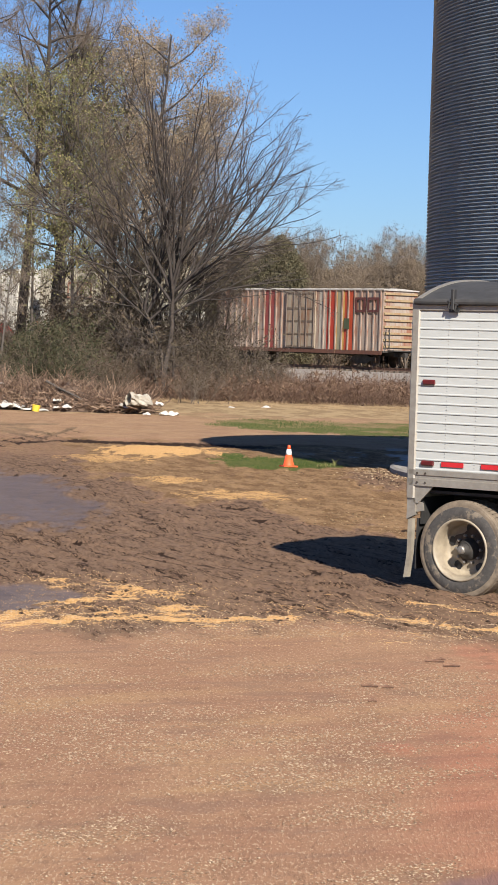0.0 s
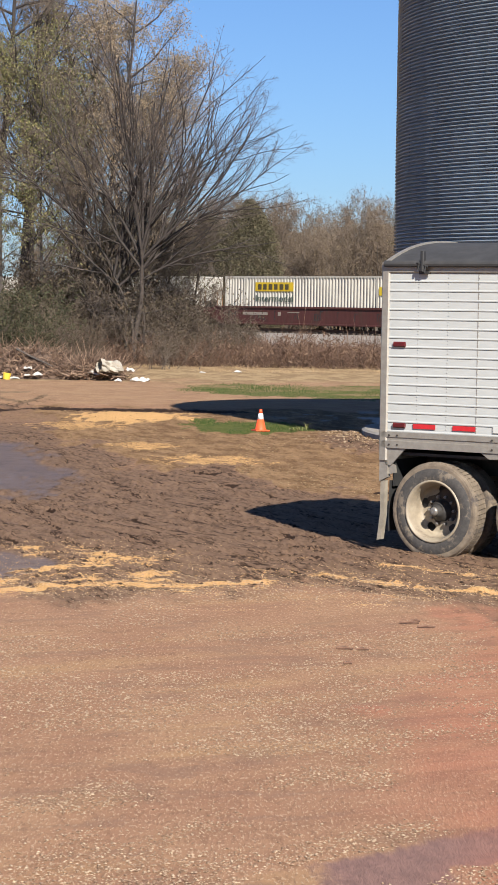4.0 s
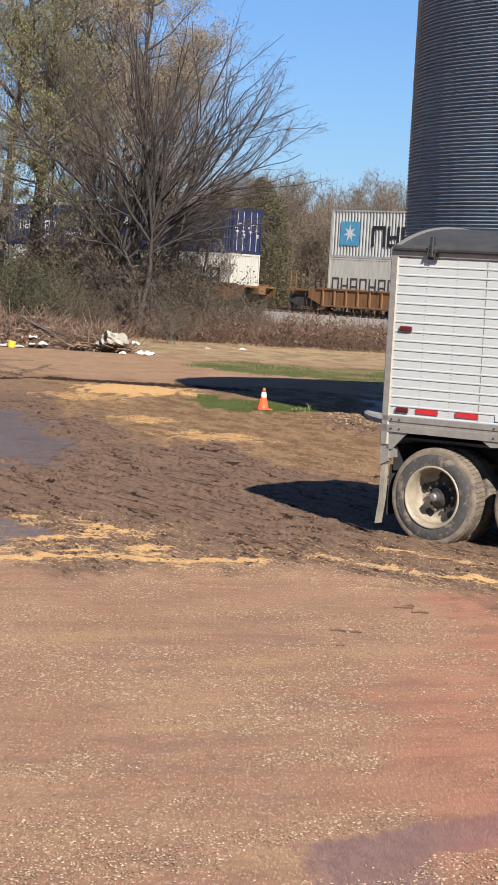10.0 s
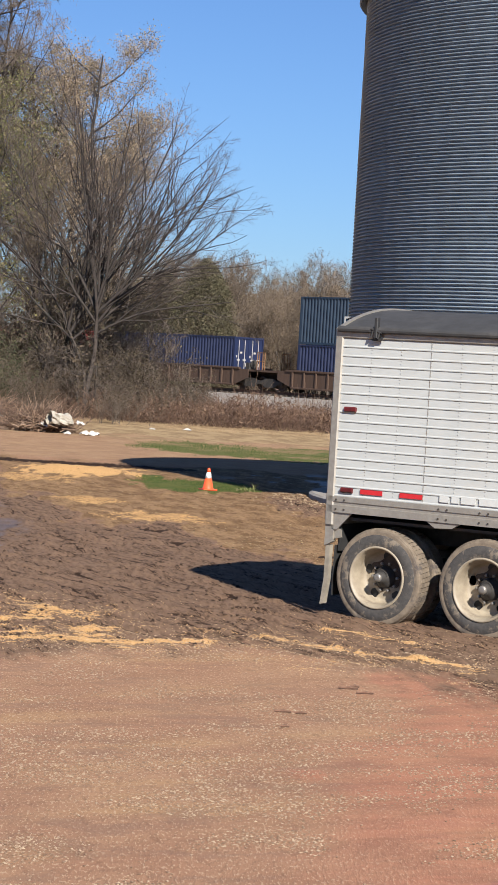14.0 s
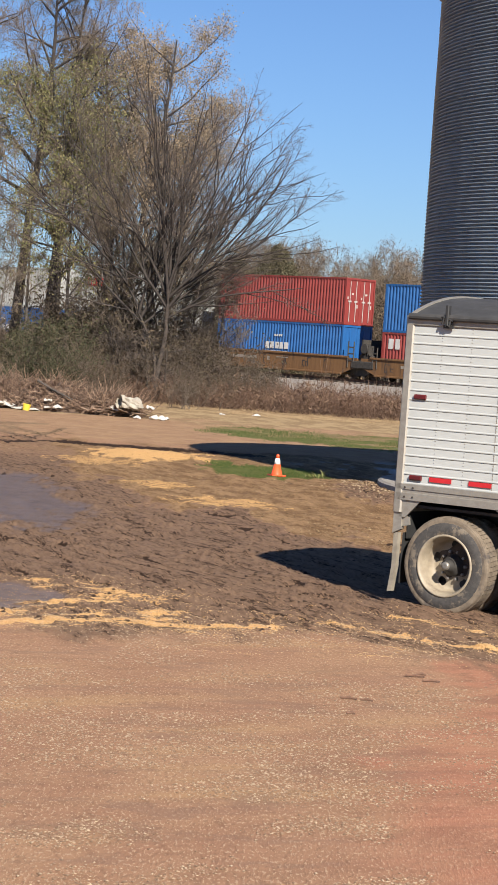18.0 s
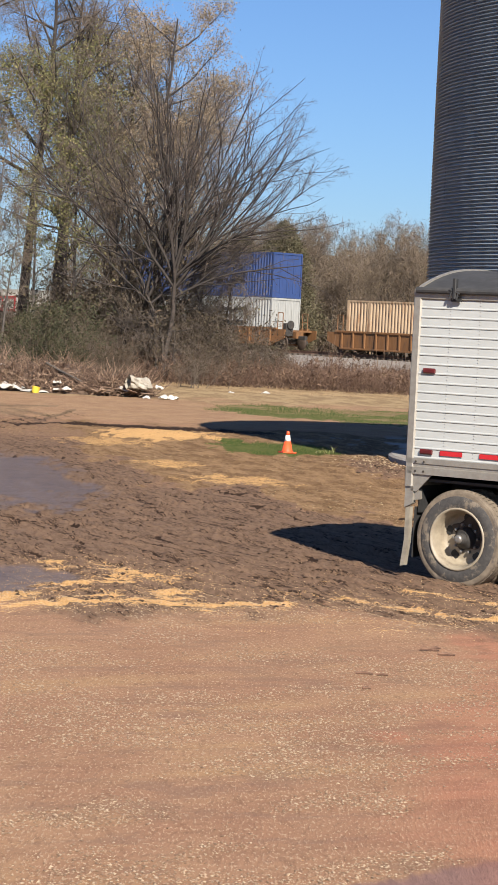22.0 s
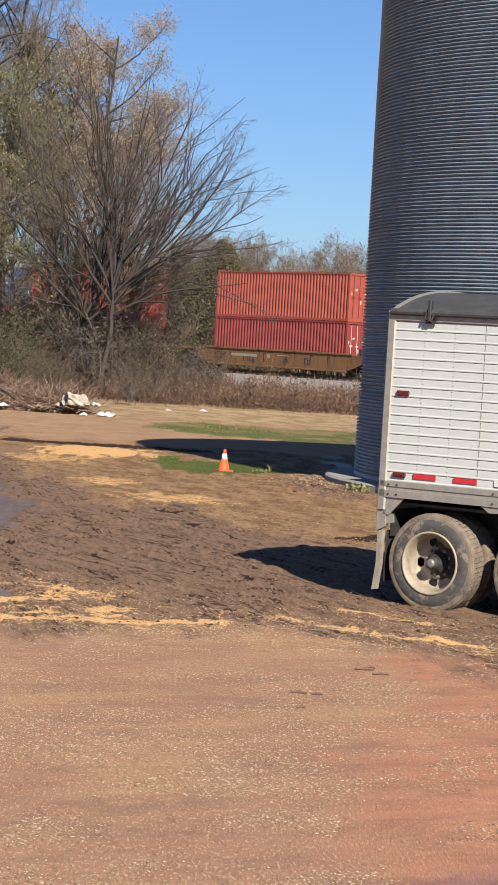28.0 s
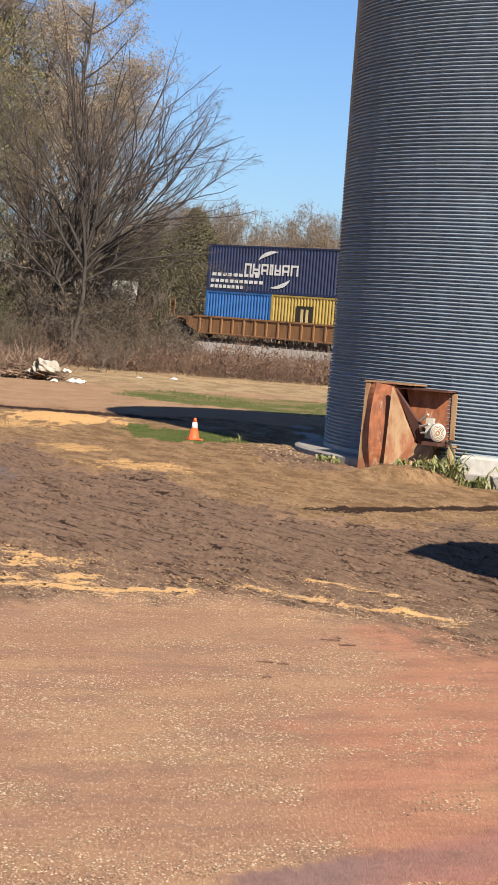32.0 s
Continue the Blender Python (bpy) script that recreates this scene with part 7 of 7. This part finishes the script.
# ---- rubbish heap ----
def build_rubbish():
    rng, gen = np.random.default_rng(9), random.Random(9)
    white = surf("white_plastic", (0.56, 0.55, 0.51), (0.42, 0.40, 0.36), 8, 0.5, 0, 0.01, (0.4, 0.34, 0.27), (0.52, 0.75), 4)
    soil = surf("heap_soil", (0.12, 0.08, 0.056), (0.07, 0.047, 0.034), 5, 0.95, 0, 0.08)
    litter = leafy("heap_litter", (0.09, 0.062, 0.047), (0.19, 0.125, 0.09), (0.34, 0.24, 0.17))
    for (x, y, rx, ry, h), words in (((-6.7, 79.0, 2.2, 1.2, 0.95), "low heap of dark soil and dead branches"), ((-9.7, 79.5, 1.6, 1.3, 1.2), "heap of reddish soil and dead branches"), ((-8.25, 79.2, 1.5, 1.0, 0.85), "low heap of dark soil and dead branches"), ((-4.4, 78.4, 1.2, 0.7, 0.55), "low heap of broken boards and soil")):
        heap = thing("brush_heap", pose(x, y, 0), words, "rubbish heap")
        n = 34
        u = np.linspace(-1, 1, n)
        X, Y = np.meshgrid(u, u)
        Z = h * np.clip(1 - X * X - Y * Y, 0, 1) ** 0.7 * (0.25 + 1.3 * fbm(X * 3.5 + x, Y * 3.5, 5)) - 0.04
        i = np.arange(n * n).reshape(n, n)
        part("soil", sheet_mesh("soil", np.stack([X * rx, Y * ry, Z], -1).reshape(-1, 3), np.stack([i[:-1, :-1], i[:-1, 1:], i[1:, 1:], i[1:, :-1]], -1).reshape(-1, 4), soil), None, heap)
        st = []
        for _ in range(int(700 * rx)):
            a, q = rng.random() * 6.28, math.sqrt(rng.random())
            px, py = rx * q * math.cos(a) * 0.95, ry * q * math.sin(a) * 0.95
            st.append((curve(gen, (px, py, h * (1 - q * q) * 0.85), (rng.normal(0, 1), rng.normal(0, 1), 0.25 + 0.5 * rng.random()), 0.35 + 0.8 * rng.random(), 4, 0.2, 0), 0.009 + 0.016 * rng.random() ** 3, 0.006))
        q = np.sqrt(rng.random(7000)) * 0.97
        a = rng.random(7000) * 6.283
        spots = np.stack([rx * q * np.cos(a), ry * q * np.sin(a), h * (1 - q * q) ** 0.7 * (0.5 + 0.6 * rng.random(7000))], -1)
        tagged(part("litter", leaf_mesh("litter", rng, spots, 7000, 0.075, 0.03, litter, 0.4), None, heap), kind="stuff")
        tagged(part("branch_mass", strands_mesh("branch_mass", st, litter, 3), None, heap), kind="stuff")

    def lump(name, at, size, material, label, category, turn=0, seed=0):
        """A crumpled sheet, folded over itself."""
        g = np.random.default_rng(seed)
        s, n = Shape(), 7
        for side in (0.0, 0.018):
            for j in range(n):
                for i in range(n):
                    u, w = 2 * i / (n - 1) - 1, 2 * j / (n - 1) - 1
                    q = 1 - 0.25 * abs(u * w)
                    f = 0.5 + 0.5 * math.sin(2.3 * u + 1.7 * w + seed) * math.cos(1.9 * w - u + seed * 2)
                    s.v.append((u * size[0] * q * 1.15, w * size[1] * q * 1.3, size[2] * (0.15 + 0.85 * f) * (1 - 0.55 * max(u * u, w * w)) + side))
        k = n * n
        for j in range(n - 1):
            for i in range(n - 1):
                c = j * n + i
                s.f += [(c, c + n, c + n + 1, c + 1), (k + c, k + c + 1, k + c + n + 1, k + c + n)]
        edge = [i for i in range(n)] + [j * n + n - 1 for j in range(1, n)] + [(n - 1) * n + i for i in range(n - 2, -1, -1)] + [j * n for j in range(n - 2, 0, -1)]
        s.f += [(edge[i], edge[(i + 1) % len(edge)], k + edge[(i + 1) % len(edge)], k + edge[i]) for i in range(len(edge))]
        s.v = [(x + g.normal(0, 0.012), y + g.normal(0, 0.012), z) for x, y, z in s.v]
        ob = new(name, s.mesh(name, material))
        ob.matrix_basis = pose(*at, 0, 0, turn)
        return tagged(ob, label, category)

    bag = thing("plastic_sack", pose(-3.70, 77.3, 0.50, 0, 10, 26) @ Matrix.Diagonal((0.92, 0.9, 0.88, 1)), "large crumpled off-white plastic sack lying open on the heap", "sack")
    cloth = surf("sack", (0.36, 0.335, 0.28), (0.25, 0.225, 0.18), 6, 0.6, 0, 0.02, (0.30, 0.25, 0.19), (0.5, 0.72), 5)
    g = np.random.default_rng(2)
    rings, sides = 13, 20
    body = Shape()
    for j in range(rings):
        u = j / (rings - 1)
        r = 0.25 * (1.0 - 0.22 * math.sin(math.pi * min(1, u * 1.25)) ** 2) * (1.0 if u < 0.75 else 1.0 - 0.35 * ((u - 0.75) / 0.25) ** 2)
        for i in range(sides):
            a = 2 * math.pi * i / sides
            w = r * (1 + 0.18 * math.sin(3 * a + 5 * u) + 0.10 * math.sin(7 * a - 11 * u) + 0.05 * g.normal())
            body.v.append((-0.44 + 0.92 * u + 0.05 * math.sin(2 * a), 1.1 * w * math.cos(a), w * math.sin(a) - 0.02 * math.sin(math.pi * u)))
    body.f = [(j * sides + i, j * sides + (i + 1) % sides, (j + 1) * sides + (i + 1) % sides, (j + 1) * sides + i) for j in range(rings - 1) for i in range(sides)] + [tuple(range((rings - 1) * sides, rings * sides))]
    part("sack_body", body, cloth, bag)
    # a darker disc paints the shade in the sack's mouth
    part("mouth_shade", Shape().turned([(-0.30, 0.01), (-0.31, 0.17), (-0.29, 0.17)], "x", 16), surf("sack_inside_shade", (0.20, 0.17, 0.13), (0.12, 0.10, 0.08), 6, 0.8), bag, "shadowed inside of the open sack")
    for k, (x, y, z, a, b, c) in enumerate(((-4.35, 77.6, 0.22, 0.10, 0.1, 0.16), (-4.1, 77.5, 0.2, 0.14, 0.1, 0.07), (-2.98, 77.2, 0.28, 0.12, 0.1, 0.26), (-2.78, 76.9, 0.0, 0.20, 0.15, 0.18), (-2.48, 76.7, 0.0, 0.15, 0.15, 0.2), (-3.4, 76.9, 0.0, 0.13, 0.1, 0.1), (-7.9, 78.0, 0.03, 0.22, 0.2, 0.3), (-8.3, 77.9, 0.05, 0.26, 0.15, 0.34), (-6.55, 77.9, 0.3, 0.12, 0.1, 0.2), (-7.45, 77.7, 0.02, 0.3, 0.15, 0.1), (-7.05, 77.6, 0.0, 0.22, 0.15, 0.1), (-6.2, 77.75, 0.12, 0.16, 0.1, 0.14), (-6.55, 77.75, 0.1, 0.09, 0.1, 0.1), (-8.9, 78.1, 0.02, 0.16, 0.1, 0.1), (-9.3, 78.4, 0.9, 0.08, 0.1, 0.1), (-8.6, 79.0, 0.85, 0.08, 0.1, 0.08), (-0.59, 87.9, 0.0, 0.1, 0.08, 0.08), (0.76, 89.5, 0.0, 0.16, 0.1, 0.1))):
        lump("plastic_scrap", (x, y, z), (a, b, c), white, "crumpled scrap of white plastic in the heap", "rubbish", 20 * k, k)
    tub = thing("yellow_tub", pose(-7.24, 77.35, 0.0, 0, 8, 0) @ Matrix.Diagonal((0.78, 0.78, 0.85, 1)), "small yellow plastic tub on the ground by the heap", "tub")
    part("tub_wall", Shape().turned([(0.0, 0.15), (0.24, 0.18), (0.25, 0.19), (0.26, 0.18), (0.05, 0.14)], "z", 20), surf("yellow_plastic", (0.70, 0.50, 0.05), (0.58, 0.40, 0.05), 10, 0.45), tub)
    lump("red_scrap", (-8.95, 78.6, 0.82), (0.22, 0.16, 0.2), surf("faded_red", (0.30, 0.105, 0.07), (0.20, 0.075, 0.05), 6, 0.8), "faded red scrap on top of the soil heap", "rubbish", 0, 3)
    board = surf("board", (0.26, 0.18, 0.12), (0.13, 0.085, 0.058), 6, 0.9, 0, 0.004, None, (0.5, 0.7), 1.5, None, 0.35)
    log = thing("dead_log", pose(-6.5, 78.2, 0.75, 0, 28, -20), "thin bare log sticking out of the heap", "log")
    part("log_stem", strands_mesh("log_stem", [(curve(gen, (-0.6, 0, 0), (1, 0, 0), 1.5, 6, 0.06, 0), 0.05, 0.03)], MAT["bark_grey"], 7), None, log)
    for k in range(26):
        x = -5.1 + k * 0.078 + rng.normal(0, 0.1)
        ob = new("board", Shape().box(-0.16 - 0.16 * rng.random(), -0.045, 0, 0.16, 0.045, 0.03, 0.006).mesh("board", board))
        ob.matrix_basis = pose(x, 77.4 + rng.normal(0, 0.2), 0.10 + 0.22 * rng.random(), rng.normal(0, 10), rng.normal(0, 14), rng.normal(0, 30))
        tagged(ob, "broken weathered board on the heap", "board", "broken boards")


build_rubbish()


# ---- aeration fan by the bin ----
def build_fan():
    fan = thing("aeration_fan", pose(3.82, 40.76, -0.03, 0, 0, -38) @ Matrix.Diagonal((1.09, 1, 1.06, 1)), "rusty sheet-metal aeration fan with a flared duct, against the grain bin", "fan")
    part("scroll_plate", Shape().prism([(0.0, 0.02), (0.26, 0.02), (0.10, 0.45), (0.07, 0.8), (0.09, 1.3), (0.14, 1.58), (0.04, 1.60)], "y", -0.08, -0.05), MAT["rust_tan"], fan, "tan rusted side flange")
    drum = Shape()
    for i in range(17):
        t = i / 16
        z = 0.08 + 1.5 * t
        bulge = 0.15 * math.sin(math.pi * t) ** 0.8
        drum.v += [(0.06, -0.03 - bulge * 0.2, z), (0.27, -0.10 - bulge, z), (0.60, -0.05 - 0.4 * bulge, z), (0.60, 0.55, z), (0.10, 0.55, z)]
    drum.f = [(5 * i + k, 5 * i + (k + 1) % 5, 5 * i + 5 + (k + 1) % 5, 5 * i + 5 + k) for i in range(16) for k in range(5)] + [(0, 1, 2, 3, 4), (80, 84, 83, 82, 81)]
    part("scroll", drum, MAT["rust"], fan, "red-brown rusted curved scroll")
    part("top_plate", Shape().box(0.03, -0.10, 1.575, 1.0, 0.5, 1.60), MAT["rust_tan"], fan)
    part("side_leaf", Shape().add([(0.58, -0.22, 0.0), (0.66, -0.26, 1.52), (0.95, 0.10, 0.62), (0.58, -0.18, 0.0), (0.67, -0.22, 1.52), (0.97, 0.14, 0.62)], [(0, 1, 2), (3, 5, 4), (0, 3, 4, 1), (1, 4, 5, 2), (2, 5, 3, 0)]), MAT["rust_tan"], fan, "tan triangular duct side")
    # the shade inside the duct is put into this leaf's dark colour
    part("inner_leaf", Shape().add([(0.70, -0.20, 1.50), (0.98, 0.12, 0.66), (1.28, 0.15, 0.64), (0.70, -0.16, 1.52), (0.98, 0.16, 0.70), (1.28, 0.19, 0.68)], [(0, 1, 2), (3, 5, 4), (0, 3, 4, 1), (1, 4, 5, 2), (2, 5, 3, 0)]), MAT["rust_shade"], fan, "rusty inner side of the duct with its shade painted dark")
    part("back_plate", Shape().prism([(0.66, 1.53), (1.60, 1.50), (1.66, 1.44), (1.64, 0.72), (1.30, 0.60), (0.95, 0.60)], "y", 0.22, 0.25), MAT["rust"], fan, "streaked red-brown duct plate")
    part("edge_strip", Shape().prism([(1.56, 1.50), (1.66, 1.48), (1.66, 0.72), (1.58, 0.72)], "y", 0.19, 0.22), MAT["rust_tan"], fan)
    part("top_lip", Shape().box(0.66, -0.05, 1.51, 1.62, 0.28, 1.545), MAT["rust_shade"], fan)
    part("lower_leaf", Shape().add([(0.58, -0.22, 0.0), (0.96, 0.10, 0.62), (1.42, 0.05, 0.60), (1.30, -0.10, 0.36), (0.95, -0.16, 0.15), (0.60, -0.16, 0.0), (0.98, 0.16, 0.60), (1.42, 0.12, 0.58), (1.30, -0.04, 0.34), (0.97, -0.10, 0.13)], [(0, 1, 2, 3, 4), (9, 8, 7, 6, 5), (0, 5, 6, 1), (1, 6, 7, 2), (2, 7, 8, 3), (3, 8, 9, 4), (4, 9, 5, 0)]), MAT["rust_tan"], fan, "tan triangular lower duct side")
    part("stand", Shape().box(1.34, 0.0, 0.0, 1.38, 0.5, 0.62).box(1.66, 0.0, 0.0, 1.70, 0.5, 0.62).box(1.34, 0.0, 0.60, 1.72, 0.5, 0.64).prism([(1.05, 0.0), (1.34, 0.0), (1.34, 0.58), (1.28, 0.4)], "y", 0.3, 0.33), MAT["rust_tan"], fan)
    aim = pose(1.50, -0.1, 0.84) @ Matrix.Diagonal((0.66, 0.82, 0.82, 1)) @ pose(0, 0, 0, 0, 0, 30)
    part("motor", Shape().turned([(-0.30, 0.05), (-0.30, 0.17), (-0.26, 0.19), (0.10, 0.19), (0.15, 0.14)], "y", 28), MAT["motor"], fan, "round cream electric motor", True, aim)
    grille = Shape().turned([(-0.305, 0.02), (-0.315, 0.04), (-0.31, 0.055)], "y", 20, (0, 0, 0), True)
    for r in (0.08, 0.11, 0.14):
        grille.turned([(-0.304, r), (-0.312, r + 0.006), (-0.304, r + 0.012)], "y", 24, (0, 0, 0), True)
    part("motor_grille", grille, MAT["rust_tan"], fan, m=aim)
    part("motor_mount", Shape().box(1.36, -0.36, 0.62, 1.66, 0.1, 0.68), MAT["rust_shade"], fan)
    part("duct_fins", Shape().box(1.22, -0.02, 0.72, 1.36, 0.05, 1.06).tube((1.1, 0.0, 1.0), (1.3, -0.1, 1.12), 0.02).tube((1.1, 0.0, 0.9), (1.34, -0.12, 0.96), 0.02).tube((1.14, 0.0, 0.8), (1.34, -0.12, 0.82), 0.02), MAT["motor"], fan)
    cable = [(1.66, -0.1, 0.70), (1.78, -0.14, 0.66), (1.86, -0.14, 0.50), (1.84, -0.12, 0.32), (1.74, -0.1, 0.24)]
    s = Shape()
    for a, b in zip(cable[:-1], cable[1:]):
        s.tube(a, b, 0.018, 6)
    part("cable", s, MAT["black"], fan, "black power cable")


build_fan()


def weeds():
    green = leafy("weed_leaves", (0.10, 0.125, 0.04), (0.17, 0.18, 0.065), (0.28, 0.26, 0.13))
    rng = np.random.default_rng(44)
    for x, y, h, n in ((4.75, 39.3, 0.22, 30), (5.05, 39.1, 0.34, 40), (5.3, 39.0, 0.55, 50), (5.75, 38.6, 0.36, 40), (6.2, 38.4, 0.4, 40), (5.5, 38.8, 0.22, 30), (4.45, 39.6, 0.14, 30), (3.35, 41.3, 0.16, 50), (3.2, 41.5, 0.12, 40), (1.85, 47.0, 0.2, 16), (1.7, 47.3, 0.14, 14)):
        w = thing("weed", pose(x, y, float(relief(np.array([x]), np.array([y]), zones(np.array([x]), np.array([y])))[0])), "tuft of pale green corn-leaved weeds by the bin" if x > 3 else "tuft of pale grass", "weed", "weeds")
        v, f = [], []
        for k in range(n):
            a, L, up = rng.random() * 6.283, 0.72 * h * (0.5 + 0.7 * rng.random()), 0.5 + 0.9 * rng.random()
            bx, by = rng.normal(0, 0.1), rng.normal(0, 0.1)
            dx, dy, wd = math.cos(a), math.sin(a), 0.012 + 0.012 * rng.random()
            o = len(v)
            for t, zz, ww in ((0, 0, 0.7), (0.35, 0.62 * up, 1.0), (0.72, 0.85 * up, 0.8), (1.0, 0.68 * up, 0.1)):
                for sgn in (-1, 1):
                    v.append((bx + dx * t * L * 0.8 - dy * wd * ww * sgn, by + dy * t * L * 0.8 + dx * wd * ww * sgn, max(zz * L, 0)))
            f += [(o + 2 * i, o + 2 * i + 1, o + 2 * i + 3, o + 2 * i + 2) for i in range(3)]
        tagged(part("leaf_tuft", sheet_mesh("leaf_tuft", v, f, green), None, w), kind="stuff")


weeds()

# ---- motion ----
def motions():
    """The train runs by at an even speed; the trailer creeps away, its wheels turning."""
    for ob, u, z in TRAIN:
        walk(ob, [(t, on_track(u + SPEED * t, z)) for t in (0.0, 8.0, 16.0, 24.0, 32.0)])
    way = [(0, 0), (8, 0), (16, 0), (22, 0), (23.5, 0), (24, 0.003), (24.5, 0.018), (25, 0.032), (25.5, 0.048), (26, 0.080), (26.5, 0.140), (27, 0.225), (27.5, 0.33), (28, 0.45), (28.5, 0.59), (29, 0.82), (29.5, 1.09), (30, 1.42), (30.5, 1.83), (31, 2.31), (31.5, 2.85), (32, 3.40)]
    turn = radians(TRAILER_TURN)
    walk(TRAILER, [(t, pose(TRAILER_AT[0] + s * math.cos(turn), TRAILER_AT[1] + s * math.sin(turn), 0, 0, 0, TRAILER_TURN)) for t, s in way])
    for w, x, y, flip in WHEELS:
        walk(w, [(t, pose(x, y, 0.468, 0, math.degrees(s / 0.52), 0) @ pose(0, 0, 0, 0, 0, flip)) for t, s in way])


motions()
